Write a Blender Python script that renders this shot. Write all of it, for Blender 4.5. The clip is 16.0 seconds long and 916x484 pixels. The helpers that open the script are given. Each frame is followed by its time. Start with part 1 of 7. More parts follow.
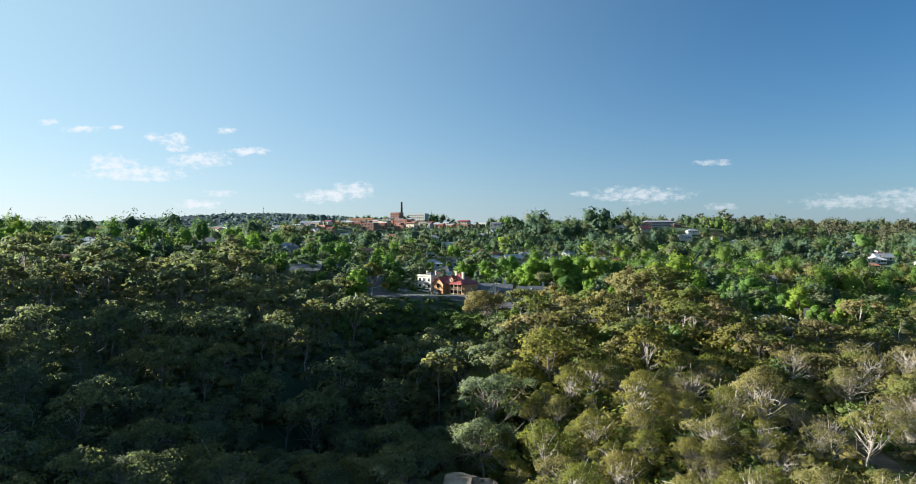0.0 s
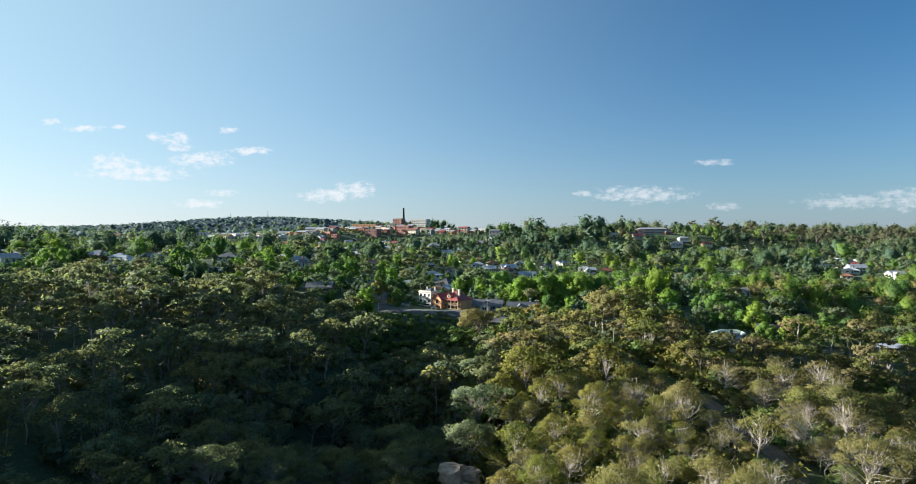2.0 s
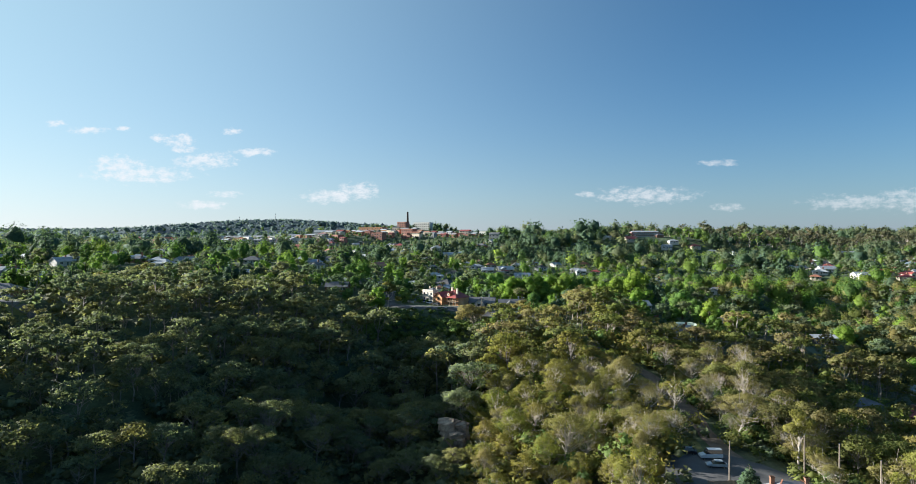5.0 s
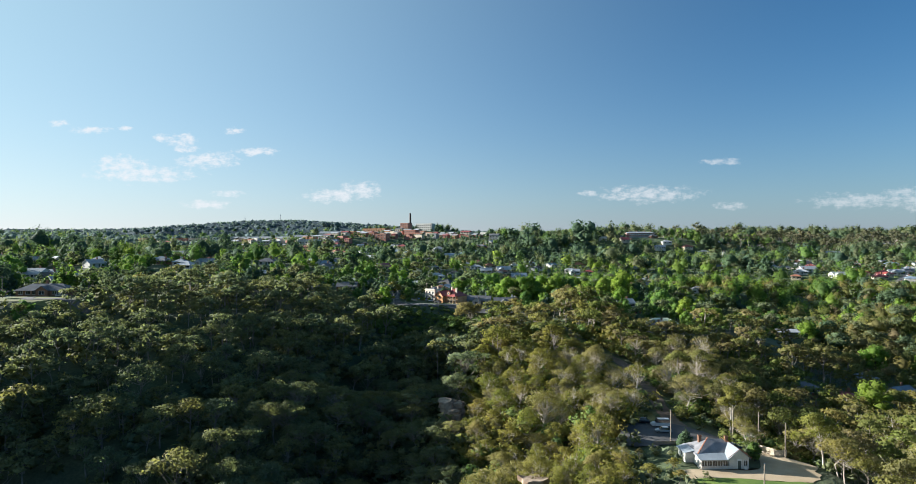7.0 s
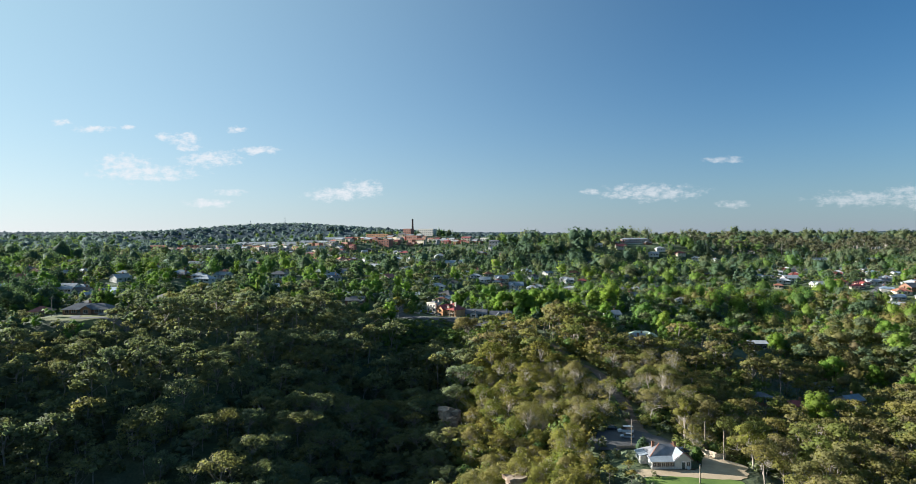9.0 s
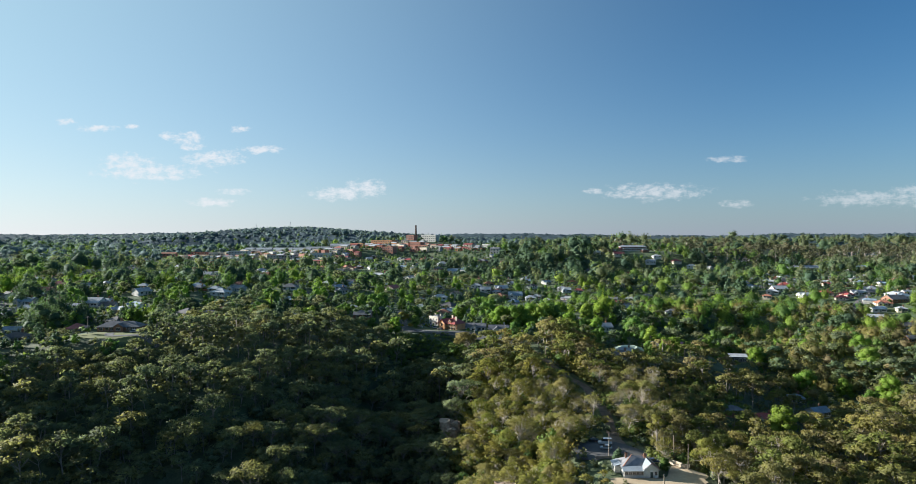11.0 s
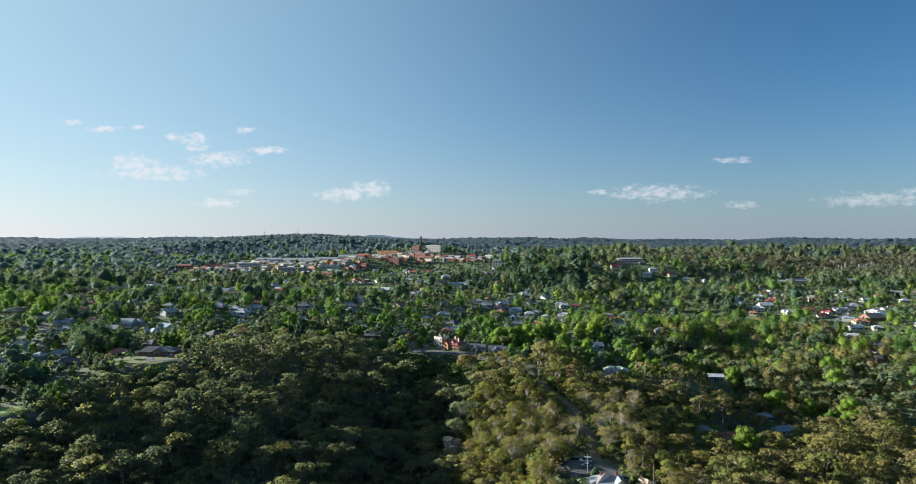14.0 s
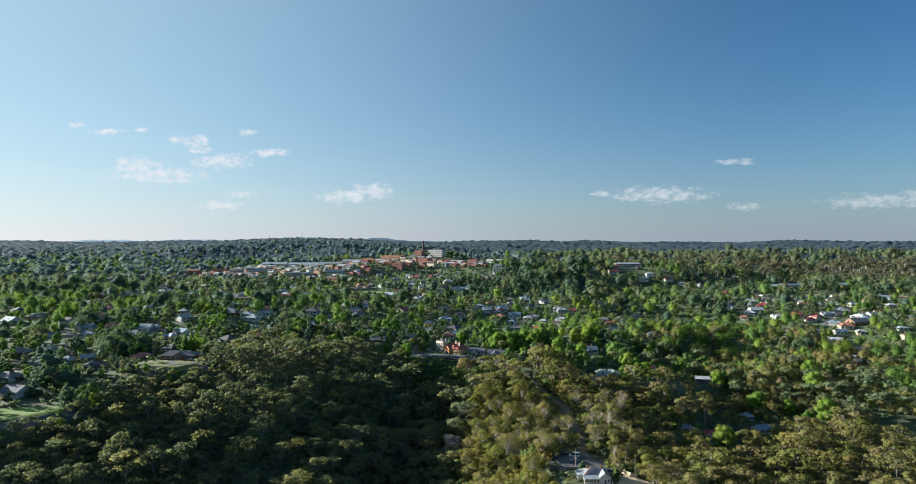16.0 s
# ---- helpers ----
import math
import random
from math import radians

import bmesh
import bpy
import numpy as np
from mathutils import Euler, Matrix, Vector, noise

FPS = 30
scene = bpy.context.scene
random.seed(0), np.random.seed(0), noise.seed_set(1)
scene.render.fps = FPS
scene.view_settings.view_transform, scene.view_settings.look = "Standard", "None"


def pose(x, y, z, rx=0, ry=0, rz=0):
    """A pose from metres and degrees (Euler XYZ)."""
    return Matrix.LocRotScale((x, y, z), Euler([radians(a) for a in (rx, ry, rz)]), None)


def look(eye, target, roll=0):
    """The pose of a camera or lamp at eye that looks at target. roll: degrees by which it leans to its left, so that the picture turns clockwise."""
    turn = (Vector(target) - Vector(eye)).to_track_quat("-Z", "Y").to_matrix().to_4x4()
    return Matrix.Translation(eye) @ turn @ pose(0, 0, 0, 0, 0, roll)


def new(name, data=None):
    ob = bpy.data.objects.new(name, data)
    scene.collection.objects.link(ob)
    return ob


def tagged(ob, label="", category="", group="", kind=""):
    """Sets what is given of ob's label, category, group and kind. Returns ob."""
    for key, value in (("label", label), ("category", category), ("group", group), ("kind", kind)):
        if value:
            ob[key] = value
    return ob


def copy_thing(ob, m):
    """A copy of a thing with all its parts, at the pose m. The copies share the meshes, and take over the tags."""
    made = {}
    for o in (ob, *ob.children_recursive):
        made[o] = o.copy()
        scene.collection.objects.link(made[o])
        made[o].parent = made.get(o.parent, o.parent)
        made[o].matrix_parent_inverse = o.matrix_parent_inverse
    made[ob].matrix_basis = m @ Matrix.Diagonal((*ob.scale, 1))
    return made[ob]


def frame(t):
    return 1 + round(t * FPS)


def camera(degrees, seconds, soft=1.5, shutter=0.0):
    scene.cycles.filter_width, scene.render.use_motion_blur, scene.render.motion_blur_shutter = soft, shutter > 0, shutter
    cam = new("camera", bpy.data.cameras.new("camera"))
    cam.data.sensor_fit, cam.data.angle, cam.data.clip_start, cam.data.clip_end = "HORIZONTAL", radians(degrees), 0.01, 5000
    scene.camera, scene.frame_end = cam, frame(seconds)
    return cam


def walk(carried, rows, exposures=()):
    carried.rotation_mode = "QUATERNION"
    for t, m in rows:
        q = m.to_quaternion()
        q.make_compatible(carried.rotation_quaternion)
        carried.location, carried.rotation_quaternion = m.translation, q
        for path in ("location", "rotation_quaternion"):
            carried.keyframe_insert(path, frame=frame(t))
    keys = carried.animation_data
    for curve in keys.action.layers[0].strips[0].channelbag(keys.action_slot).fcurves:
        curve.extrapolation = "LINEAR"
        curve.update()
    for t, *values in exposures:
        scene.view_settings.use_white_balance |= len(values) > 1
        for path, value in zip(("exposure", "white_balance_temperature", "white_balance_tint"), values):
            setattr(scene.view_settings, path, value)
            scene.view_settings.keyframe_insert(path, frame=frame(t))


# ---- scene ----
cam = camera(74.0, 16.0, 0.7)
PATH = [
    (0.0, pose(0.00, 0.00, 60.00, 90.00, 0.00, 0.00)),
    (0.5, pose(0.54, -7.93, 62.30, 89.95, -0.01, 0.04)),
    (1.0, pose(1.10, -15.70, 64.77, 89.94, -0.02, 0.07)),
    (1.5, pose(1.59, -23.09, 67.10, 89.94, -0.03, 0.11)),
    (2.0, pose(2.17, -30.29, 69.27, 89.97, -0.05, 0.15)),
    (2.5, pose(2.72, -37.18, 70.98, 90.02, -0.07, 0.20)),
    (3.0, pose(3.22, -44.07, 71.69, 90.05, -0.07, 0.25)),
    (3.5, pose(3.63, -51.11, 71.75, 90.07, -0.06, 0.29)),
    (4.0, pose(4.08, -58.56, 71.70, 90.08, -0.04, 0.34)),
    (6.5, pose(6.29, -97.91, 72.54, 90.00, 0.05, 0.63)),
    (7.0, pose(6.89, -105.80, 74.26, 89.98, 0.07, 0.67)),
    (7.5, pose(7.43, -113.72, 76.78, 89.94, 0.08, 0.72)),
    (8.0, pose(8.02, -121.68, 79.75, 89.91, 0.10, 0.76)),
    (8.5, pose(8.59, -129.45, 82.98, 89.87, 0.11, 0.81)),
    (9.0, pose(9.22, -136.78, 86.31, 89.84, 0.11, 0.86)),
    (11.5, pose(11.45, -169.26, 102.15, 89.78, 0.02, 1.21)),
    (12.0, pose(11.76, -175.55, 105.37, 89.80, -0.01, 1.27)),
    (12.5, pose(12.14, -181.64, 108.64, 89.80, -0.04, 1.35)),
    (13.0, pose(12.62, -187.63, 112.07, 89.81, -0.05, 1.43)),
    (13.5, pose(13.03, -193.55, 115.39, 89.82, -0.04, 1.50)),
    (14.0, pose(13.39, -199.49, 118.53, 89.85, -0.03, 1.57)),
    (14.5, pose(13.78, -205.52, 121.19, 89.92, -0.03, 1.63)),
    (15.0, pose(14.22, -211.72, 123.07, 90.01, -0.02, 1.68)),
    (15.5, pose(14.76, -218.12, 124.02, 90.05, -0.01, 1.73)),
    (16.0, pose(15.33, -224.68, 124.29, 90.04, 0.02, 1.78)),
]
walk(cam, PATH, [(0.0, 1.9, 5850, 10), (16.0, 1.71, 5850, 10)])

# ---- sky and sun ----
SUN_TURN = 73.0    # degrees to the left of +y
SUN_HEIGHT = 15.9
sun_way = Vector((-math.sin(radians(SUN_TURN)) * math.cos(radians(SUN_HEIGHT)),
                  math.cos(radians(SUN_TURN)) * math.cos(radians(SUN_HEIGHT)), math.sin(radians(SUN_HEIGHT))))
world = bpy.data.worlds.new("sky")
scene.world = world
world.use_nodes = True
wn, wl = world.node_tree.nodes, world.node_tree.links
sky = wn.new("ShaderNodeTexSky")
sky.sky_type, sky.sun_disc = "NISHITA", False
sky.sun_elevation, sky.sun_rotation = radians(SUN_HEIGHT), radians(-SUN_TURN)
sky.altitude, sky.air_density, sky.dust_density, sky.ozone_density = 1000, 1.0, 0.75, 2.0


def sky_math(op, a, b=None):
    n = wn.new("ShaderNodeMath")
    n.operation = op
    for i, v in enumerate((a, b)):
        if v is not None:
            if hasattr(v, "links"):
                wl.new(v, n.inputs[i])
            else:
                n.inputs[i].default_value = v
    return n.outputs[0]


# small fair-weather clouds low over the hills: (aside, up, half width, half height), as slopes from +y
CLOUDS = [(-0.675, 0.197, 0.018, 0.005), (-0.622, 0.186, 0.038, 0.005), (-0.563, 0.188, 0.013, 0.004), (-0.570, 0.128, 0.046, 0.014),
          (-0.530, 0.112, 0.085, 0.013), (-0.502, 0.172, 0.016, 0.007), (-0.466, 0.168, 0.026, 0.010), (-0.461, 0.155, 0.022, 0.007),
          (-0.424, 0.135, 0.050, 0.012), (-0.381, 0.183, 0.016, 0.006), (-0.346, 0.150, 0.036, 0.007), (-0.172, 0.085, 0.036, 0.013),
          (-0.215, 0.076, 0.050, 0.010), (-0.427, 0.062, 0.042, 0.007), (-0.393, 0.080, 0.028, 0.005), (0.421, 0.131, 0.034, 0.005),
          (0.205, 0.079, 0.018, 0.005), (0.300, 0.078, 0.085, 0.012), (0.434, 0.058, 0.026, 0.006), (0.640, 0.066, 0.085, 0.011), (0.735, 0.070, 0.055, 0.018)]
place = wn.new("ShaderNodeTexCoord")
split = wn.new("ShaderNodeSeparateXYZ")
wl.new(place.outputs["Generated"], split.inputs[0])
ahead_y = sky_math("MAXIMUM", split.outputs[1], 0.02)
side, rise = sky_math("DIVIDE", split.outputs[0], ahead_y), sky_math("DIVIDE", split.outputs[2], ahead_y)
best = None
for cu, cv, hu, hv in CLOUDS:
    hu, hv = hu * 1.15, hv * 1.3
    du, dv = sky_math("MULTIPLY", sky_math("SUBTRACT", side, cu), 1 / hu), sky_math("MULTIPLY", sky_math("SUBTRACT", rise, cv), 1 / hv)
    e = sky_math("SUBTRACT", 1.0, sky_math("ADD", sky_math("MULTIPLY", du, du), sky_math("MULTIPLY", dv, dv)))
    best = e if best is None else sky_math("MAXIMUM", best, e)
flat = wn.new("ShaderNodeCombineXYZ")
wl.new(side, flat.inputs[0])
wl.new(sky_math("MULTIPLY", rise, 1.8), flat.inputs[1])
puff = wn.new("ShaderNodeTexNoise")
puff.inputs["Scale"].default_value, puff.inputs["Detail"].default_value, puff.inputs["Roughness"].default_value = 58, 9, 0.66
wl.new(flat.outputs[0], puff.inputs["Vector"])
shape = sky_math("ADD", sky_math("MULTIPLY", sky_math("MAXIMUM", best, -3.0), 0.22), sky_math("SUBTRACT", puff.outputs["Fac"], 0.52))
soft_edge = wn.new("ShaderNodeMapRange")
soft_edge.interpolation_type = "SMOOTHSTEP"
soft_edge.inputs["From Min"].default_value, soft_edge.inputs["From Max"].default_value = -0.02, 0.32
soft_edge.inputs["To Max"].default_value = 0.8
wl.new(shape, soft_edge.inputs["Value"])
cloudy = wn.new("ShaderNodeMix")
cloudy.data_type = "RGBA"
tone = wn.new("ShaderNodeHueSaturation")
tone.inputs["Saturation"].default_value = 1.18
wl.new(sky.outputs[0], tone.inputs["Color"])
thin = wn.new("ShaderNodeMapRange")
thin.inputs["From Min"].default_value, thin.inputs["From Max"].default_value = 0.0, 0.5
thin.inputs["To Min"].default_value, thin.inputs["To Max"].default_value = 1.0, 0.55
wl.new(side, thin.inputs["Value"])
wl.new(sky_math("MULTIPLY", soft_edge.outputs[0], thin.outputs[0]), cloudy.inputs[0])


def sky_mix(fac, a, b, kind="MIX"):
    n = wn.new("ShaderNodeMix")
    n.data_type, n.blend_type = "RGBA", kind
    for i, v in ((0, fac), (6, a), (7, b)):
        if hasattr(v, "links"):
            wl.new(v, n.inputs[i])
        else:
            n.inputs[i].default_value = v if isinstance(v, (int, float)) else (*v, 1)
    return n.outputs[2]


# thin summer haze: paler towards the sun and down to the horizon
near_sun = wn.new("ShaderNodeVectorMath")
near_sun.operation = "DOT_PRODUCT"
near_sun.inputs[1].default_value = sun_way
wl.new(place.outputs["Generated"], near_sun.inputs[0])
glow = sky_math("POWER", sky_math("MAXIMUM", sky_math("MULTIPLY", sky_math("ADD", near_sun.outputs["Value"], 0.28), 0.9), 0.0), 2.0)
low = sky_math("POWER", 2.718, sky_math("MULTIPLY", sky_math("MAXIMUM", split.outputs[2], 0.0), -10.5))
air = sky_mix(1.0, tone.outputs[0], (0.53, 0.75, 0.8), "MULTIPLY")
air = sky_mix(sky_math("MINIMUM", sky_math("MULTIPLY", glow, 0.6), 0.75), air, (4.55, 5.95, 5.75))
haze = sky_mix(sky_math("MINIMUM", glow, 1.0), (2.5, 2.68, 3.08), (6.9, 6.5, 6.1))
air = sky_mix(sky_math("MULTIPLY", low, 0.93), air, haze)
wl.new(air, cloudy.inputs[6])
cloudy.inputs[7].default_value = (6.6, 6.3, 5.95, 1)
wl.new(cloudy.outputs[2], wn["Background"].inputs[0])
wn["Background"].inputs[1].default_value = 0.041
sun = new("sun", bpy.data.lights.new("sun", "SUN"))
sun.data.energy, sun.data.angle, sun.data.color = 4.2, radians(0.6), (1.0, 0.92, 0.78)
sun.matrix_world = look(sun_way * 500, (0, 0, 0))

# ---- lie of the land: spot heights fitted to the camera's view, joined smoothly ----
VALLEY = [(-20, 120, 9), (-14, 180, 20), (-15, 60, 1), (-10, 0, -6), (2, 92, 10), (0, -80, -14), (2, 218, 33),
          (-60, 90, 18), (-60, 150, 32), (-100, 110, 34), (-100, 60, 18), (-90, 30, 5), (-135, 100, 35),
          (-165, 45, 24), (-125, 150, 45), (-83, 198, 44), (-45, 182, 35), (-110, -20, -2), (-200, -30, 8)]
SPUR = [(45, 110, 25), (58, 64, 22.5), (66, 37, 22), (62, 4, 18), (50, -60, 4), (48, 165, 32), (25, 140, 25), (30, 85, 17),
        (20, 60, 7), (78, 110, 24), (64, 140, 28), (105, 60, 15), (125, 90, 14), (100, 130, 24), (106, 205, 30), (124, 208, 31),
        (75, 210, 35), (160, 75, 6), (190, 110, 7), (205, 180, 10), (198, 249, 17.5), (235, 305, 17), (180, 40, 6), (160, -40, 0)]
EAST = [(250, 240, 21), (280, 190, 19), (232, 130, 9), (330, 280, 29), (320, 363, 34), (415, 413, 44), (344, 488, 46), (264, 400, 30),
        (430, 250, 40), (113, 355, 36), (185, 362, 36), (51, 425, 36), (60, 575, 47), (-27, 492, 49), (-115, 506, 50), (-143, 553, 57),
        (273, 655, 42), (450, 600, 48), (667, 802, 50), (560, 560, 52), (300, 40, 15), (480, 60, 40)]
WEST = [(-5, 240, 40), (-30, 222, 39), (25, 235, 38), (-172, 148, 51.5), (-237, 121, 48), (-205, 131, 49), (-240, 214, 52), (-290, 200, 51),
        (-130, 232, 51), (-75, 266, 47), (-173, 366, 58), (-238, 339, 60), (-335, 374, 60), (-158, 446, 57), (-225, 528, 62), (-200, 74, 43),
        (-260, 60, 40), (-420, 150, 45), (-420, 560, 62), (-600, 400, 60)]
TOWN = [(-96, 1010, 96), (-30, 930, 84), (5, 880, 80), (-52, 800, 66), (125, 1090, 68), (214, 919, 67), (277, 838, 81), (397, 1000, 68),
        (590, 1180, 80), (740, 1143, 66), (-170, 930, 85), (-300, 900, 74), (-450, 800, 70), (-120, 720, 60), (600, 1320, 86), (850, 1350, 84),
        (350, 1250, 84), (60, 1300, 84)]
FAR = [(-600, 1650, 137), (-470, 1700, 141), (-300, 1780, 106), (-800, 1700, 98), (-600, 1200, 76), (-1000, 1250, 74), (-1500, 1900, 100), (-2600, 3000, 104),
       (-900, 2600, 105), (0, 2000, 85), (0, 3200, 104), (1500, 3000, 100), (100, 4300, 118), (-1300, 4200, 128), (1600, 4300, 116), (-3200, 3600, 116),
       (3000, 3400, 108), (1300, 1900, 84), (2000, 1000, 66), (-1500, 400, 60), (1400, 200, 55), (-500, -400, 25), (500, -400, 25), (0, -900, 30)]
SPOTS = np.array(VALLEY + SPUR + EAST + WEST + TOWN + FAR, float)
# level pads: yard and car park, bend of the road, lawns, playing field
PADS = [(72, 32, 22.0, 15), (57, 60, 22.2, 9), (-6, 243, 39.6, 17), (-168, 143, 51.6, 15), (-136, 596, 57, 26), (-205, 64, 42, 9), (177, 217, 23.5, 9),
        (107, 206, 30.5, 9), (123, 210, 31, 6), (277, 838, 80.6, 24)]
SOFT = np.where(np.hypot(SPOTS[:, 0], SPOTS[:, 1] - 100) < 330, 16.0, 45.0)
SOFT[np.hypot(SPOTS[:, 0], SPOTS[:, 1]) > 1400] = 260.0


def land(x, y):
    """Height of the bare ground."""
    x, y = np.atleast_1d(np.asarray(x, float)), np.atleast_1d(np.asarray(y, float))
    w = ((x[:, None] - SPOTS[:, 0]) ** 2 + (y[:, None] - SPOTS[:, 1]) ** 2 + SOFT ** 2)
    w = SOFT ** 1.2 / w ** 2.3
    z = (w * SPOTS[:, 2]).sum(1) / w.sum(1)
    far = np.clip((np.hypot(x, y) - 900) / 1500, 0, 1)
    z += far * (9 * np.sin(x / 310 + 1.3 * np.sin(y / 420)) + 7 * np.sin(y / 260 + x / 530) + 6 * np.sin(x / 140 + 2) * np.sin(y / 170))
    for px, py, pz, r in PADS:
        k = np.clip((np.hypot(x - px, y - py) - r) / (0.8 * r), 0, 1)
        k = k * k * (3 - 2 * k)
        z = pz + (z - pz) * k
    return z


def land1(x, y):
    return float(land([x], [y])[0])


# ---- materials ----
def material(name):
    m = bpy.data.materials.new(name)
    m.use_nodes = True
    m.node_tree.nodes.clear()
    return m, m.node_tree.nodes, m.node_tree.links


def ramp(nodes, stops):
    r = nodes.new("ShaderNodeValToRGB")
    els = r.color_ramp.elements
    while len(els) < len(stops):
        els.new(0.5)
    for e, (p, c) in zip(els, stops):
        e.position, e.color = p, (*c, 1)
    return r


def mixed(nodes, links, kind, fac, a, b):
    """A colour mix; fac, a and b are sockets or values."""
    n = nodes.new("ShaderNodeMix")
    n.data_type, n.blend_type = "RGBA", kind
    for i, v in ((0, fac), (6, a), (7, b)):
        if hasattr(v, "links"):
            links.new(v, n.inputs[i])
        else:
            n.inputs[i].default_value = v if isinstance(v, (int, float)) else (*v, 1)
    return n.outputs[2]


def noise_at(nodes, links, scale, detail=4.0, space="Object", rough=0.55):
    tc = nodes.new("ShaderNodeTexCoord")
    n = nodes.new("ShaderNodeTexNoise")
    n.inputs["Scale"].default_value, n.inputs["Detail"].default_value, n.inputs["Roughness"].default_value = scale, detail, rough
    links.new(tc.outputs[space], n.inputs["Vector"])
    return n


def surface(name, dark, light, scale=1.0, fine=8.0, rough=0.8, metal=0.0, bump=0.15, spec=0.4, each=0.12):
    """A plain solid surface: two tones in large stains and fine grain, a shift of tone from piece to piece, and fine relief."""
    m, nodes, links = material(name)
    out, bsdf = nodes.new("ShaderNodeOutputMaterial"), nodes.new("ShaderNodeBsdfPrincipled")
    a, b = noise_at(nodes, links, scale), noise_at(nodes, links, fine, 6)
    r = ramp(nodes, [(0.3, dark), (0.7, light)])
    links.new(a.outputs["Fac"], r.inputs[0])
    g = ramp(nodes, [(0.25, (0.78,) * 3), (0.75, (1.08,) * 3)])
    links.new(b.outputs["Fac"], g.inputs[0])
    col = mixed(nodes, links, "MULTIPLY", 1.0, r.outputs[0], g.outputs[0])
    info = nodes.new("ShaderNodeObjectInfo")
    h = ramp(nodes, [(0.0, (1 - each,) * 3), (1.0, (1.0,) * 3)])
    links.new(info.outputs["Random"], h.inputs[0])
    col = mixed(nodes, links, "MULTIPLY", 1.0, col, h.outputs[0])
    links.new(col, bsdf.inputs["Base Color"])
    bsdf.inputs["Roughness"].default_value, bsdf.inputs["Metallic"].default_value = rough, metal
    bsdf.inputs["Specular IOR Level"].default_value = spec
    if bump:
        bp = nodes.new("ShaderNodeBump")
        bp.inputs["Strength"].default_value, bp.inputs["Distance"].default_value = bump, 0.05
        links.new(b.outputs["Fac"], bp.inputs["Height"])
        links.new(bp.outputs[0], bsdf.inputs["Normal"])
    links.new(bsdf.outputs[0], out.inputs[0])
    return m


def foliage(name, tones, tip, through_light=0.35, rough=0.75):
    """Leaves: tone from tree to tree (attribute 'tint' or the object's own random), from clump to clump and leaf to leaf,
    with some light passing through."""
    m, nodes, links = material(name)
    out = nodes.new("ShaderNodeOutputMaterial")
    at = nodes.new("ShaderNodeAttribute")
    at.attribute_name = "tint"
    info, geo = nodes.new("ShaderNodeObjectInfo"), nodes.new("ShaderNodeNewGeometry")
    add = nodes.new("ShaderNodeMath")
    add.operation = "ADD"
    links.new(at.outputs["Fac"], add.inputs[0])
    links.new(info.outputs["Random"], add.inputs[1])
    fr = nodes.new("ShaderNodeMath")
    fr.operation = "FRACT"
    links.new(add.outputs[0], fr.inputs[0])
    r = ramp(nodes, [(i / (len(tones) - 1), tuple(1.15 * v for v in c)) for i, c in enumerate(tones)])
    links.new(fr.outputs[0], r.inputs[0])
    clump = noise_at(nodes, links, 0.35, 3)
    cr = ramp(nodes, [(0.32, (0.75,) * 3), (0.7, (1.25,) * 3)])
    links.new(clump.outputs["Fac"], cr.inputs[0])
    col = mixed(nodes, links, "MULTIPLY", 1.0, r.outputs[0], cr.outputs[0])
    leaf = ramp(nodes, [(0.0, (0.8,) * 3), (1.0, (1.18,) * 3)])
    links.new(geo.outputs["Random Per Island"], leaf.inputs[0])
    col = mixed(nodes, links, "MULTIPLY", 1.0, col, leaf.outputs[0])
    grain = noise_at(nodes, links, 1.7, 5, rough=0.7)
    gr = ramp(nodes, [(0.34, (0.84,) * 3), (0.66, (1.14,) * 3)])
    links.new(grain.outputs["Fac"], gr.inputs[0])
    col = mixed(nodes, links, "MULTIPLY", 1.0, col, gr.outputs[0])
    pick = ramp(nodes, [(0.8, (0, 0, 0)), (1.0, (0.35,) * 3)])
    links.new(geo.outputs["Random Per Island"], pick.inputs[0])
    col = mixed(nodes, links, "MIX", pick.outputs[0], col, tip)
    d, tr, mx = nodes.new("ShaderNodeBsdfPrincipled"), nodes.new("ShaderNodeBsdfTranslucent"), nodes.new("ShaderNodeMixShader")
    d.inputs["Roughness"].default_value, d.inputs["Specular IOR Level"].default_value = rough, 0.12
    links.new(col, d.inputs["Base Color"])
    links.new(mixed(nodes, links, "MULTIPLY", 1.0, col, (1.35, 1.4, 0.8)), tr.inputs["Color"])
    mx.inputs[0].default_value = through_light
    links.new(d.outputs[0], mx.inputs[1])
    links.new(tr.outputs[0], mx.inputs[2])
    links.new(mx.outputs[0], out.inputs[0])
    return m


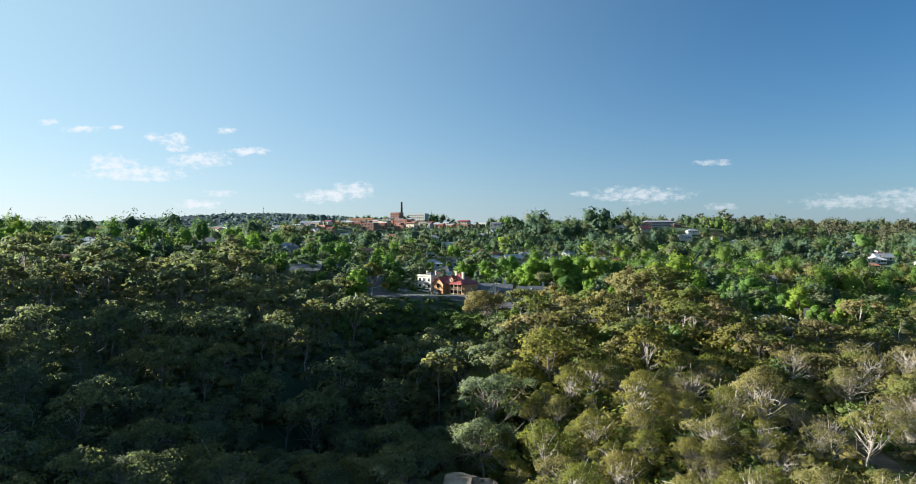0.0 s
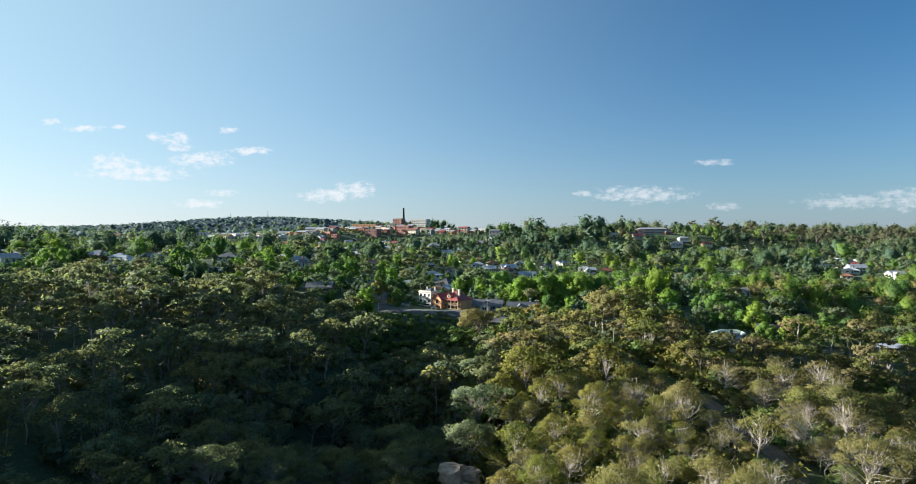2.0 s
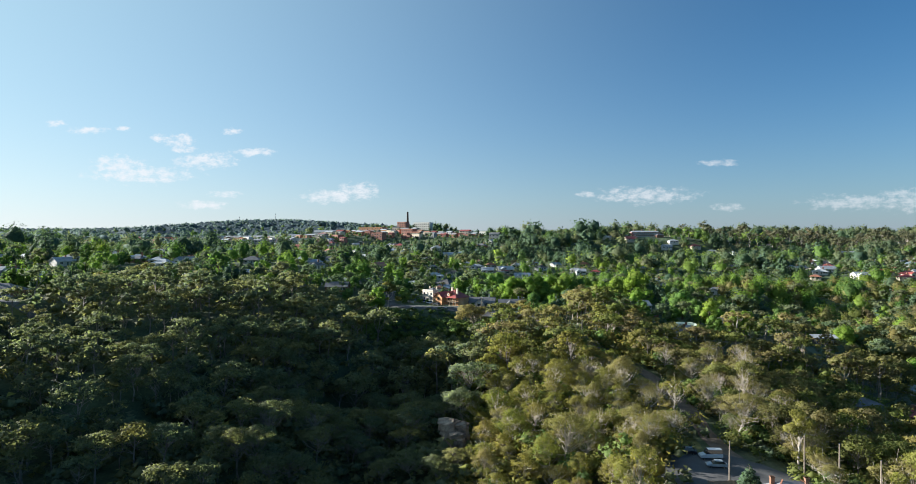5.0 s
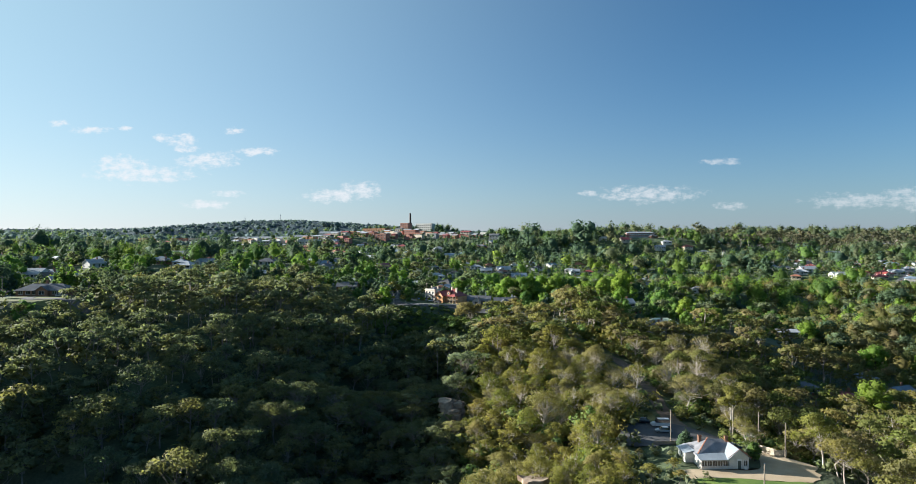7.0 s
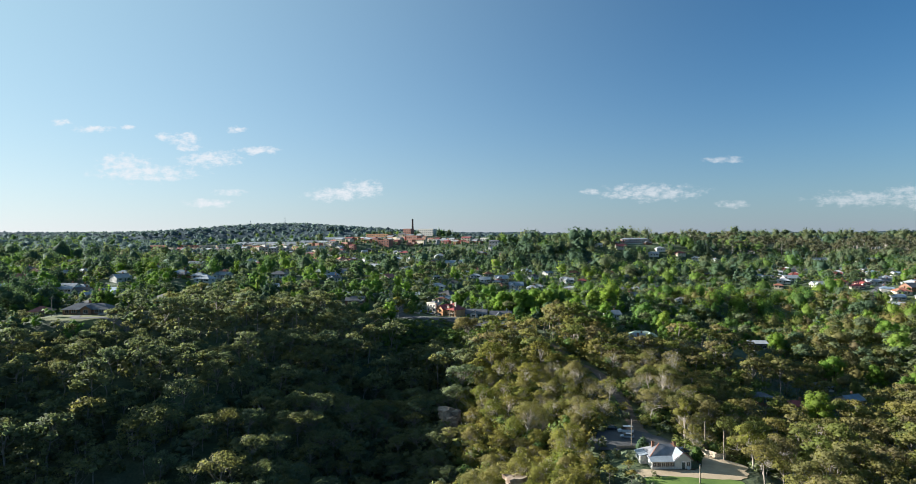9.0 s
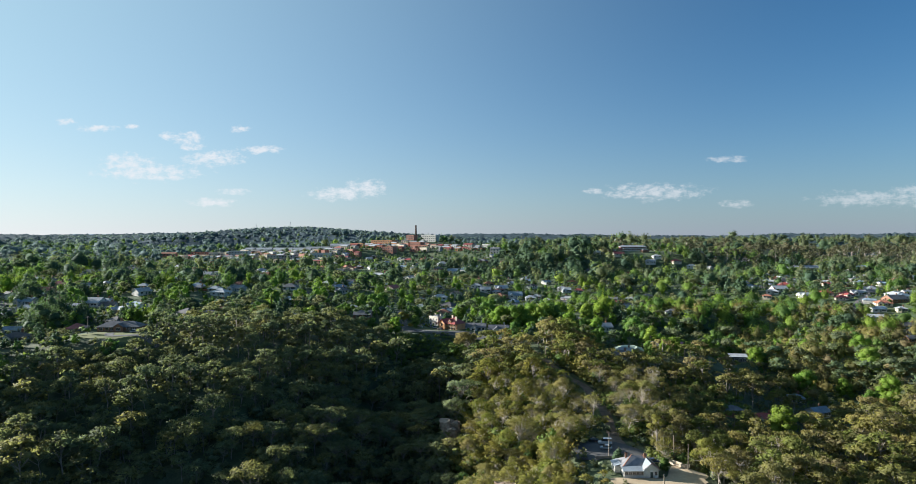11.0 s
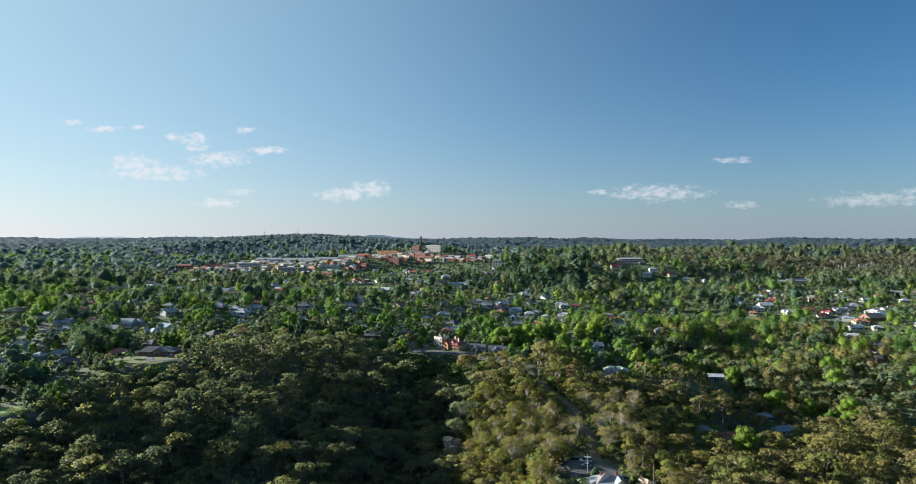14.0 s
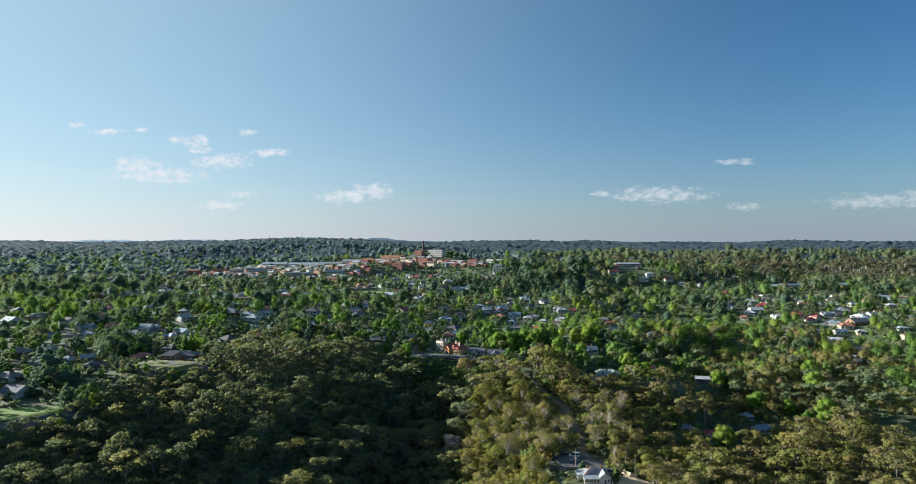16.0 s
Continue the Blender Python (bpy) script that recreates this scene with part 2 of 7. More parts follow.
GUM = foliage("gum_leaves", [(0.161, 0.154, 0.044), (0.2, 0.178, 0.05), (0.144, 0.155, 0.037), (0.208, 0.173, 0.06), (0.138, 0.152, 0.033), (0.183, 0.164, 0.053)], (0.28, 0.25, 0.08), 0.5)
MIXED_GUM = foliage("mixed_gum_leaves", [(0.157, 0.152, 0.056), (0.195, 0.166, 0.079), (0.133, 0.152, 0.047), (0.208, 0.174, 0.065), (0.125, 0.149, 0.041), (0.188, 0.152, 0.084), (0.112, 0.134, 0.045)], (0.25, 0.22, 0.09), 0.5)
TWIGGY_GUM = foliage("twiggy_gum_leaves", [(0.168, 0.15, 0.06), (0.197, 0.172, 0.068), (0.157, 0.15, 0.05), (0.209, 0.175, 0.077)], (0.28, 0.24, 0.15), 0.4)
# cooler copy of the gum leaves: gully shade and haze in the colour
SHADE_TINTED_GUM = foliage("shade_tinted_gum_leaves", [(0.127, 0.151, 0.094), (0.16, 0.167, 0.086), (0.122, 0.156, 0.103), (0.192, 0.181, 0.08), (0.115, 0.151, 0.102)], (0.26, 0.23, 0.08), 0.5)
# lighter and bluer to take in the haze over the gardens
GREY_GUM = foliage("grey_gum_leaves", [(0.105, 0.144, 0.084), (0.146, 0.163, 0.086), (0.094, 0.144, 0.084), (0.17, 0.172, 0.098), (0.088, 0.132, 0.079)], (0.18, 0.185, 0.09), 0.46)
SCRUB = foliage("scrub_leaves", [(0.088, 0.127, 0.04), (0.132, 0.165, 0.045), (0.094, 0.16, 0.055)], (0.18, 0.18, 0.05), 0.42)
BROAD = foliage("broad_leaves", [(0.103, 0.18, 0.036), (0.163, 0.249, 0.041), (0.068, 0.127, 0.041), (0.21, 0.272, 0.048), (0.107, 0.185, 0.046), (0.072, 0.133, 0.044), (0.128, 0.191, 0.051)], (0.23, 0.27, 0.06), 0.48)
SPRING = foliage("spring_leaves", [(0.125, 0.2, 0.032), (0.165, 0.23, 0.036), (0.1, 0.175, 0.032), (0.19, 0.235, 0.042)], (0.25, 0.29, 0.06), 0.47)
PINE = foliage("pine_needles", [(0.059, 0.097, 0.062), (0.076, 0.118, 0.065), (0.068, 0.109, 0.075), (0.094, 0.136, 0.07)], (0.1, 0.14, 0.065), 0.34)
HILL_GUM = foliage("hill_gum_leaves", [(0.098, 0.105, 0.064), (0.127, 0.119, 0.072), (0.081, 0.099, 0.061), (0.144, 0.127, 0.083)], (0.16, 0.15, 0.09), 0.4)
# the next two leaf colours hold the blue-grey of distance haze
HAZE_BLUE_GUM = foliage("haze_blue_gum_leaves", [(0.109, 0.158, 0.177), (0.132, 0.175, 0.183), (0.115, 0.166, 0.195)], (0.14, 0.165, 0.16), 0.45)
HAZE_LEAVES = foliage("haze_toned_gum_leaves", [(0.081, 0.116, 0.138), (0.095, 0.131, 0.147), (0.084, 0.121, 0.145)], (0.11, 0.145, 0.165), 0.4)
# these greens are also raised and blued for haze over the town
TOWN_LEAVES = foliage("town_leaves", [(0.081, 0.138, 0.05), (0.071, 0.121, 0.054), (0.149, 0.23, 0.054), (0.067, 0.115, 0.05), (0.121, 0.19, 0.054), (0.213, 0.276, 0.06), (0.086, 0.144, 0.06)], (0.2, 0.24, 0.06), 0.46)
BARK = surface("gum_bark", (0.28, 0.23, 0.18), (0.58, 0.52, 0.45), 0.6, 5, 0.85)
# gum bark again, darkened: the forest's shade is in the colour
SHADE_BARK = surface("shade_toned_gum_bark", (0.15, 0.125, 0.1), (0.36, 0.31, 0.26), 0.6, 5, 0.85)
DARK_BARK = surface("dark_bark", (0.05, 0.035, 0.025), (0.12, 0.09, 0.07), 1, 9, 0.9)


def ground_material():
    m, nodes, links = material("bush_ground")
    out, bsdf = nodes.new("ShaderNodeOutputMaterial"), nodes.new("ShaderNodeBsdfPrincipled")
    a, b, c = noise_at(nodes, links, 0.015, 5), noise_at(nodes, links, 0.12, 6), noise_at(nodes, links, 1.5, 6)
    r = ramp(nodes, [(0.35, (0.05, 0.07, 0.035)), (0.5, (0.07, 0.095, 0.04)), (0.65, (0.095, 0.1, 0.05))])
    links.new(a.outputs["Fac"], r.inputs[0])
    g = ramp(nodes, [(0.3, (0.65,) * 3), (0.7, (1.3,) * 3)])
    links.new(b.outputs["Fac"], g.inputs[0])
    # mown and rough grass between the gardens beyond the bush
    tc, sep = nodes.new("ShaderNodeTexCoord"), nodes.new("ShaderNodeSeparateXYZ")
    links.new(tc.outputs["Object"], sep.inputs[0])
    town = ramp(nodes, [(0.0, (0, 0, 0)), (1.0, (1, 1, 1))])
    reach = nodes.new("ShaderNodeMapRange")
    reach.inputs["From Min"].default_value, reach.inputs["From Max"].default_value = 190, 270
    links.new(sep.outputs[1], reach.inputs["Value"])
    links.new(reach.outputs[0], town.inputs[0])
    # far ground fades to blue-grey, distance haze painted into its colour
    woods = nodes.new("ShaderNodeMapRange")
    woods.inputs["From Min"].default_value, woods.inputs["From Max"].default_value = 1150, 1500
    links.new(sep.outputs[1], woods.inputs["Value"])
    lawn = ramp(nodes, [(0.38, (0.05, 0.075, 0.035)), (0.52, (0.07, 0.105, 0.04)), (0.66, (0.12, 0.14, 0.06))])
    links.new(noise_at(nodes, links, 0.045, 4).outputs["Fac"], lawn.inputs[0])
    h = ramp(nodes, [(0.3, (0.7,) * 3), (0.7, (1.2,) * 3)])
    links.new(c.outputs["Fac"], h.inputs[0])
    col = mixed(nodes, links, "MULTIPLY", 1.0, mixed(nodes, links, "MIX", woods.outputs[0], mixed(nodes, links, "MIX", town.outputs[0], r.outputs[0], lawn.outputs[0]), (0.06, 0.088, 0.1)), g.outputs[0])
    links.new(mixed(nodes, links, "MULTIPLY", 1.0, col, h.outputs[0]), bsdf.inputs["Base Color"])
    bsdf.inputs["Roughness"].default_value = 0.95
    bp = nodes.new("ShaderNodeBump")
    bp.inputs["Strength"].default_value, bp.inputs["Distance"].default_value = 0.8, 2.0
    links.new(b.outputs["Fac"], bp.inputs["Height"])
    links.new(bp.outputs[0], bsdf.inputs["Normal"])
    links.new(bsdf.outputs[0], out.inputs[0])
    return m


GROUND = ground_material()


# ---- ground: one sheet to the horizon ----
def grid_mesh(name, xs, ys, height):
    gx, gy = np.meshgrid(xs, ys)
    co = np.column_stack([gx.ravel(), gy.ravel(), height(gx.ravel(), gy.ravel())])
    n, k = len(xs), len(ys)
    i = (np.arange(k - 1)[:, None] * n + np.arange(n - 1)).ravel()
    quads = np.column_stack([i, i + 1, i + n + 1, i + n])
    return soup(name, co, quads)


def soup(name, co, quads, tint=None, smooth=False, normals=None):
    """A mesh from arrays of corners and faces of one size, with a tint for each face."""
    me = bpy.data.meshes.new(name)
    k = quads.shape[1]
    me.vertices.add(len(co))
    me.vertices.foreach_set("co", np.ascontiguousarray(co, dtype=np.float32).ravel())
    me.loops.add(quads.size)
    me.loops.foreach_set("vertex_index", np.ascontiguousarray(quads, dtype=np.int32).ravel())
    me.polygons.add(len(quads))
    me.polygons.foreach_set("loop_start", np.arange(0, quads.size, k, dtype=np.int32))
    me.update(calc_edges=True)
    me.polygons.foreach_set("use_smooth", np.full(len(quads), smooth))
    if tint is not None:
        me.attributes.new("tint", "FLOAT", "FACE").data.foreach_set("value", np.ascontiguousarray(tint, dtype=np.float32))
    if normals is not None:
        me.polygons.foreach_set("use_smooth", np.full(len(quads), True))
        me.normals_split_custom_set_from_vertices(np.ascontiguousarray(normals, dtype=np.float32))
    return me


def spread(near, far, step, grow):
    """Steps of a grid line from 0 out to far, fine up to near."""
    v, s = [0.0], step
    while v[-1] < far:
        if v[-1] > near:
            s *= grow
        v.append(v[-1] + s)
    return v


right, left = spread(330, 4600, 6, 1.05), spread(300, 4600, 6, 1.05)
ahead, behind = spread(420, 4600, 6, 1.04), spread(60, 2500, 7, 1.12)
xs = np.array([-v for v in left[:0:-1]] + right)
ys = np.array([-v for v in behind[:0:-1]] + ahead)
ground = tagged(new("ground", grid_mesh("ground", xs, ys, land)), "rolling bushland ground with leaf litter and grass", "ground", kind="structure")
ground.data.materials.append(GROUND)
ground.data.polygons.foreach_set("use_smooth", np.full(len(ground.data.polygons), True))


# ---- plan: what stays clear of trees ----
TRACK = [(72, 44), (67.5, 62), (68.3, 86), (70, 106), (68.5, 126), (63.5, 143), (56.5, 158), (50, 188), (40, 212), (16, 226), (-12, 228), (-34, 246), (-40, 300)]
CLEAR = []    # (x, y, radius) of built things, open lawns and gaps for the camera's line of sight


def off_track(x, y, wide):
    """True where a place lies further than wide from the track's line."""
    x, y = np.asarray(x, float), np.asarray(y, float)
    ok = np.ones(len(x), bool)
    for (ax, ay), (bx, by) in zip(TRACK, TRACK[1:]):
        l2 = (bx - ax) ** 2 + (by - ay) ** 2
        f = np.clip(((x - ax) * (bx - ax) + (y - ay) * (by - ay)) / l2, 0, 1)
        ok &= np.hypot(x - ax - f * (bx - ax), y - ay - f * (by - ay)) > wide
    return ok


def open_sky(x, y, grow=0.0):
    ok = np.ones(len(x), bool)
    for cx, cy, r in CLEAR:
        ok &= np.hypot(x - cx, y - cy) > r + grow
    return ok


HOMES = [(512, 736, 9), (470, 727, 8), (600, 764, 8), (650, 758, 7), (745, 722, 8), (490, 632, 6), (508, 632, 6), (526, 632, 6), (560, 594, 6), (580, 594, 6), (-150, 575, 4), (-136, 572, 4), (-120, 575, 4), (-108, 585, 4), (3, 900, 6), (14, 900, 6), (42, 960, 6), (58, 958, 6), (125, 1068, 6), (140, 1068, 6), (155, 1068, 6), (52, 810, 6), (-125, 854, 6), (262, 828, 6), (277, 828, 6), (292, 828, 6)]    # (x, y, half depth) of houses and plots kept in the camera's sight


# valley places kept open to the camera in the same way
VIEWS = [(192, 219, 4), (207, 192, 4), (164, 138, 4), (214, 168, 5), (237, 168, 6), (189, 173, 4), (149, 124, 1), (107, 206, 4), (123, 210, 3), (177, 217, 4), (148, 106, 4), (220, 180, 4), (187, 148, 4)]


VALLEY_TREES = ((203, 187, 12), (191, 224, 11), (187, 275, 13), (220, 180, 9), (262, 232, 14), (148, 106, 12), (250, 205, 13), (235, 165, 13), (222, 160, 8), (127, 199, 8), (117, 197, 7), (133, 204, 8))    # (x, y, height) of bright trees that stand alone
SUNNY = [(203, 187, 18), (191, 224, 22), (220, 180, 15), (148, 106, 19), (235, 165, 17), (177, 217, 27), (188, 174, 13), (149, 124, 17), (187, 148, 14), (127, 200, 35), (250, 205, 24), (262, 232, 27)]    # (x, y, z) where the evening sun reaches the valley


def low_before(x, y, size, places, reach=42):
    """Sizes of trees kept low on the camera's side of houses."""
    for hx, hy, d in places:
        dx, dy = -hx / (hy + 200), -1.0
        n = math.hypot(dx, dy)
        ax, ay = (x - hx) * dx / n + (y - hy) * dy / n, (x - hx) * dy / n - (y - hy) * dx / n
        near = (np.abs(ay) < (9 if reach > 30 else 7)) & (ax > 0) & (ax < d + (72 if reach > 30 and hy > 380 else reach))
        size = np.where(near, np.minimum(size, 0.3 + 0.010 * np.maximum(ax - d, 0)), size)
    return size


def let_sun_in(x, y, size):
    """Sizes of trees kept low on the sun's side of the bright valley trees and houses."""
    toward = (-0.956, 0.292)
    for tx, ty, tz in SUNNY:
        ahead = (x - tx) * toward[0] + (y - ty) * toward[1]
        aside = (x - tx) * toward[1] - (y - ty) * toward[0]
        under = (ahead > 4) & (ahead < 130) & (np.abs(aside) < 8)
        size = np.where(under, np.minimum(size, np.maximum((tz + 0.285 * ahead - land(x, y)) / 14, 0.28)), size)
    return size


def track_view(x, y):
    """True beside the track, kept to low growth so that the camera sees the track."""
    along = np.interp(y, [p[1] for p in TRACK[:9]], [p[0] for p in TRACK[:9]])
    return (x > along - 7) & (x < along + 2) & (y > 62) & (y < 172)


def low_growth(x, y, size):
    """Sizes of trees kept low beside the track and below the parking area."""
    along = np.interp(y, [p[1] for p in TRACK[:9]], [p[0] for p in TRACK[:9]])
    beside = (x > along - 15) & (x < along) & (y > 62) & (y < 172)
    below = (x > 43) & (x < 66) & (y > 18) & (y < 52) | (x > 47.5) & (x < 66) & (y > 0) & (y < 52)
    floor = (x > -30) & (x < 9) & (y > 10) & (y < 97)
    size = np.where(floor, size * 0.68, size)
    return np.where(below, np.minimum(size, np.where((y < 30) & (x < 51), 0.48, 0.34)), np.where(beside, np.minimum(size, 0.3 + 0.035 * (along - x)), size))


CLEAR += [(13, 235, 9), (26, 232, 9), (38, 233, 7), (20, 226, 6), (1.2, 100, 7.5), (0.5, 91, 5), (22, 28, 2.5), (77, 61, 7), (85, 55, 6), (71, 67, 5), (64, 14, 6), (78, 10, 8), (70, 3, 9), (72, 30, 15), (86, 42, 8), (60, 61, 11), (50, 57, 7), (57, 53, 5), (54, 44, 3), (50, 35, 2), (70, 52, 7), (56, 80, 6), (58, 98, 6), (59, 116, 6), (54, 142, 5), (-18, 232, 17), (5, 240, 10), (-205, 62, 14), (-170, 142, 15)]
CLEAR += [(px, py, 5) for px, py, h in VALLEY_TREES]


# ---- trees: trunk, limbs and a crown of many small leaf sprays ----
def tube(points, radii, sides):
    """Corners and quads of a tapered tube through the points."""
    points, co = np.asarray(points, float), []
    for i, p in enumerate(points):
        d = points[min(i + 1, len(points) - 1)] - points[max(i - 1, 0)]
        d /= np.linalg.norm(d) + 1e-9
        u = np.cross(d, (0.3, 1, 0.1))
        u /= np.linalg.norm(u)
        v = np.cross(d, u)
        a = np.arange(sides) * 2 * np.pi / sides
        co.append(p + radii[i] * (np.cos(a)[:, None] * u + np.sin(a)[:, None] * v))
    q = [[i * sides + j, i * sides + (j + 1) % sides, (i + 1) * sides + (j + 1) % sides, (i + 1) * sides + j]
         for i in range(len(points) - 1) for j in range(sides)]
    return np.concatenate(co), np.array(q)


def join(pieces):
    """One set of arrays from several; pieces of leaves also carry the way that each corner faces."""
    co, q, n = [], [], 0
    for piece in pieces:
        co.append(piece[0])
        q.append(piece[1] + n)
        n += len(piece[0])
    if len(pieces[0]) > 2:
        return np.concatenate(co), np.concatenate(q), np.concatenate([piece[2] for piece in pieces])
    return np.concatenate(co), np.concatenate(q)


def sprays(rng, centres, sizes, count, leaf, flat, lift=0.35, ruffle=0.35, narrow=1.0, puff=0.75):
    """Leaf sprays (small long triangles) through the outer part of clumps: centres (n, 3), sizes (n,), flat: height over width."""
    pick = rng.choice(len(centres), count, p=sizes ** 2 / (sizes ** 2).sum())
    d = rng.normal(size=(count, 3))
    d[:, 2] += lift
    d /= np.linalg.norm(d, axis=1)[:, None]
    reach = rng.uniform(0.45, 1.15, count) ** 0.6 * sizes[pick]
    p = centres[pick] + d * reach[:, None] * np.array((1, 1, flat))
    n = d * 0.75 + rng.normal(size=(count, 3)) * 0.5 + (0, 0, 0.3)
    n /= np.linalg.norm(n, axis=1)[:, None]
    u = np.cross(n, rng.normal(size=(count, 3)))
    u /= np.linalg.norm(u, axis=1)[:, None]
    v = np.cross(n, u)
    s = leaf * rng.uniform(0.6, 1.4, count)[:, None]
    w = s * narrow * rng.uniform(0.6, 0.95, count)[:, None]
    co = np.stack([p - u * s, p + u * s * 0.5 - v * w, p + u * s * 0.8 + v * w], 1).reshape(-1, 3)
    whole = p - centres.mean(0)
    whole /= np.linalg.norm(whole, axis=1)[:, None] + 1e-6
    face = d * puff + whole * 0.7 + n * ruffle
    face /= np.linalg.norm(face, axis=1)[:, None]
    return co, np.arange(count * 3).reshape(-1, 3), np.repeat(face, 3, 0)


def lump_form():
    """Corners and faces of an eight-sided form, each side split in four."""
    co = [(1, 0, 0), (0, 1, 0), (-1, 0, 0), (0, -1, 0), (0, 0, 1), (0, 0, -0.75)]
    mids, faces = {}, []

    def mid(a, b):
        key = (min(a, b), max(a, b))
        if key not in mids:
            v = np.array(co[a]) + np.array(co[b])
            co.append(tuple(v / np.linalg.norm(v)))
            mids[key] = len(co) - 1
        return mids[key]

    for a, b, c in ((0, 1, 4), (1, 2, 4), (2, 3, 4), (3, 0, 4), (1, 0, 5), (2, 1, 5), (3, 2, 5), (0, 3, 5)):
        ab, bc, ca = mid(a, b), mid(b, c), mid(c, a)
        faces += [(a, ab, ca), (ab, b, bc), (ca, bc, c), (ab, bc, ca)]
    return np.array(co, float), np.array(faces)


LUMP_CORNERS, LUMP_FACES = lump_form()
PLAIN_FACES = np.array([(0, 1, 4), (1, 2, 4), (2, 3, 4), (3, 0, 4), (1, 0, 5), (2, 1, 5), (3, 2, 5), (0, 3, 5)])


def lump(rng, centre, size, flat, fine=True):
    """A small rough core that closes a clump."""
    corners, faces = (LUMP_CORNERS, LUMP_FACES) if fine else (LUMP_CORNERS[:6] * 1.15, PLAIN_FACES)
    co = centre + corners * size * np.array((1, 1, flat)) * rng.uniform(0.8, 1.12, (len(corners), 1))
    out = co - centre
    out /= np.linalg.norm(out, axis=1)[:, None]
    return co, faces, out


def gum(seed, height, leaves, leaf, sides, clumps=11, cores=0.5, bare=0.0, wide=1.0, split=False, ruffle=0.45, fine=True, full=1.0, narrow=1.0, puff=0.75, pad=0.7, lift=0.35, arch=None):
    """A eucalypt: a pale leaning trunk that forks into long limbs, with loose leaf clumps at their ends; pad: height over width of a clump, arch: how far the crown's rim drops."""
    rng = np.random.default_rng(seed)
    lean = rng.normal(size=2) * 0.06 * height
    fork = height * rng.uniform(0.22, 0.42)
    r0 = 0.013 * height + 0.05
    bend = rng.normal(size=2) * 0.03 * height
    trunk = np.array([(0, 0, -1.2), (bend[0], bend[1], fork * 0.7), (lean[0] * 0.5, lean[1] * 0.5, height * 0.45), (lean[0], lean[1], height * 0.8)])
    wood = [tube(trunk, [r0 * 1.25, r0, r0 * 0.62, r0 * 0.12], sides)]

    def on_trunk(z):
        return np.array([np.interp(z, trunk[:, 2], trunk[:, k]) for k in range(3)])

    cen, siz = [], []
    width = height * rng.uniform(0.3, 0.42) * wide
    turn, dome = rng.uniform(0, 6.28), rng.uniform(*(arch or (0.4, 0.75)))
    for i in range(clumps):
        a = turn + i * 2.4 + rng.normal() * 0.35
        out = width * math.sqrt((i + 0.4) / clumps) * rng.uniform(0.6, 1.12)
        top = height * (0.93 - dome * (out / width) ** 1.5 * rng.uniform(0.35, 1.2) - 0.05 * rng.random())
        c = np.array((lean[0] + out * math.cos(a), lean[1] + out * math.sin(a), top))
        s = height * rng.uniform(0.075, 0.14) * full
        cen.append(c)
        siz.append(s)
        if i % 2 == 0 or (sides > 4 and clumps < 34):
            base = on_trunk(max(fork * 0.8, c[2] * rng.uniform(0.42, 0.78)))
            mid = base * 0.5 + c * 0.5 + np.array((0, 0, rng.uniform(-0.06, 0.01) * height)) + rng.normal(size=3) * 0.035 * height
            wood.append(tube([base, mid, c], [r0 * 0.42, r0 * 0.26, r0 * 0.1], max(3, sides - 2)))
            if sides > 4:
                twig = c + rng.normal(size=3) * s * 0.9
                wood.append(tube([mid, (mid + twig) / 2 + rng.normal(size=3) * 0.2, twig], [r0 * 0.28, r0 * 0.18, 0.02], 3))
    for i in range(int(bare * 20)):
        a = rng.uniform(0, 6.28)
        base = on_trunk(height * rng.uniform(0.3, 0.7))
        far = width * rng.uniform(0.3, 0.8)
        tip = base + np.array((math.cos(a) * far, math.sin(a) * far, height * rng.uniform(0.08, 0.3)))
        wood.append(tube([base, (base + tip) / 2 + rng.normal(size=3) * 0.05 * height, tip], [r0 * 0.22, r0 * 0.12, 0.025], 3))
    cen, siz = np.array(cen), np.array(siz)
    tops = [sprays(rng, cen, siz, leaves, leaf, pad, lift, ruffle, narrow, puff)]
    if cores:
        tops += [lump(rng, c - (0, 0, s * 0.1), s * cores, pad * 0.94, fine) for c, s in zip(cen, siz)]
    return wood if split else join(wood), join(tops)


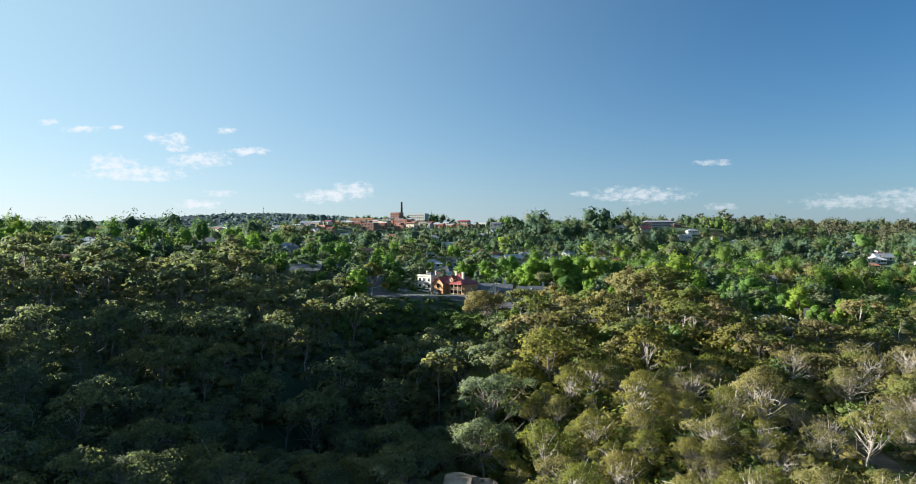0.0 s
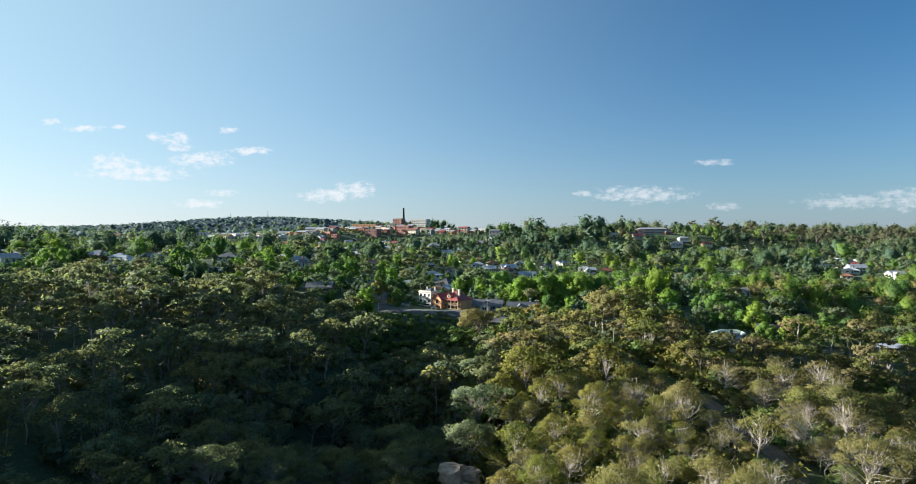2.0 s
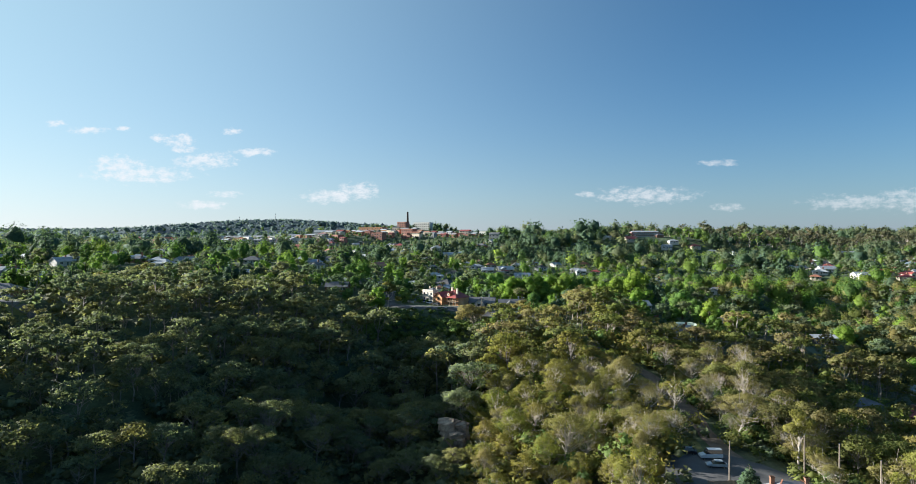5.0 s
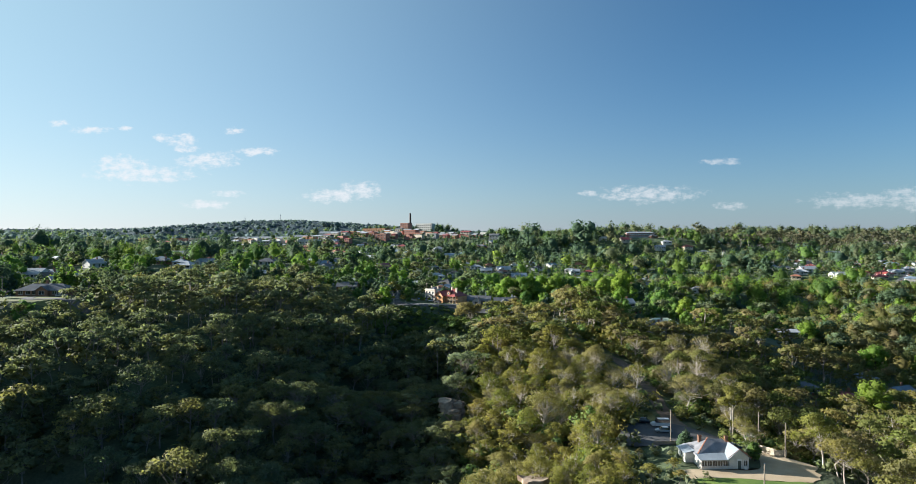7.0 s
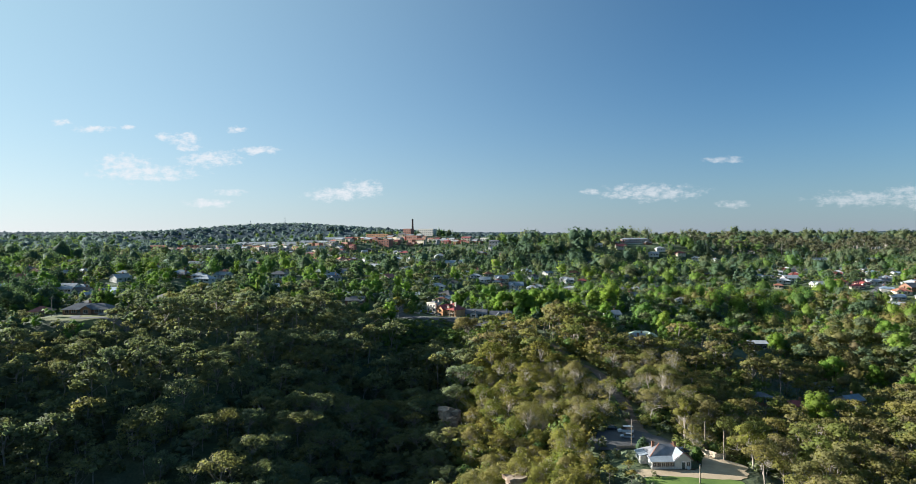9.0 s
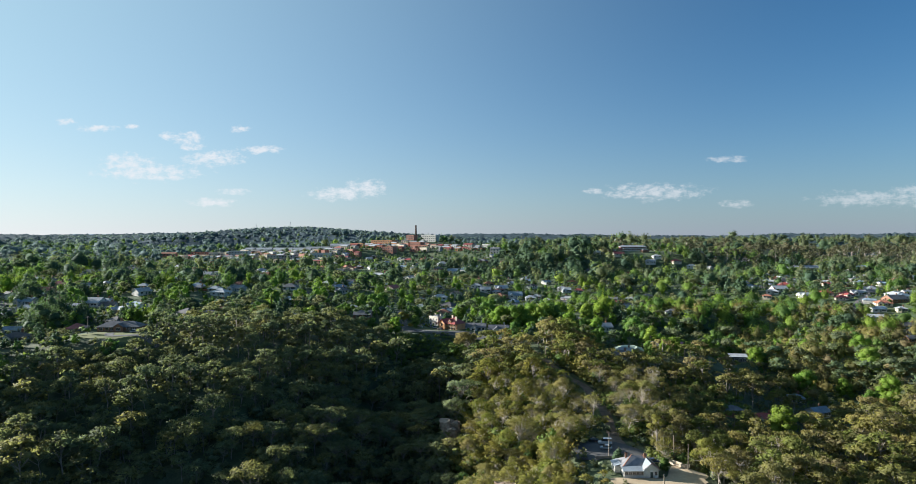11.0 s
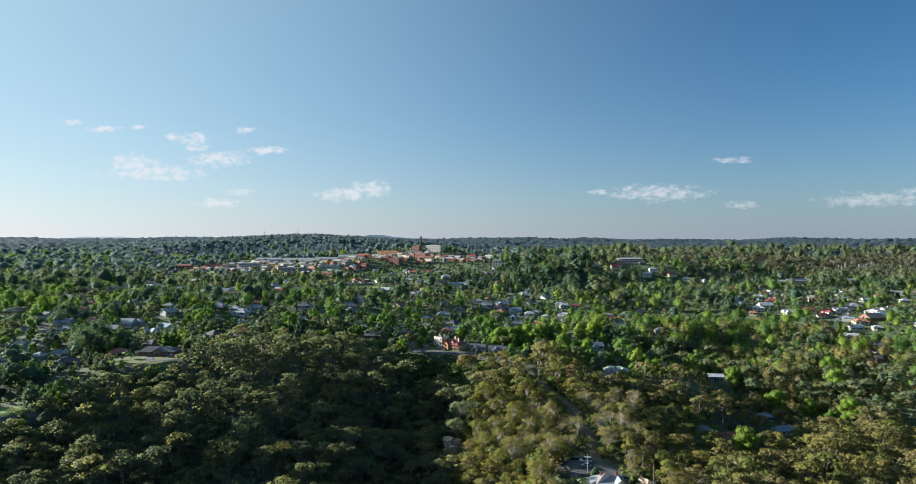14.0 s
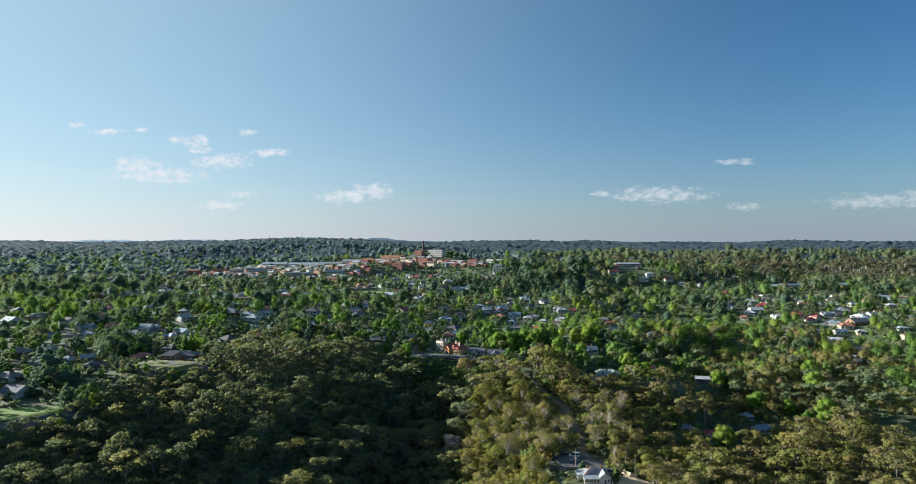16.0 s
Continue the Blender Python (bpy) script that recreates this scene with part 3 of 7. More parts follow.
def broad(seed, height, leaves, leaf, sides, clumps=12, slim=1.0, cores=0.72, ruffle=0.5, fine=True):
    """A garden tree with a full, rounded crown."""
    rng = np.random.default_rng(seed)
    r0 = 0.022 * height
    wood = [tube([(0, 0, -1), (0.1, 0, height * 0.25), (0, 0.1, height * 0.7)], [r0 * 1.2, r0, r0 * 0.3], sides)]
    cen, siz = [], []
    width = height * rng.uniform(0.32, 0.44) * slim
    for i in range(clumps):
        f = (i + 0.5) / clumps
        z = height * (0.14 + 0.74 * f)
        ring = width * math.sqrt(max(0.02, 1 - ((f - 0.35) / 0.68) ** 2)) * rng.uniform(0.5, 0.95)
        a = i * 2.4 + rng.uniform(0, 0.5)
        c = np.array((ring * math.cos(a), ring * math.sin(a), z))
        cen.append(c)
        siz.append(height * rng.uniform(0.15, 0.23) * slim ** 0.5)
        if i % 3 == 0:
            wood.append(tube([(0, 0, z * 0.5), c * (0.5, 0.5, 0.8), c], [r0 * 0.4, r0 * 0.25, r0 * 0.08], 3))
    cen, siz = np.array(cen), np.array(siz)
    tops = [sprays(rng, cen, siz, leaves, leaf, 0.9, 0.35, ruffle)]
    if cores:
        tops += [lump(rng, c, s * cores, 0.85, fine) for c, s in zip(cen, siz)]
    return join(wood), join(tops)


def conifer(seed, height, leaves, leaf, sides, slim=1.0, cores=0.7, fine=True):
    """A dark conifer: tiers of drooping boughs that narrow to a point."""
    rng = np.random.default_rng(seed)
    r0 = 0.016 * height
    wood = [tube([(0, 0, -1), (0, 0, height * 0.5), (0, 0, height * 0.95)], [r0 * 1.2, r0 * 0.7, 0.03], sides)]
    cen, siz = [], []
    tiers = 9
    for i in range(tiers):
        f = i / (tiers - 1)
        ring = height * 0.19 * slim * (1 - f) ** 0.75 + 0.1
        for j in range(3 if f < 0.75 else 1):
            a = i * 1.1 + j * 2.09 + rng.uniform(-0.3, 0.3)
            cen.append((ring * 0.75 * math.cos(a), ring * 0.75 * math.sin(a), height * (0.14 + 0.8 * f) + rng.normal() * 0.2))
            siz.append(ring * rng.uniform(0.6, 0.8) + height * 0.025)
    cen, siz = np.array(cen), np.array(siz)
    tops = [sprays(rng, cen, siz, leaves, leaf, 0.75, 0.1, 0.5)]
    if cores:
        tops += [lump(rng, c, s * cores, 0.75, fine) for c, s in zip(cen[::2], siz[::2])]
    return join(wood), join(tops)


def tuft(seed, height, leaves, leaf, wide=1.0, tall=0.8, lobes=0.24, core=0.78):
    """A tree some way off: one lobed, ragged crown of leaf sprays round a rough core. wide: width over height, tall: the crown's share of the height."""
    rng = np.random.default_rng(seed)
    p = rng.uniform(0, 6.28, 4)
    half = np.array((height * 0.36 * wide, height * 0.36 * wide, height * tall / 2))
    mid = np.array((0, 0, height * (1 - tall / 2)))

    def reach(d):
        az, up = np.arctan2(d[:, 1], d[:, 0]), d[:, 2]
        return 1 + lobes * np.sin(3 * az + p[0] + 2.5 * up) + 0.7 * lobes * np.sin(5 * az + p[1] - 4 * up) + 0.5 * lobes * np.sin(7 * up + 2 * az + p[2])

    d = rng.normal(size=(leaves, 3)) + (0, 0, 0.3)
    d /= np.linalg.norm(d, axis=1)[:, None]
    c = mid + d * half * (reach(d) * rng.uniform(0.7, 1.03, leaves))[:, None]
    n = d + rng.normal(size=(leaves, 3)) * 0.5
    n /= np.linalg.norm(n, axis=1)[:, None]
    u = np.cross(n, rng.normal(size=(leaves, 3)))
    u /= np.linalg.norm(u, axis=1)[:, None]
    v, s = np.cross(n, u), leaf * rng.uniform(0.6, 1.35, leaves)[:, None]
    co = np.stack([c - u * s, c + u * s * 0.6 - v * s * 0.8, c + u * s * 0.7 + v * s * 0.75], 1).reshape(-1, 3)
    face = d * 0.75 + n * 0.35 + (0, 0, 0.35)
    face /= np.linalg.norm(face, axis=1)[:, None]
    k = LUMP_CORNERS / np.linalg.norm(LUMP_CORNERS, axis=1)[:, None]
    out = k * 0.8 + (0, 0, 0.35)
    out /= np.linalg.norm(out, axis=1)[:, None]
    hull = mid + k * half * (core * reach(k) * rng.uniform(0.9, 1.1, len(k)))[:, None]
    trunk = tube([(0, 0, -1), (0, 0, height * 0.5)], [0.02 * height, 0.012 * height], 3)
    return trunk, join([(co, np.arange(leaves * 3).reshape(-1, 3), np.repeat(face, 3, 0)), (hull, LUMP_FACES, out)])


def shrub(seed, height, leaves, leaf, cores=True):
    rng = np.random.default_rng(seed)
    n = 3
    cen = rng.normal(size=(n, 3)) * height * np.array((0.42, 0.42, 0.12)) + (0, 0, height * 0.5)
    siz = height * rng.uniform(0.35, 0.55, n)
    tops = [sprays(rng, cen, siz, leaves, leaf, 0.8, 0.5, 0.3)]
    if cores:
        tops += [lump(rng, c, s * 0.62, 0.75, False) for c, s in zip(cen, siz)]
    return tube([(0, 0, -0.5), (0, 0, height * 0.5)], [0.08, 0.04], 3), join(tops)


def scatter(name, templates, spots, leaf_mat, wood_mat, label, category, wood=True):
    """Many trees of one kind as one sheet of stuff: each a turned and scaled copy of a template, spots: (x, y, z, scale, turn, tint)."""
    made = []
    for part_no, mat in ((1, leaf_mat), (0, wood_mat)):
        if part_no == 0 and not wood:
            continue
        cos, qs, ts, ns, n = [], [], [], [], 0
        which = np.arange(len(spots)) % len(templates)
        for k, tpl in enumerate(templates):
            sp = spots[which == k]
            if not len(sp):
                continue
            co, q, *facing = tpl[part_no]
            c, s = np.cos(sp[:, 4])[:, None], np.sin(sp[:, 4])[:, None]
            x, y, z = co[:, 0] * c - co[:, 1] * s, co[:, 0] * s + co[:, 1] * c, np.repeat(co[None, :, 2], len(sp), 0)
            all_co = np.stack([x, y, z], 2) * sp[:, 3][:, None, None] + sp[:, None, :3]
            off = (np.arange(len(sp)) * len(co))[:, None, None] + n
            cos.append(all_co.reshape(-1, 3))
            qs.append((q[None] + off).reshape(-1, q.shape[1]))
            ts.append(np.repeat(sp[:, 5], len(q)))
            if facing:
                f = facing[0]
                ns.append(np.stack([f[:, 0] * c - f[:, 1] * s, f[:, 0] * s + f[:, 1] * c, np.repeat(f[None, :, 2], len(sp), 0)], 2).reshape(-1, 3))
            n += len(sp) * len(co)
        made.append((soup(name, np.concatenate(cos), np.concatenate(qs), np.concatenate(ts), False, np.concatenate(ns) if ns else None), mat))
    ob = tagged(new(name, made[0][0]), label, category, kind="stuff")
    made[0][0].materials.append(leaf_mat)
    if len(made) > 1:
        t = new("trunks", made[1][0])
        made[1][0].materials.append(wood_mat)
        tagged(t, kind="stuff")
        t.parent = ob
    return ob


# ---- buildings ----
def mark(x, y, r):
    CLEAR.append((x, y, r))


def box(bm, x0, x1, y0, y1, z0, z1):
    v = [bm.verts.new(p) for p in ((x0, y0, z0), (x1, y0, z0), (x1, y1, z0), (x0, y1, z0), (x0, y0, z1), (x1, y0, z1), (x1, y1, z1), (x0, y1, z1))]
    for f in ((3, 2, 1, 0), (4, 5, 6, 7), (0, 1, 5, 4), (1, 2, 6, 5), (2, 3, 7, 6), (3, 0, 4, 7)):
        bm.faces.new([v[i] for i in f])


def solid(bm, low, high):
    """A closed slab between two rings of corners that run alike."""
    a, b = [bm.verts.new(p) for p in low], [bm.verts.new(p) for p in high]
    bm.faces.new(a[::-1])
    bm.faces.new(b)
    for i in range(len(a)):
        j = (i + 1) % len(a)
        bm.faces.new((a[i], a[j], b[j], b[i]))


def slab(bm, corners, thick):
    """A sloping sheet of some thickness below its corners."""
    solid(bm, [(x, y, z - thick) for x, y, z in corners], corners)


def gable(bm, x0, x1, y0, y1, z, rise, over=0.5, along="x", thick=0.16):
    if along == "x":
        m = (y0 + y1) / 2
        k = rise / ((y1 - y0) / 2)
        for ya, s in ((y0 - over, 1), (y1 + over, -1)):
            c = [(x0 - over, ya, z - over * k), (x1 + over, ya, z - over * k), (x1 + over, m, z + rise), (x0 - over, m, z + rise)]
            slab(bm, c if s > 0 else c[::-1], thick)
    else:
        m = (x0 + x1) / 2
        k = rise / ((x1 - x0) / 2)
        for xa, s in ((x0 - over, -1), (x1 + over, 1)):
            c = [(xa, y0 - over, z - over * k), (xa, y1 + over, z - over * k), (m, y1 + over, z + rise), (m, y0 - over, z + rise)]
            slab(bm, c if s < 0 else c[::-1], thick)


def hip(bm, x0, x1, y0, y1, z, rise, over=0.5):
    """A hipped roof, closed below."""
    x0, x1, y0, y1 = x0 - over, x1 + over, y0 - over, y1 + over
    h = min(x1 - x0, y1 - y0) / 2
    z -= rise * over / h
    if x1 - x0 >= y1 - y0:
        r = [(x0 + h, (y0 + y1) / 2, z + rise), (x1 - h + 0.01, (y0 + y1) / 2, z + rise)]
    else:
        r = [((x0 + x1) / 2, y0 + h, z + rise), ((x0 + x1) / 2, y1 - h + 0.01, z + rise)]
    lo = [bm.verts.new(p) for p in ((x0, y0, z - 0.18), (x1, y0, z - 0.18), (x1, y1, z - 0.18), (x0, y1, z - 0.18))]
    e = [bm.verts.new(p) for p in ((x0, y0, z), (x1, y0, z), (x1, y1, z), (x0, y1, z))]
    t = [bm.verts.new(p) for p in r]
    bm.faces.new(lo[::-1])
    for i in range(4):
        bm.faces.new((lo[i], lo[(i + 1) % 4], e[(i + 1) % 4], e[i]))
    if x1 - x0 >= y1 - y0:
        for f in ((e[0], e[1], t[1], t[0]), (e[1], e[2], t[1]), (e[2], e[3], t[0], t[1]), (e[3], e[0], t[0])):
            bm.faces.new(f)
    else:
        for f in ((e[0], e[1], t[0]), (e[1], e[2], t[1], t[0]), (e[2], e[3], t[1]), (e[3], e[0], t[0], t[1])):
            bm.faces.new(f)


def gable_end(bm, x0, x1, y, z, rise, t=0.2):
    solid(bm, [(x0, y, z), (x1, y, z), ((x0 + x1) / 2, y, z + rise)], [(x0, y + t, z), (x1, y + t, z), ((x0 + x1) / 2, y + t, z + rise)])


def gable_side(bm, y0, y1, x, z, rise, t=0.2):
    solid(bm, [(x, y0, z), (x, y1, z), (x, (y0 + y1) / 2, z + rise)], [(x + t, y0, z), (x + t, y1, z), (x + t, (y0 + y1) / 2, z + rise)])


def part(name, bm, mat, parent, label="", m=None):
    """One mesh object under a thing or a part."""
    bmesh.ops.recalc_face_normals(bm, faces=bm.faces)
    me = bpy.data.meshes.new(name)
    bm.to_mesh(me)
    bm.free()
    me.materials.append(mat)
    ob = new(name, me)
    ob.parent = parent
    if m is not None:
        ob.matrix_basis = m
    return tagged(ob, label)


def boxed(name, mat, parent, *boxes, label="", m=None):
    bm = bmesh.new()
    for b in boxes:
        box(bm, *b)
    return part(name, bm, mat, parent, label, m)


WHITE_WALL = surface("white_weatherboard", (0.56, 0.53, 0.48), (0.72, 0.69, 0.63), 0.5, 6)
PALE_RENDER = surface("pale_cream_render", (0.58, 0.52, 0.42), (0.74, 0.68, 0.57), 0.5, 6)
CREAM_WALL = surface("cream_render", (0.55, 0.46, 0.34), (0.7, 0.6, 0.46), 0.5, 6)
BRICK_WALL = surface("brown_brick", (0.2, 0.1, 0.06), (0.32, 0.17, 0.1), 0.4, 12)
ORANGE_BRICK = surface("orange_brick", (0.36, 0.17, 0.08), (0.5, 0.26, 0.13), 0.4, 12)
# brick red paled by the haze between here and the far town
RED_BRICK = surface("red_brick", (0.3, 0.13, 0.09), (0.44, 0.21, 0.15), 0.4, 12)
GREY_WALL = surface("grey_render", (0.3, 0.29, 0.28), (0.46, 0.45, 0.43), 0.4, 6)
ORANGE_WALL = surface("orange_paint", (0.62, 0.3, 0.12), (0.76, 0.4, 0.19), 0.6, 6)
TAN_TRIM = surface("tan_trim", (0.5, 0.36, 0.22), (0.62, 0.46, 0.3), 0.6, 6)
WHITE_TRIM = surface("white_trim", (0.7, 0.7, 0.68), (0.82, 0.82, 0.8), 1, 8, 0.5)
RED_ROOF = surface("red_iron_roof", (0.25, 0.05, 0.045), (0.36, 0.085, 0.07), 0.5, 5, 0.5, 0.0, 0.1, 0.5)
TERRACOTTA = surface("terracotta_tiles", (0.28, 0.115, 0.07), (0.4, 0.18, 0.11), 0.4, 9, 0.8)
GREY_ROOF = surface("grey_tile_roof", (0.1, 0.1, 0.11), (0.2, 0.2, 0.21), 0.4, 8, 0.7)
DARK_ROOF = surface("dark_tile_roof", (0.045, 0.045, 0.05), (0.1, 0.095, 0.095), 0.4, 8, 0.7)
WHITE_ROOF = surface("pale_iron_roof", (0.33, 0.35, 0.37), (0.54, 0.55, 0.56), 0.35, 5, 0.6, 0.0, 0.08, 0.4, 0.35)
BLUE_ROOF = surface("blue_grey_iron_roof", (0.17, 0.24, 0.31), (0.3, 0.38, 0.46), 0.35, 5, 0.6, 0.0, 0.08, 0.4, 0.3)
COTTAGE_ROOF = surface("faded_blue_grey_iron_roof", (0.25, 0.28, 0.31), (0.36, 0.4, 0.43), 0.35, 5, 0.5, 0.0, 0.08, 0.5)
GREEN_ROOF = surface("pale_green_iron_roof", (0.46, 0.54, 0.4), (0.6, 0.66, 0.52), 0.35, 5, 0.5, 0.0, 0.08, 0.5)
TIMBER = surface("grey_timber", (0.2, 0.16, 0.12), (0.36, 0.3, 0.24), 0.8, 9, 0.85)
GLASS = surface("window_glass", (0.02, 0.025, 0.03), (0.04, 0.045, 0.05), 0.8, 4, 0.08, 0.0, 0.0, 0.8)
DOOR_PAINT = surface("dark_door_paint", (0.06, 0.09, 0.08), (0.1, 0.13, 0.12), 2, 8, 0.5)

window_cache = {}


def window(parent, x, y, z, w, h, side="front", trim=None, whole=False):
    """A window on a wall: a proud frame with a mullion, a sill and a set-back pane. side: the way that it faces."""
    trim = trim or WHITE_TRIM
    key = (round(w, 2), round(h, 2), trim.name)
    if key not in window_cache:
        bm = bmesh.new()
        for b in ((-w / 2 - 0.08, -w / 2, -0.07, 0.04, 0, h), (w / 2, w / 2 + 0.08, -0.07, 0.04, 0, h), (-w / 2 - 0.08, w / 2 + 0.08, -0.08, 0.04, h, h + 0.1),
                  (-0.03, 0.03, -0.05, 0.04, 0, h), (-w / 2 - 0.14, w / 2 + 0.14, -0.12, 0.04, -0.09, 0)):
            box(bm, *b)
        bmesh.ops.recalc_face_normals(bm, faces=bm.faces)
        fr = bpy.data.meshes.new("window")
        bm.to_mesh(fr)
        bm.free()
        fr.materials.append(trim)
        bm = bmesh.new()
        box(bm, -w / 2, w / 2, -0.02, 0.03, 0, h)
        pn = bpy.data.meshes.new("pane")
        bm.to_mesh(pn)
        bm.free()
        pn.materials.append(GLASS)
        both = bpy.data.meshes.new("window")
        both.materials.append(trim)
        both.materials.append(GLASS)
        bm = bmesh.new()
        box(bm, -w / 2 - 0.1, w / 2 + 0.1, -0.07, 0.04, -0.1, h + 0.1)
        bmesh.ops.recalc_face_normals(bm, faces=bm.faces)
        front = min(bm.faces, key=lambda f: f.calc_center_median().y)
        bmesh.ops.inset_individual(bm, faces=[front], thickness=0.1, depth=-0.05)
        front.material_index = 1
        bm.to_mesh(both)
        bm.free()
        window_cache[key] = fr, pn, both
    fr, pn, both = window_cache[key]
    turn = {"front": 0, "right": 90, "back": 180, "left": -90}[side]
    ob = new("window", both if whole else fr)
    ob.parent = parent
    if not whole:
        new("pane", pn).parent = ob
    ob.matrix_basis = pose(x, y, z, 0, 0, turn)
    return ob


def thing(name, x, y, turn, label, category, z=None, group=""):
    ob = tagged(new(name), label, category, group)
    ob.matrix_basis = pose(x, y, land1(x, y) if z is None else z, 0, 0, turn)
    return ob


LOOKS = {"W": (WHITE_WALL, WHITE_ROOF, "white weatherboard house with a pale iron roof"), "G": (WHITE_WALL, GREY_ROOF, "white house with a grey tiled roof"),
         "R": (CREAM_WALL, RED_ROOF, "cream house with a red iron roof"), "B": (WHITE_WALL, BLUE_ROOF, "white house with a blue-grey iron roof"),
         "T": (CREAM_WALL, TERRACOTTA, "cream house with an orange terracotta roof"), "D": (WHITE_WALL, DARK_ROOF, "white house with a dark tiled roof"),
         "N": (BRICK_WALL, GREY_ROOF, "brown brick house with a grey roof"), "C": (CREAM_WALL, WHITE_ROOF, "cream house with a pale iron roof")}


def house(x, y, turn, w, d, look_key, form=0, high=2.8, far=False):
    """A suburban house: walls on a plinth, hipped or gabled roof, sometimes a gabled wing, chimney, door and windows."""
    wall, roof, label = LOOKS[look_key]
    ob = thing("house", x, y, turn, label, "house", group="houses of the town")
    mark(x, y, max(w, d) * 0.6)
    hidden = y < 310 and -150 < x < 0
    if not hidden and (form * 7 + int(w * 10)) % 10 < (3 if far else 6 if x < -140 else 9):
        HOMES.append((x, y, d * 0.5))
    for away, r in ((d * 0.5 + 5, 6.0),) if far else ((d * 0.5 + 6, 7.0), (d * 0.5 + 13, 5.0)):
        if hidden:
            continue
        mark(x - away * x / (y + 150), y - away, r)
    a, b = w / 2, d / 2
    wing = form % 2 == 1
    wb = bmesh.new()
    box(wb, -a, a, -b, b, -2.5, high)
    if form % 3 == 0:
        rise = d * 0.26
        for xx in (-a, a - 0.2):
            gable_side(wb, -b, b, xx, high + 0.002, rise - 0.2)
    rb = bmesh.new()
    if form % 3 == 0:
        gable(rb, -a, a, -b, b, high + 0.03, d * 0.26, 0.5)
    else:
        hip(rb, -a, a, -b, b, high + 0.03, min(w, d) * 0.27, 0.55)
    if wing:
        wx0, wx1, wy = -a + 0.6, -a + 0.6 + w * 0.36, -b - 2.4
        box(wb, wx0, wx1, wy, -b - 0.002, -2.5, high)
        gable_end(wb, wx0, wx1, wy, high + 0.002, w * 0.36 * 0.33)
        gable(rb, wx0, wx1, wy, -b + d * 0.3, high + 0.035, w * 0.36 * 0.36, 0.4, "y")
    part("wall", wb, wall, ob)
    part("roof", rb, roof, ob)
    if form % 4 != 2:
        cx, cy = a * 0.4, b * 0.25
        boxed("chimney", BRICK_WALL, ob, (cx - 0.45, cx + 0.45, cy - 0.3, cy + 0.3, high, high + min(w, d) * 0.27 + 0.9), (cx - 0.52, cx + 0.52, cy - 0.37, cy + 0.37, high + min(w, d) * 0.27 + 0.9, high + min(w, d) * 0.27 + 1.1))
    boxed("door", DOOR_PAINT, ob, (0.3, 1.25, -b - 0.06, -b + 0.02, 0.05, 2.1))
    far_off = y > 300
    for f in ((0.55,) if far else (0.42, 0.72)):
        window(ob, a * f + 0.3, -b, 0.9, 1.5, 1.2, whole=far_off)
    window(ob, -a + 0.6 + w * 0.18 if wing else -a * 0.5, -b - 2.4 if wing else -b, 0.9, 1.6, 1.2, whole=far_off)
    if far:
        return ob
    window(ob, -a, -b * 0.4, 0.9, 1.3, 1.2, "left", None, far_off)
    window(ob, -a, b * 0.5, 0.9, 1.3, 1.2, "left", None, far_off)
    window(ob, a, 0, 0.9, 1.3, 1.2, "right", None, far_off)
    return ob


WEST_STREETS = [(-382, 282, -25, 16, 13, "W"), (-320, 235, 0, 14, 12, "G"), (-284, 164, 20, 14, 11, "N"), (-272, 175, -12, 10, 7, "W"), (-253, 139, 100, 12, 10, "D"),
                (-246, 106, 80, 13, 10, "G"), (-234, 158, 20, 9, 6, "B"), (-213, 133, 20, 12, 9, "D"), (-243, 152, -12, 9, 8, "W"), (-304, 264, 80, 14, 10, "B"),
                (-314, 284, 8, 13, 9, "B"), (-287, 239, 100, 10, 7, "W"), (-254, 259, 0, 16, 14, "W"), (-248, 264, 0, 12, 8, "W"), (-198, 156, 20, 11, 10, "R"),
                (-227, 88, -12, 13, 11, "G")]
WEST_GARDENS = [(-194, 186, -25, 12, 9, "D"), (-302, 327, 20, 10, 8, "W"), (-368, 295, 20, 14, 10, "N"), (-462, 415, 20, 22, 20, "N"), (-485, 540, 80, 14, 10, "G"),
                (-386, 501, 90, 20, 15, "G"), (-460, 577, -12, 12, 9, "W"), (-315, 298, 90, 12, 9, "T"), (-252, 322, 0, 10, 8, "W"), (-391, 471, 90, 14, 9, "G"),
                (-263, 457, 90, 20, 17, "W"), (-211, 328, 100, 12, 10, "W"), (-181, 302, -12, 14, 11, "W"), (-177, 325, -12, 13, 9, "W"), (-191, 315, 0, 10, 9, "C"),
                (-334, 341, 90, 12, 10, "R")]
PARK_STREETS = [(-140, 344, 0, 14, 11, "G"), (-130, 305, 80, 14, 10, "B"), (-62, 250, 0, 13, 10, "N"), (-51, 282, -12, 12, 10, "G"), (-73, 457, 20, 9, 6, "W"),
                (-59, 517, 20, 12, 11, "W"), (-105, 378, 100, 12, 9, "B"), (-145, 395, 90, 14, 12, "D"), (-97, 287, -25, 12, 10, "D"), (-104, 226, 8, 10, 8, "B"),
                (-80, 241, 90, 12, 10, "D"), (-65, 286, 0, 9, 7, "W"), (-76, 287, 8, 8, 6, "W"), (-10, 316, 90, 11, 10, "T"), (-6, 326, 90, 12, 9, "B"),
                (-21, 459, 8, 7, 5, "W")]
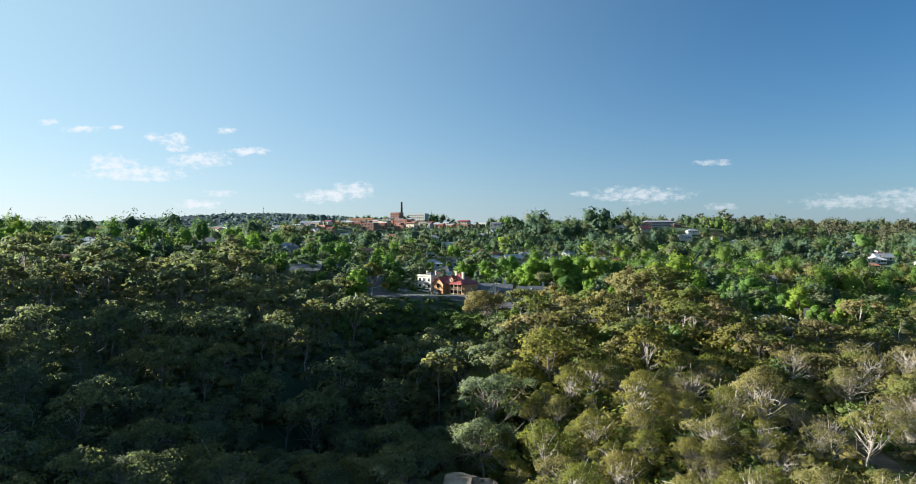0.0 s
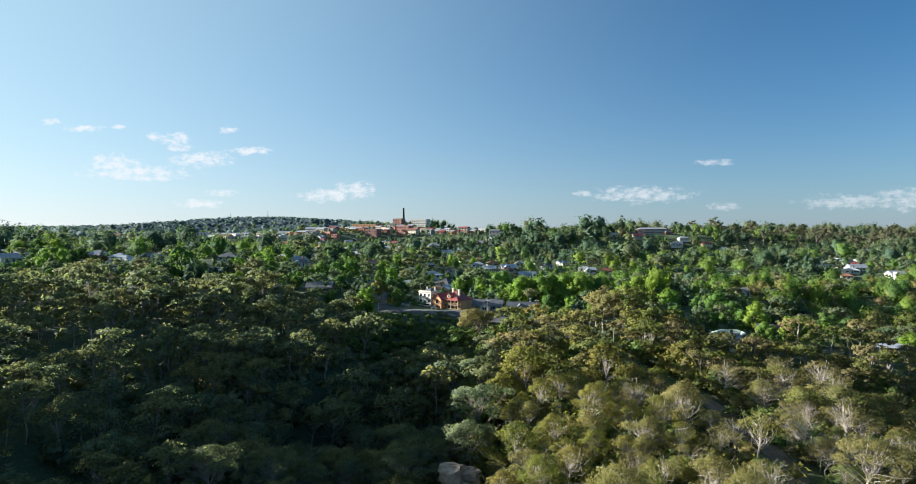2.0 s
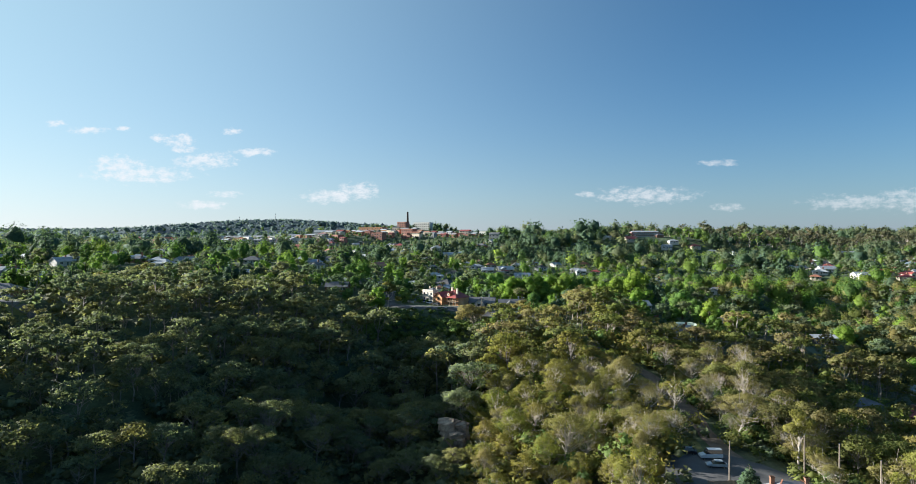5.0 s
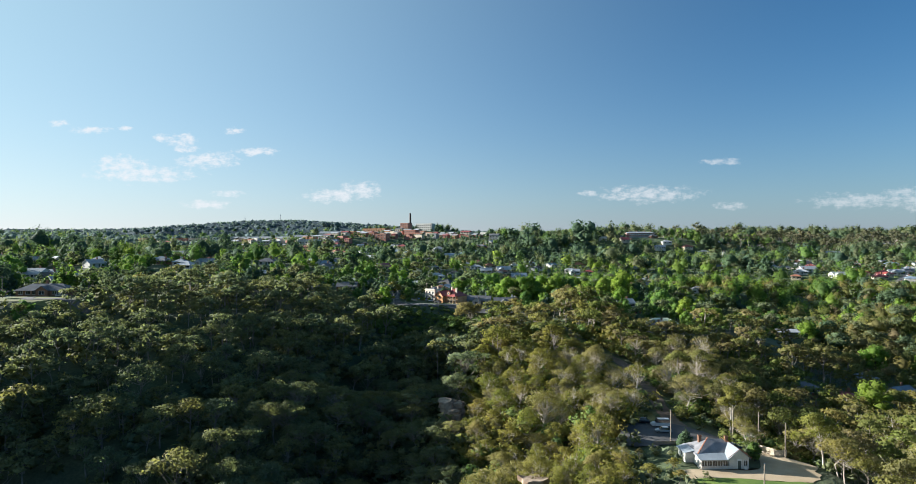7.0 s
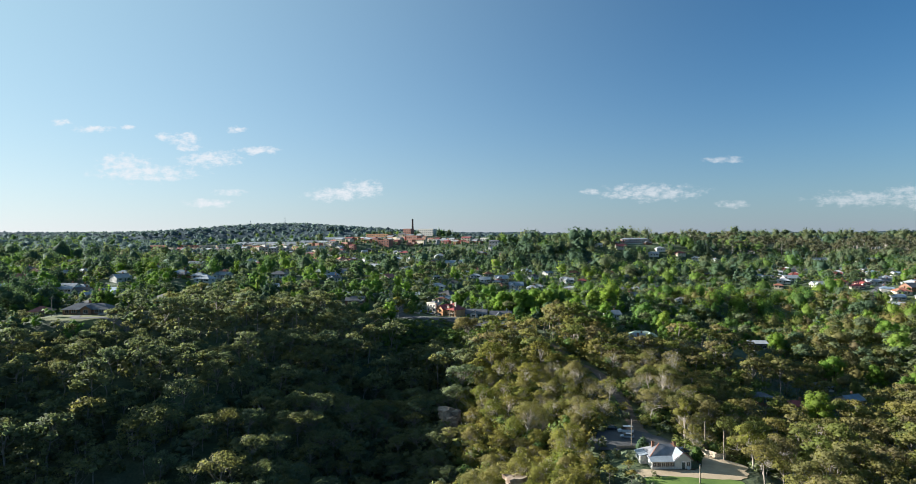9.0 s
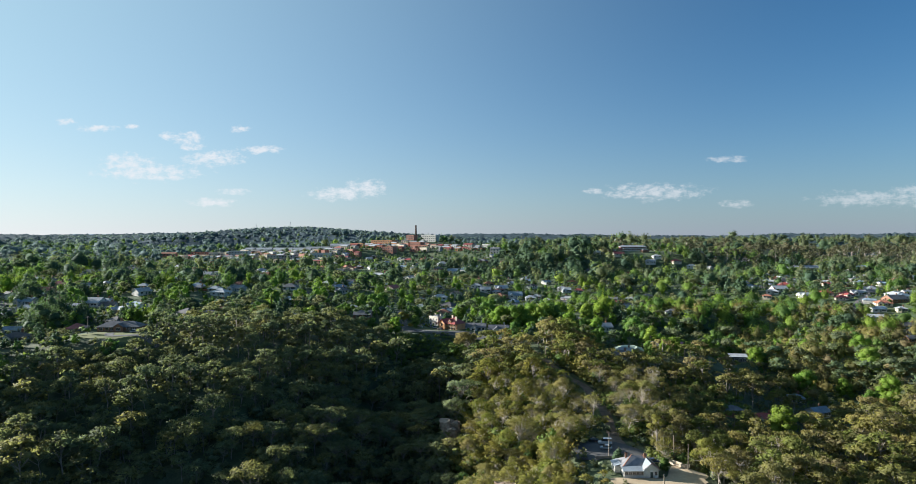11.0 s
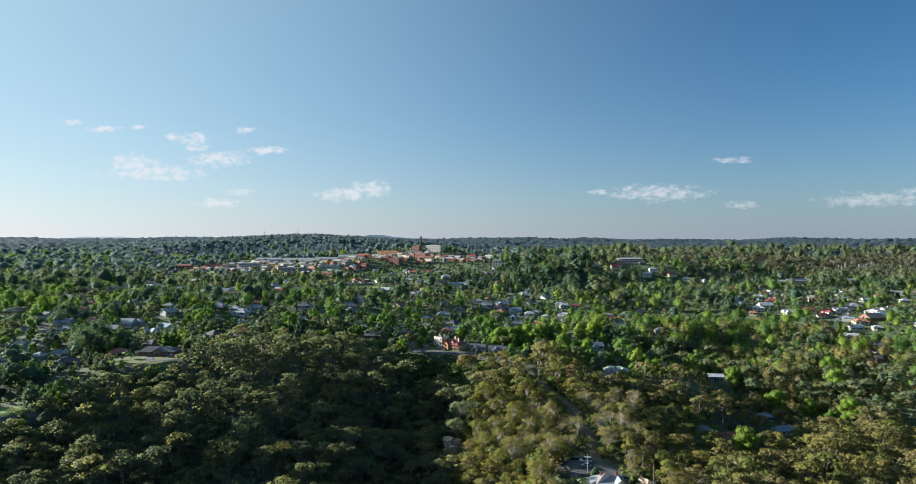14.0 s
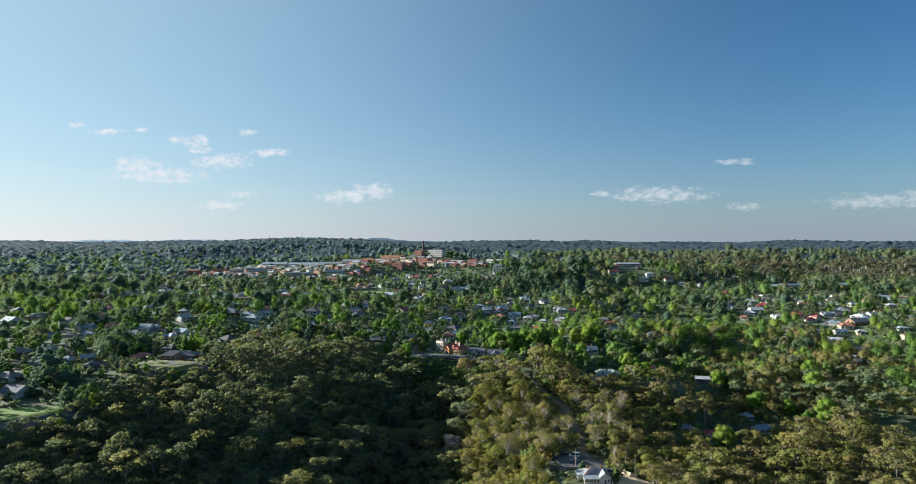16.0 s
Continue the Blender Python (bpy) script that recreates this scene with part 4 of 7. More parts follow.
MIDDLE_STREETS = [(-11, 657, 90, 18, 13, "B"), (-28, 704, 8, 18, 15, "W"), (-61, 776, -25, 14, 13, "R"), (18, 604, -12, 15, 12, "R"), (32, 520, 8, 11, 10, "T"),
                  (18, 490, 80, 12, 8, "W"), (27, 478, 90, 12, 10, "W"), (43, 485, 100, 9, 7, "R"), (39, 478, -12, 9, 6, "W"), (58, 473, 0, 16, 14, "B"),
                  (73, 462, 90, 12, 10, "W"), (80, 468, -12, 10, 9, "W"), (54, 389, -12, 13, 10, "G"), (111, 499, 80, 12, 8, "W"), (128, 493, 80, 10, 7, "R"),
                  (114, 493, 0, 11, 9, "W"), (88, 444, -25, 9, 6, "W")]
VALLEY_HOUSES = [(102, 314, -12, 13, 12, "G"), (110, 289, 100, 12, 11, "W"), (112, 263, 90, 9, 7, "N"), (98, 189, -25, 12, 9, "G"), (104, 201, -12, 9, 6, "W"),
                 (181, 351, -12, 13, 10, "G"), (200, 489, 100, 12, 10, "G"), (158, 434, -12, 10, 7, "R"), (346, 308, -25, 15, 12, "D"), (323, 279, 90, 11, 7, "N"),
                 (316, 262, 90, 10, 8, "N"), (321, 385, 0, 10, 8, "W"), (326, 375, 90, 9, 7, "T"), (341, 338, -25, 12, 10, "W"), (142, 230, -25, 11, 9, "R"), (189, 173, -12, 9, 7, "B"),
                 (187, 148, 20, 11, 8, "B"), (149, 124, -20, 10, 7, "R"), (132, 121, 8, 10, 7, "N")]
EAST_STREETS = [(366, 531, -25, 13, 12, "R"), (353, 512, 90, 11, 9, "R"), (332, 476, 0, 16, 12, "W"), (319, 463, -25, 13, 10, "W"), (308, 451, -25, 9, 7, "T"),
                (339, 440, 90, 13, 10, "W"), (419, 574, 90, 13, 11, "G"), (447, 599, 80, 15, 11, "W"), (413, 532, -12, 8, 7, "R"), (376, 435, 100, 13, 12, "R"),
                (364, 422, 90, 11, 9, "R"), (396, 448, -12, 14, 10, "W"), (429, 479, 90, 16, 14, "W"), (421, 430, 100, 18, 13, "W"), (394, 393, 8, 18, 15, "N"),
                (379, 382, 80, 9, 6, "R")]
EAST_GARDENS = [(365, 372, 80, 12, 9, "B"), (379, 363, -25, 9, 7, "C"), (415, 360, 0, 10, 7, "W"), (399, 574, 100, 12, 10, "G"), (398, 592, -12, 12, 8, "G"),
                (362, 602, -12, 14, 11, "C"), (336, 668, 0, 10, 9, "C"), (362, 735, 20, 12, 8, "W"), (337, 740, -12, 14, 9, "W"), (280, 750, -12, 16, 12, "W"),
                (293, 762, 0, 14, 11, "W"), (285, 726, 90, 8, 6, "W"), (238, 773, 8, 18, 14, "R"), (466, 420, 20, 13, 11, "G"), (498, 499, 90, 12, 8, "W"),
                (464, 468, 80, 10, 9, "R")]

for n_street, street in enumerate((WEST_STREETS, WEST_GARDENS, PARK_STREETS, MIDDLE_STREETS, VALLEY_HOUSES, EAST_STREETS, EAST_GARDENS)):
    for n_house, row in enumerate(street):
        turn = row[2] if row[2] < 60 else row[2] - 90
        house(row[0], row[1], turn, row[3] * 0.88, row[4] * 0.88, row[5], form=n_house + 2 * n_street)


# the orange two-storey guesthouse with a red roof
def guesthouse():
    ob = thing("guesthouse", -1.0, 241.5, -42, "orange two-storey guesthouse with red gabled roof and verandas", "house", 38.9)
    ob.matrix_basis = ob.matrix_basis @ Matrix.Scale(0.94, 4)
    mark(-2, 241, 12)
    mark(-6, 226, 9)
    wb = bmesh.new()
    box(wb, -7.0, -1.6, -6.0, 6, -2, 5.4)
    gable_end(wb, -7.0, -1.6, -6.0, 5.402, 2.4)
    box(wb, -1.598, 7.4, -2.6, 6, -2, 5.4)
    part("wall", wb, ORANGE_WALL, ob)
    rb = bmesh.new()
    gable(rb, -7.0, -1.6, -6.0, 3, 5.42, 2.5, 0.55, "y")
    hip(rb, -3.4, 7.4, -4.6, 6.2, 5.44, 4.1, 0.5)
    part("roof", rb, RED_ROOF, ob)
    db = bmesh.new()
    box(db, 0.6, 2.6, -4.3, -1.6, 5.9, 7.5)
    gable_end(db, 0.6, 2.6, -4.3, 7.5, 0.8)
    dormer = part("dormer", db, ORANGE_WALL, ob)
    rb = bmesh.new()
    gable(rb, 0.6, 2.6, -4.4, -0.6, 7.52, 0.85, 0.25, "y", 0.1)
    part("dormer_roof", rb, RED_ROOF, dormer)
    window(ob, 1.6, -4.3, 6.2, 0.9, 1.0)
    for cx, cy in ((5.2, -1.0), (-2.4, 3.2)):
        boxed("chimney", CREAM_WALL, ob, (cx - 0.5, cx + 0.5, cy - 0.4, cy + 0.4, 6.4, 9.6), (cx - 0.6, cx + 0.6, cy - 0.5, cy + 0.5, 9.6, 9.9))
    for z in (0.15, 2.75):
        boxed("veranda_floor", TIMBER, ob, (-1.58, 7.6, -4.6, -2.62, z - 0.15, z))
    boxed("veranda_beam", TAN_TRIM, ob, (-1.58, 7.6, -4.6, -4.45, 5.1, 5.35), (7.45, 7.6, -4.44, -2.62, 5.1, 5.35))
    for i in range(5):
        px = -1.4 + i * 2.2
        boxed("veranda_post", TAN_TRIM, ob, (px - 0.08, px + 0.08, -4.58, -4.42, 0.15, 2.6), (px - 0.08, px + 0.08, -4.58, -4.42, 2.75, 5.1))
    for z in (0.15, 2.75):
        bars = [(-1.4, 7.4, -4.54, -4.48, z + 0.9, z + 0.98)] + [(-1.3 + 0.3 * k - 0.02, -1.3 + 0.3 * k + 0.02, -4.53, -4.49, z + 0.05, z + 0.9) for k in range(29)]
        boxed("balustrade", TAN_TRIM, ob, *bars)
    for x, z in ((-4.3, 0.7), (-4.3, 3.2)):
        window(ob, x, -6.0, z, 1.4, 1.6, trim=TAN_TRIM)
    for x in (0.4, 2.9, 5.4):
        for z in (0.7, 3.3):
            window(ob, x, -2.6, z, 1.2, 1.6, trim=TAN_TRIM)
    for y in (-3.5, 0, 3.5):
        for z in (0.8, 3.3):
            window(ob, -7.0, y, z, 1.0, 1.5, "left", TAN_TRIM)
    boxed("door", DOOR_PAINT, ob, (1.25, 2.2, -2.68, -2.58, 0.15, 2.2))


def parapet_house():
    ob = thing("parapet_house", -12.0, 258, -40, "cream two-storey rendered house with a parapet front", "house", 40.0)
    ob.matrix_basis = ob.matrix_basis @ Matrix.Scale(0.84, 4)
    mark(-12.6, 256, 9)
    mark(-17, 244, 6)
    wb = bmesh.new()
    box(wb, -4.6, 4.6, -4, 6, -2, 6.6)
    part("wall", wb, PALE_RENDER, ob)
    boxed("cornice", PALE_RENDER, ob, (-4.9, 4.9, -4.3, -3.9, 6.602, 6.9))
    for b in ((-4.6, 4.6, -4.1, -3.85, 6.902, 7.5), (-4.6, -4.35, -3.848, 6, 6.602, 7.4), (4.35, 4.6, -3.848, 6, 6.602, 7.4)):
        boxed("parapet", PALE_RENDER, ob, b)
    boxed("string_course", PALE_RENDER, ob, (-4.75, 4.75, -4.15, -4.002, 3.2, 3.45))
    rb = bmesh.new()
    hip(rb, -4.2, 4.2, -3.6, 6, 6.61, 1.9, 0.05)
    part("roof", rb, GREY_ROOF, ob)
    for x in (-3.0, 3.0):
        boxed("chimney", CREAM_WALL, ob, (x - 0.4, x + 0.4, 1, 1.7, 6.6, 9.2))
    for x in (-3.0, 0.0, 3.0):
        window(ob, x, -4.0, 4.2, 1.3, 1.5)
    for x in (-3.0, 3.0):
        window(ob, x, -4.0, 0.9, 1.3, 1.7)
    for y in (-1.5, 1.5, 4.2):
        for z in (1.0, 4.2):
            window(ob, -4.6, y, z, 1.0, 1.5, "left")
            window(ob, 4.6, y, z, 1.0, 1.5, "right")
    bars = [(-1.2, 1.2, -5.0, -4.002, 3.1, 3.25), (-1.2, 1.2, -5.0, -4.92, 4.1, 4.18)] + [(-1.18 + 0.26 * k, -1.13 + 0.26 * k, -4.98, -4.94, 3.25, 4.1) for k in range(10)]
    boxed("balcony", WHITE_TRIM, ob, *bars)
    boxed("door", DOOR_PAINT, ob, (-0.5, 0.5, -4.06, -3.98, 0, 2.1))


def cottage():
    """The white cottage beside the car park: a slate-grey pyramid roof, a gabled front wing, and a lean-to veranda."""
    ob = thing("cottage", 66.5, 38.6, 2, "white weatherboard cottage with grey iron roof and glazed veranda", "house", 22.0)
    mark(66.5, 38.5, 12)
    for cx, cy, r in ((68, 27, 10), (72, 18, 9), (66, 13, 8), (63, 22, 8)):
        mark(cx, cy, r)
    wb = bmesh.new()
    box(wb, -5.6, 5.6, -2.2, 5.6, -1, 2.75)
    box(wb, 0.6, 5.2, -4.6, -2.202, -1, 2.75)
    gable_end(wb, 0.6, 5.2, -4.6, 2.752, 1.75)
    box(wb, -7.6, -5.602, 0.2, 4.6, -1, 2.3)
    part("wall", wb, WHITE_WALL, ob)
    rb = bmesh.new()
    hip(rb, -5.6, 5.6, -2.2, 5.6, 2.78, 2.55, 0.4)
    main_roof = part("roof", rb, surface("weathered_grey_iron", (0.17, 0.17, 0.18), (0.33, 0.32, 0.33), 0.5, 7, 0.6), ob, "weathered grey hipped iron roof")
    rb = bmesh.new()
    gable(rb, 0.6, 5.2, -4.6, 0.6, 2.8, 1.85, 0.35, "y", 0.12)
    part("wing_roof", rb, COTTAGE_ROOF, ob)
    rb = bmesh.new()
    slab(rb, [(-6.2, -4.9, 2.35), (0.5, -4.9, 2.35), (0.5, -2.0, 3.0), (-6.2, -2.0, 3.0)], 0.1)
    slab(rb, [(-8.0, -0.2, 2.4), (-5.5, -0.2, 2.95), (-5.5, 5.0, 2.95), (-8.0, 5.0, 2.4)], 0.1)
    part("veranda_roof", rb, COTTAGE_ROOF, ob, "pale blue-grey iron lean-to roof")
    for sx, sy, ex, ey in ((-6.0, -2.6, -1.7, 1.7), (6.0, -2.6, 1.7, 1.7)):
        rb = bmesh.new()
        a, b = Vector((sx, sy, 2.62)), Vector((ex, ey, 5.33))
        n = Vector((b.y - a.y, a.x - b.x, 0)).normalized() * 0.12
        solid(rb, [a - n, a + n, b + n, b - n], [v + Vector((0, 0, 0.14)) for v in (a - n, a + n, b + n, b - n)])
        part("hip_capping", rb, TERRACOTTA, main_roof)
    for s in (-1, 1):
        rb = bmesh.new()
        a, b = Vector((2.9 + s * 2.75, -5.02, 2.66)), Vector((2.9, -5.02, 4.72))
        solid(rb, [a, b, b + Vector((0, 0, 0.2)), a + Vector((0, 0, 0.2))], [v + Vector((0, 0.06, 0)) for v in (a, b, b + Vector((0, 0, 0.2)), a + Vector((0, 0, 0.2)))])
        part("bargeboard", rb, TERRACOTTA, ob, "reddish brown bargeboard")
    for cx, cy, top in ((2.6, 1.2, 5.9), (-3.2, 2.6, 5.7)):
        boxed("chimney", BRICK_WALL, ob, (cx - 0.35, cx + 0.35, cy - 0.3, cy + 0.3, 3.4, top), (cx - 0.42, cx + 0.42, cy - 0.37, cy + 0.37, top - 0.25, top))
    boxed("veranda_wall", WHITE_WALL, ob, (-5.8, 0.55, -4.6, -4.45, -0.8, 0.85), (-5.8, 0.55, -4.6, -4.45, 2.05, 2.3), (-5.8, -5.65, -4.44, -2.21, -0.8, 2.3))
    for i in range(5):
        x = -5.05 + i * 1.22
        window(ob, x, -4.46, 0.86, 1.05, 1.15)
    boxed("door", DOOR_PAINT, ob, (2.55, 3.4, -4.68, -4.58, 0, 2.05))
    boxed("door_frame", WHITE_TRIM, ob, (2.42, 2.55, -4.72, -4.57, 0, 2.45), (3.4, 3.53, -4.72, -4.57, 0, 2.45), (2.55, 3.4, -4.72, -4.57, 2.05, 2.45))
    window(ob, 4.4, -4.6, 0.9, 0.8, 1.2)
    window(ob, 5.6, 1.5, 0.9, 1.0, 1.4, "right")
    window(ob, 5.6, 4.0, 0.9, 1.0, 1.4, "right")
    window(ob, -7.6, 2.4, 0.9, 1.1, 1.2, "left")
    boxed("air_conditioner", WHITE_TRIM, ob, (4.0, 4.75, -5.0, -4.65, 0.05, 0.65), (4.1, 4.5, -5.03, -4.99, 0.12, 0.58))


def long_bungalow():
    ob = thing("bungalow", -171, 151, 4, "long low brick bungalow with a grey tiled roof", "house", 51.6)
    mark(-171, 151, 13)
    mark(-164, 136, 14)
    wb = bmesh.new()
    box(wb, -10.5, 10.5, -4, 4.5, -1.5, 2.8)
    box(wb, -1.6, 3.2, -5.4, -4.002, -1.5, 2.8)
    gable_end(wb, -1.6, 3.2, -5.4, 2.802, 1.5)
    part("wall", wb, BRICK_WALL, ob)
    rb = bmesh.new()
    hip(rb, -10.5, 10.5, -4, 4.5, 2.83, 2.6, 0.7)
    gable(rb, -1.6, 3.2, -5.4, 0, 2.85, 1.6, 0.4, "y")
    part("roof", rb, GREY_ROOF, ob)
    boxed("chimney", BRICK_WALL, ob, (-1.0, 0.0, 0.6, 1.3, 4, 6.4))
    for x in (-8.5, -5.5, -3.0, 5.2, 8.3):
        window(ob, x, -4.0, 0.9, 1.7, 1.3)
    window(ob, 0.8, -5.4, 0.8, 2.0, 1.5)
    boxed("door", DOOR_PAINT, ob, (6.4, 7.3, -4.06, -3.98, 0, 2.05))


def gabled_cottage(x, y, turn, z):
    ob = thing("gabled_cottage", x, y, turn, "white cottage with a dark roof and a white gabled porch", "house", z, "cottages by the bend")
    mark(x, y, 9)
    mark(x, y - 11, 7)
    wb = bmesh.new()
    box(wb, -6.5, 6.5, -3.5, 4, -2, 2.8)
    box(wb, -3.2, 1.2, -6.5, -3.502, -2, 2.6)
    gable_end(wb, -3.2, 1.2, -6.5, 2.602, 1.7)
    for xx in (-6.5, 6.3):
        gable_side(wb, -3.5, 4, xx, 2.802, 1.9)
    part("wall", wb, WHITE_WALL, ob)
    rb = bmesh.new()
    gable(rb, -6.5, 6.5, -3.5, 4, 2.84, 2.2, 0.5)
    gable(rb, -3.2, 1.2, -6.5, 0, 2.66, 1.8, 0.45, "y")
    part("roof", rb, GREY_ROOF, ob)
    boxed("chimney", WHITE_WALL, ob, (3.2, 4.0, 0.2, 0.9, 3.5, 6.6))
    window(ob, -1.0, -6.5, 0.9, 1.8, 1.3)
    for xx in (3.0, 5.2, -5.0):
        window(ob, xx, -3.5, 0.9, 1.2, 1.3)
    window(ob, -6.5, 0, 0.9, 1.2, 1.3, "left")
    boxed("door", DOOR_PAINT, ob, (1.5, 2.35, -3.57, -3.48, 0, 2.05))


def valley_houses():
    ob = thing("green_roofed_house", 107, 206, -8, "low house with a pale green iron roof", "house", 30.5)
    mark(107, 206, 11)
    mark(104, 193, 8)
    wb = bmesh.new()
    box(wb, -7.5, 7.5, -4.5, 4.5, -3, 2.8)
    part("wall", wb, CREAM_WALL, ob)
    rb = bmesh.new()
    hip(rb, -7.5, 7.5, -4.5, 4.5, 2.83, 2.3, 0.7)
    gable(rb, 2, 6.5, -6, 0, 2.85, 1.5, 0.4, "y")
    part("roof", rb, GREEN_ROOF, ob)
    for x in (-5, -1.5, 3):
        window(ob, x, -4.5, 0.9, 1.5, 1.2)
    ob = thing("tall_gabled_house", 123, 210, 60, "tall cream house with a steep white-edged gable", "house", 31)
    ob.matrix_basis = ob.matrix_basis @ Matrix.Scale(0.72, 4)
    mark(123, 210, 6)
    mark(120, 200, 6)
    wb = bmesh.new()
    box(wb, -3, 3, -4, 4, -3, 5)
    gable_end(wb, -3, 3, -4, 5.002, 3.2)
    part("wall", wb, CREAM_WALL, ob)
    rb = bmesh.new()
    gable(rb, -3, 3, -4, 4, 5.03, 3.3, 0.35, "y")
    part("roof", rb, DARK_ROOF, ob)
    for z in (0.8, 3.4):
        window(ob, 0, -4, z, 1.4, 1.2)
    ob = thing("flat_roofed_house", 177, 217, -14, "modern dark timber house with a pale sloping iron roof", "house", 23.5)
    ob.matrix_basis = ob.matrix_basis @ Matrix.Scale(0.8, 4)
    mark(177, 217, 9)
    mark(172, 206, 9)
    wb = bmesh.new()
    box(wb, -5.6, 5.6, -3.6, 3.6, -3, 3.6)
    part("wall", wb, DARK_ROOF, ob, "dark timber wall")
    rb = bmesh.new()
    slab(rb, [(-6.6, -4.6, 4.0), (6.6, -4.6, 4.3), (6.6, 4.6, 5.3), (-6.6, 4.6, 5.0)], 0.2)
    part("roof", rb, WHITE_ROOF, ob)
    for x in (-4, -1.4, 1.4, 4):
        window(ob, x, -3.6, 0.8, 2.0, 2.0)


def grand_hotel():
    """A long two-storey hotel with white verandas and red walls on the hill."""
    ob = thing("hotel", 277, 838, -2, "long two-storey hotel with white verandas over red walls", "hotel", 80.6)
    mark(277, 838, 26)
    mark(262, 820, 12)
    for cx, cy, r in ((290, 820, 10), (268, 808, 12), (285, 806, 12), (262, 792, 13), (280, 788, 13), (250, 815, 12), (298, 800, 12), (256, 775, 10), (272, 770, 10)):
        mark(cx, cy, r)
    boxed("wall", RED_BRICK, ob, (-21, 21, -4, 7, -3, 7))
    rb = bmesh.new()
    hip(rb, -21, 21, -4, 7, 7.05, 2.4, 0.6)
    part("roof", rb, WHITE_ROOF, ob)
    for z in (0.3, 3.6):
        boxed("veranda_floor", WHITE_TRIM, ob, (-21, 21, -6.4, -4.002, z - 0.3, z))
        boxed("balustrade", WHITE_TRIM, ob, (-21, 21, -6.38, -6.3, z + 0.25, z + 1.0))
    boxed("veranda_roof", WHITE_ROOF, ob, (-21.3, 21.3, -6.7, -4.002, 6.6, 6.85))
    for i in range(15):
        x = -20.9 + i * 2.985
        boxed("veranda_post", WHITE_TRIM, ob, (x - 0.12, x + 0.12, -6.4, -6.2, 0.3, 3.3), (x - 0.12, x + 0.12, -6.4, -6.2, 3.6, 6.6))
        if i < 14:
            for z in (1.0, 4.3):
                window(ob, x + 1.5, -4, z, 1.2, 1.8)
    for x in (-15, -4, 8, 17):
        boxed("chimney", RED_BRICK, ob, (x - 0.6, x + 0.6, 1, 2, 8, 11))


def block(x, y, turn, w, d, h, wall, roof, label, name="shop_building", storeys=2, pitched=False, group="buildings of the town centre"):
    """A town building: parapet or pitched roof, and rows of windows on its front and left side."""
    ob = thing(name, x, y, turn, label, "building", group=group)
    mark(x, y, max(w, d) * 0.55)
    a, b = w / 2, d / 2
    wb = bmesh.new()
    box(wb, -a, a, -b, b, -4, h)
    if not pitched:
        for bx in ((-a, a, -b, -b + 0.3), (-a, a, b - 0.3, b), (-a, -a + 0.3, -b + 0.302, b - 0.302), (a - 0.3, a, -b + 0.302, b - 0.302)):
            box(wb, *bx, h + 0.002, h + 0.8)
    part("wall", wb, wall, ob)
    rb = bmesh.new()
    if pitched:
        gable(rb, -a, a, -b, b, h + 0.05, d * 0.16, 0.4)
    else:
        box(rb, -a + 0.31, a - 0.31, -b + 0.31, b - 0.31, h + 0.01, h + 0.25)
    part("roof", rb, roof, ob)
    n = max(2, min(9, int(w / 4.2)))
    for s in range(storeys):
        z = 1.0 + s * h / storeys
        for i in range(n):
            window(ob, -a + (i + 0.5) * w / n, -b, z, min(1.8, w / n * 0.5), min(1.8, h / storeys * 0.5), whole=True)
        window(ob, -a, 0, z, 1.6, min(1.8, h / storeys * 0.5), "left", None, True)
    return ob


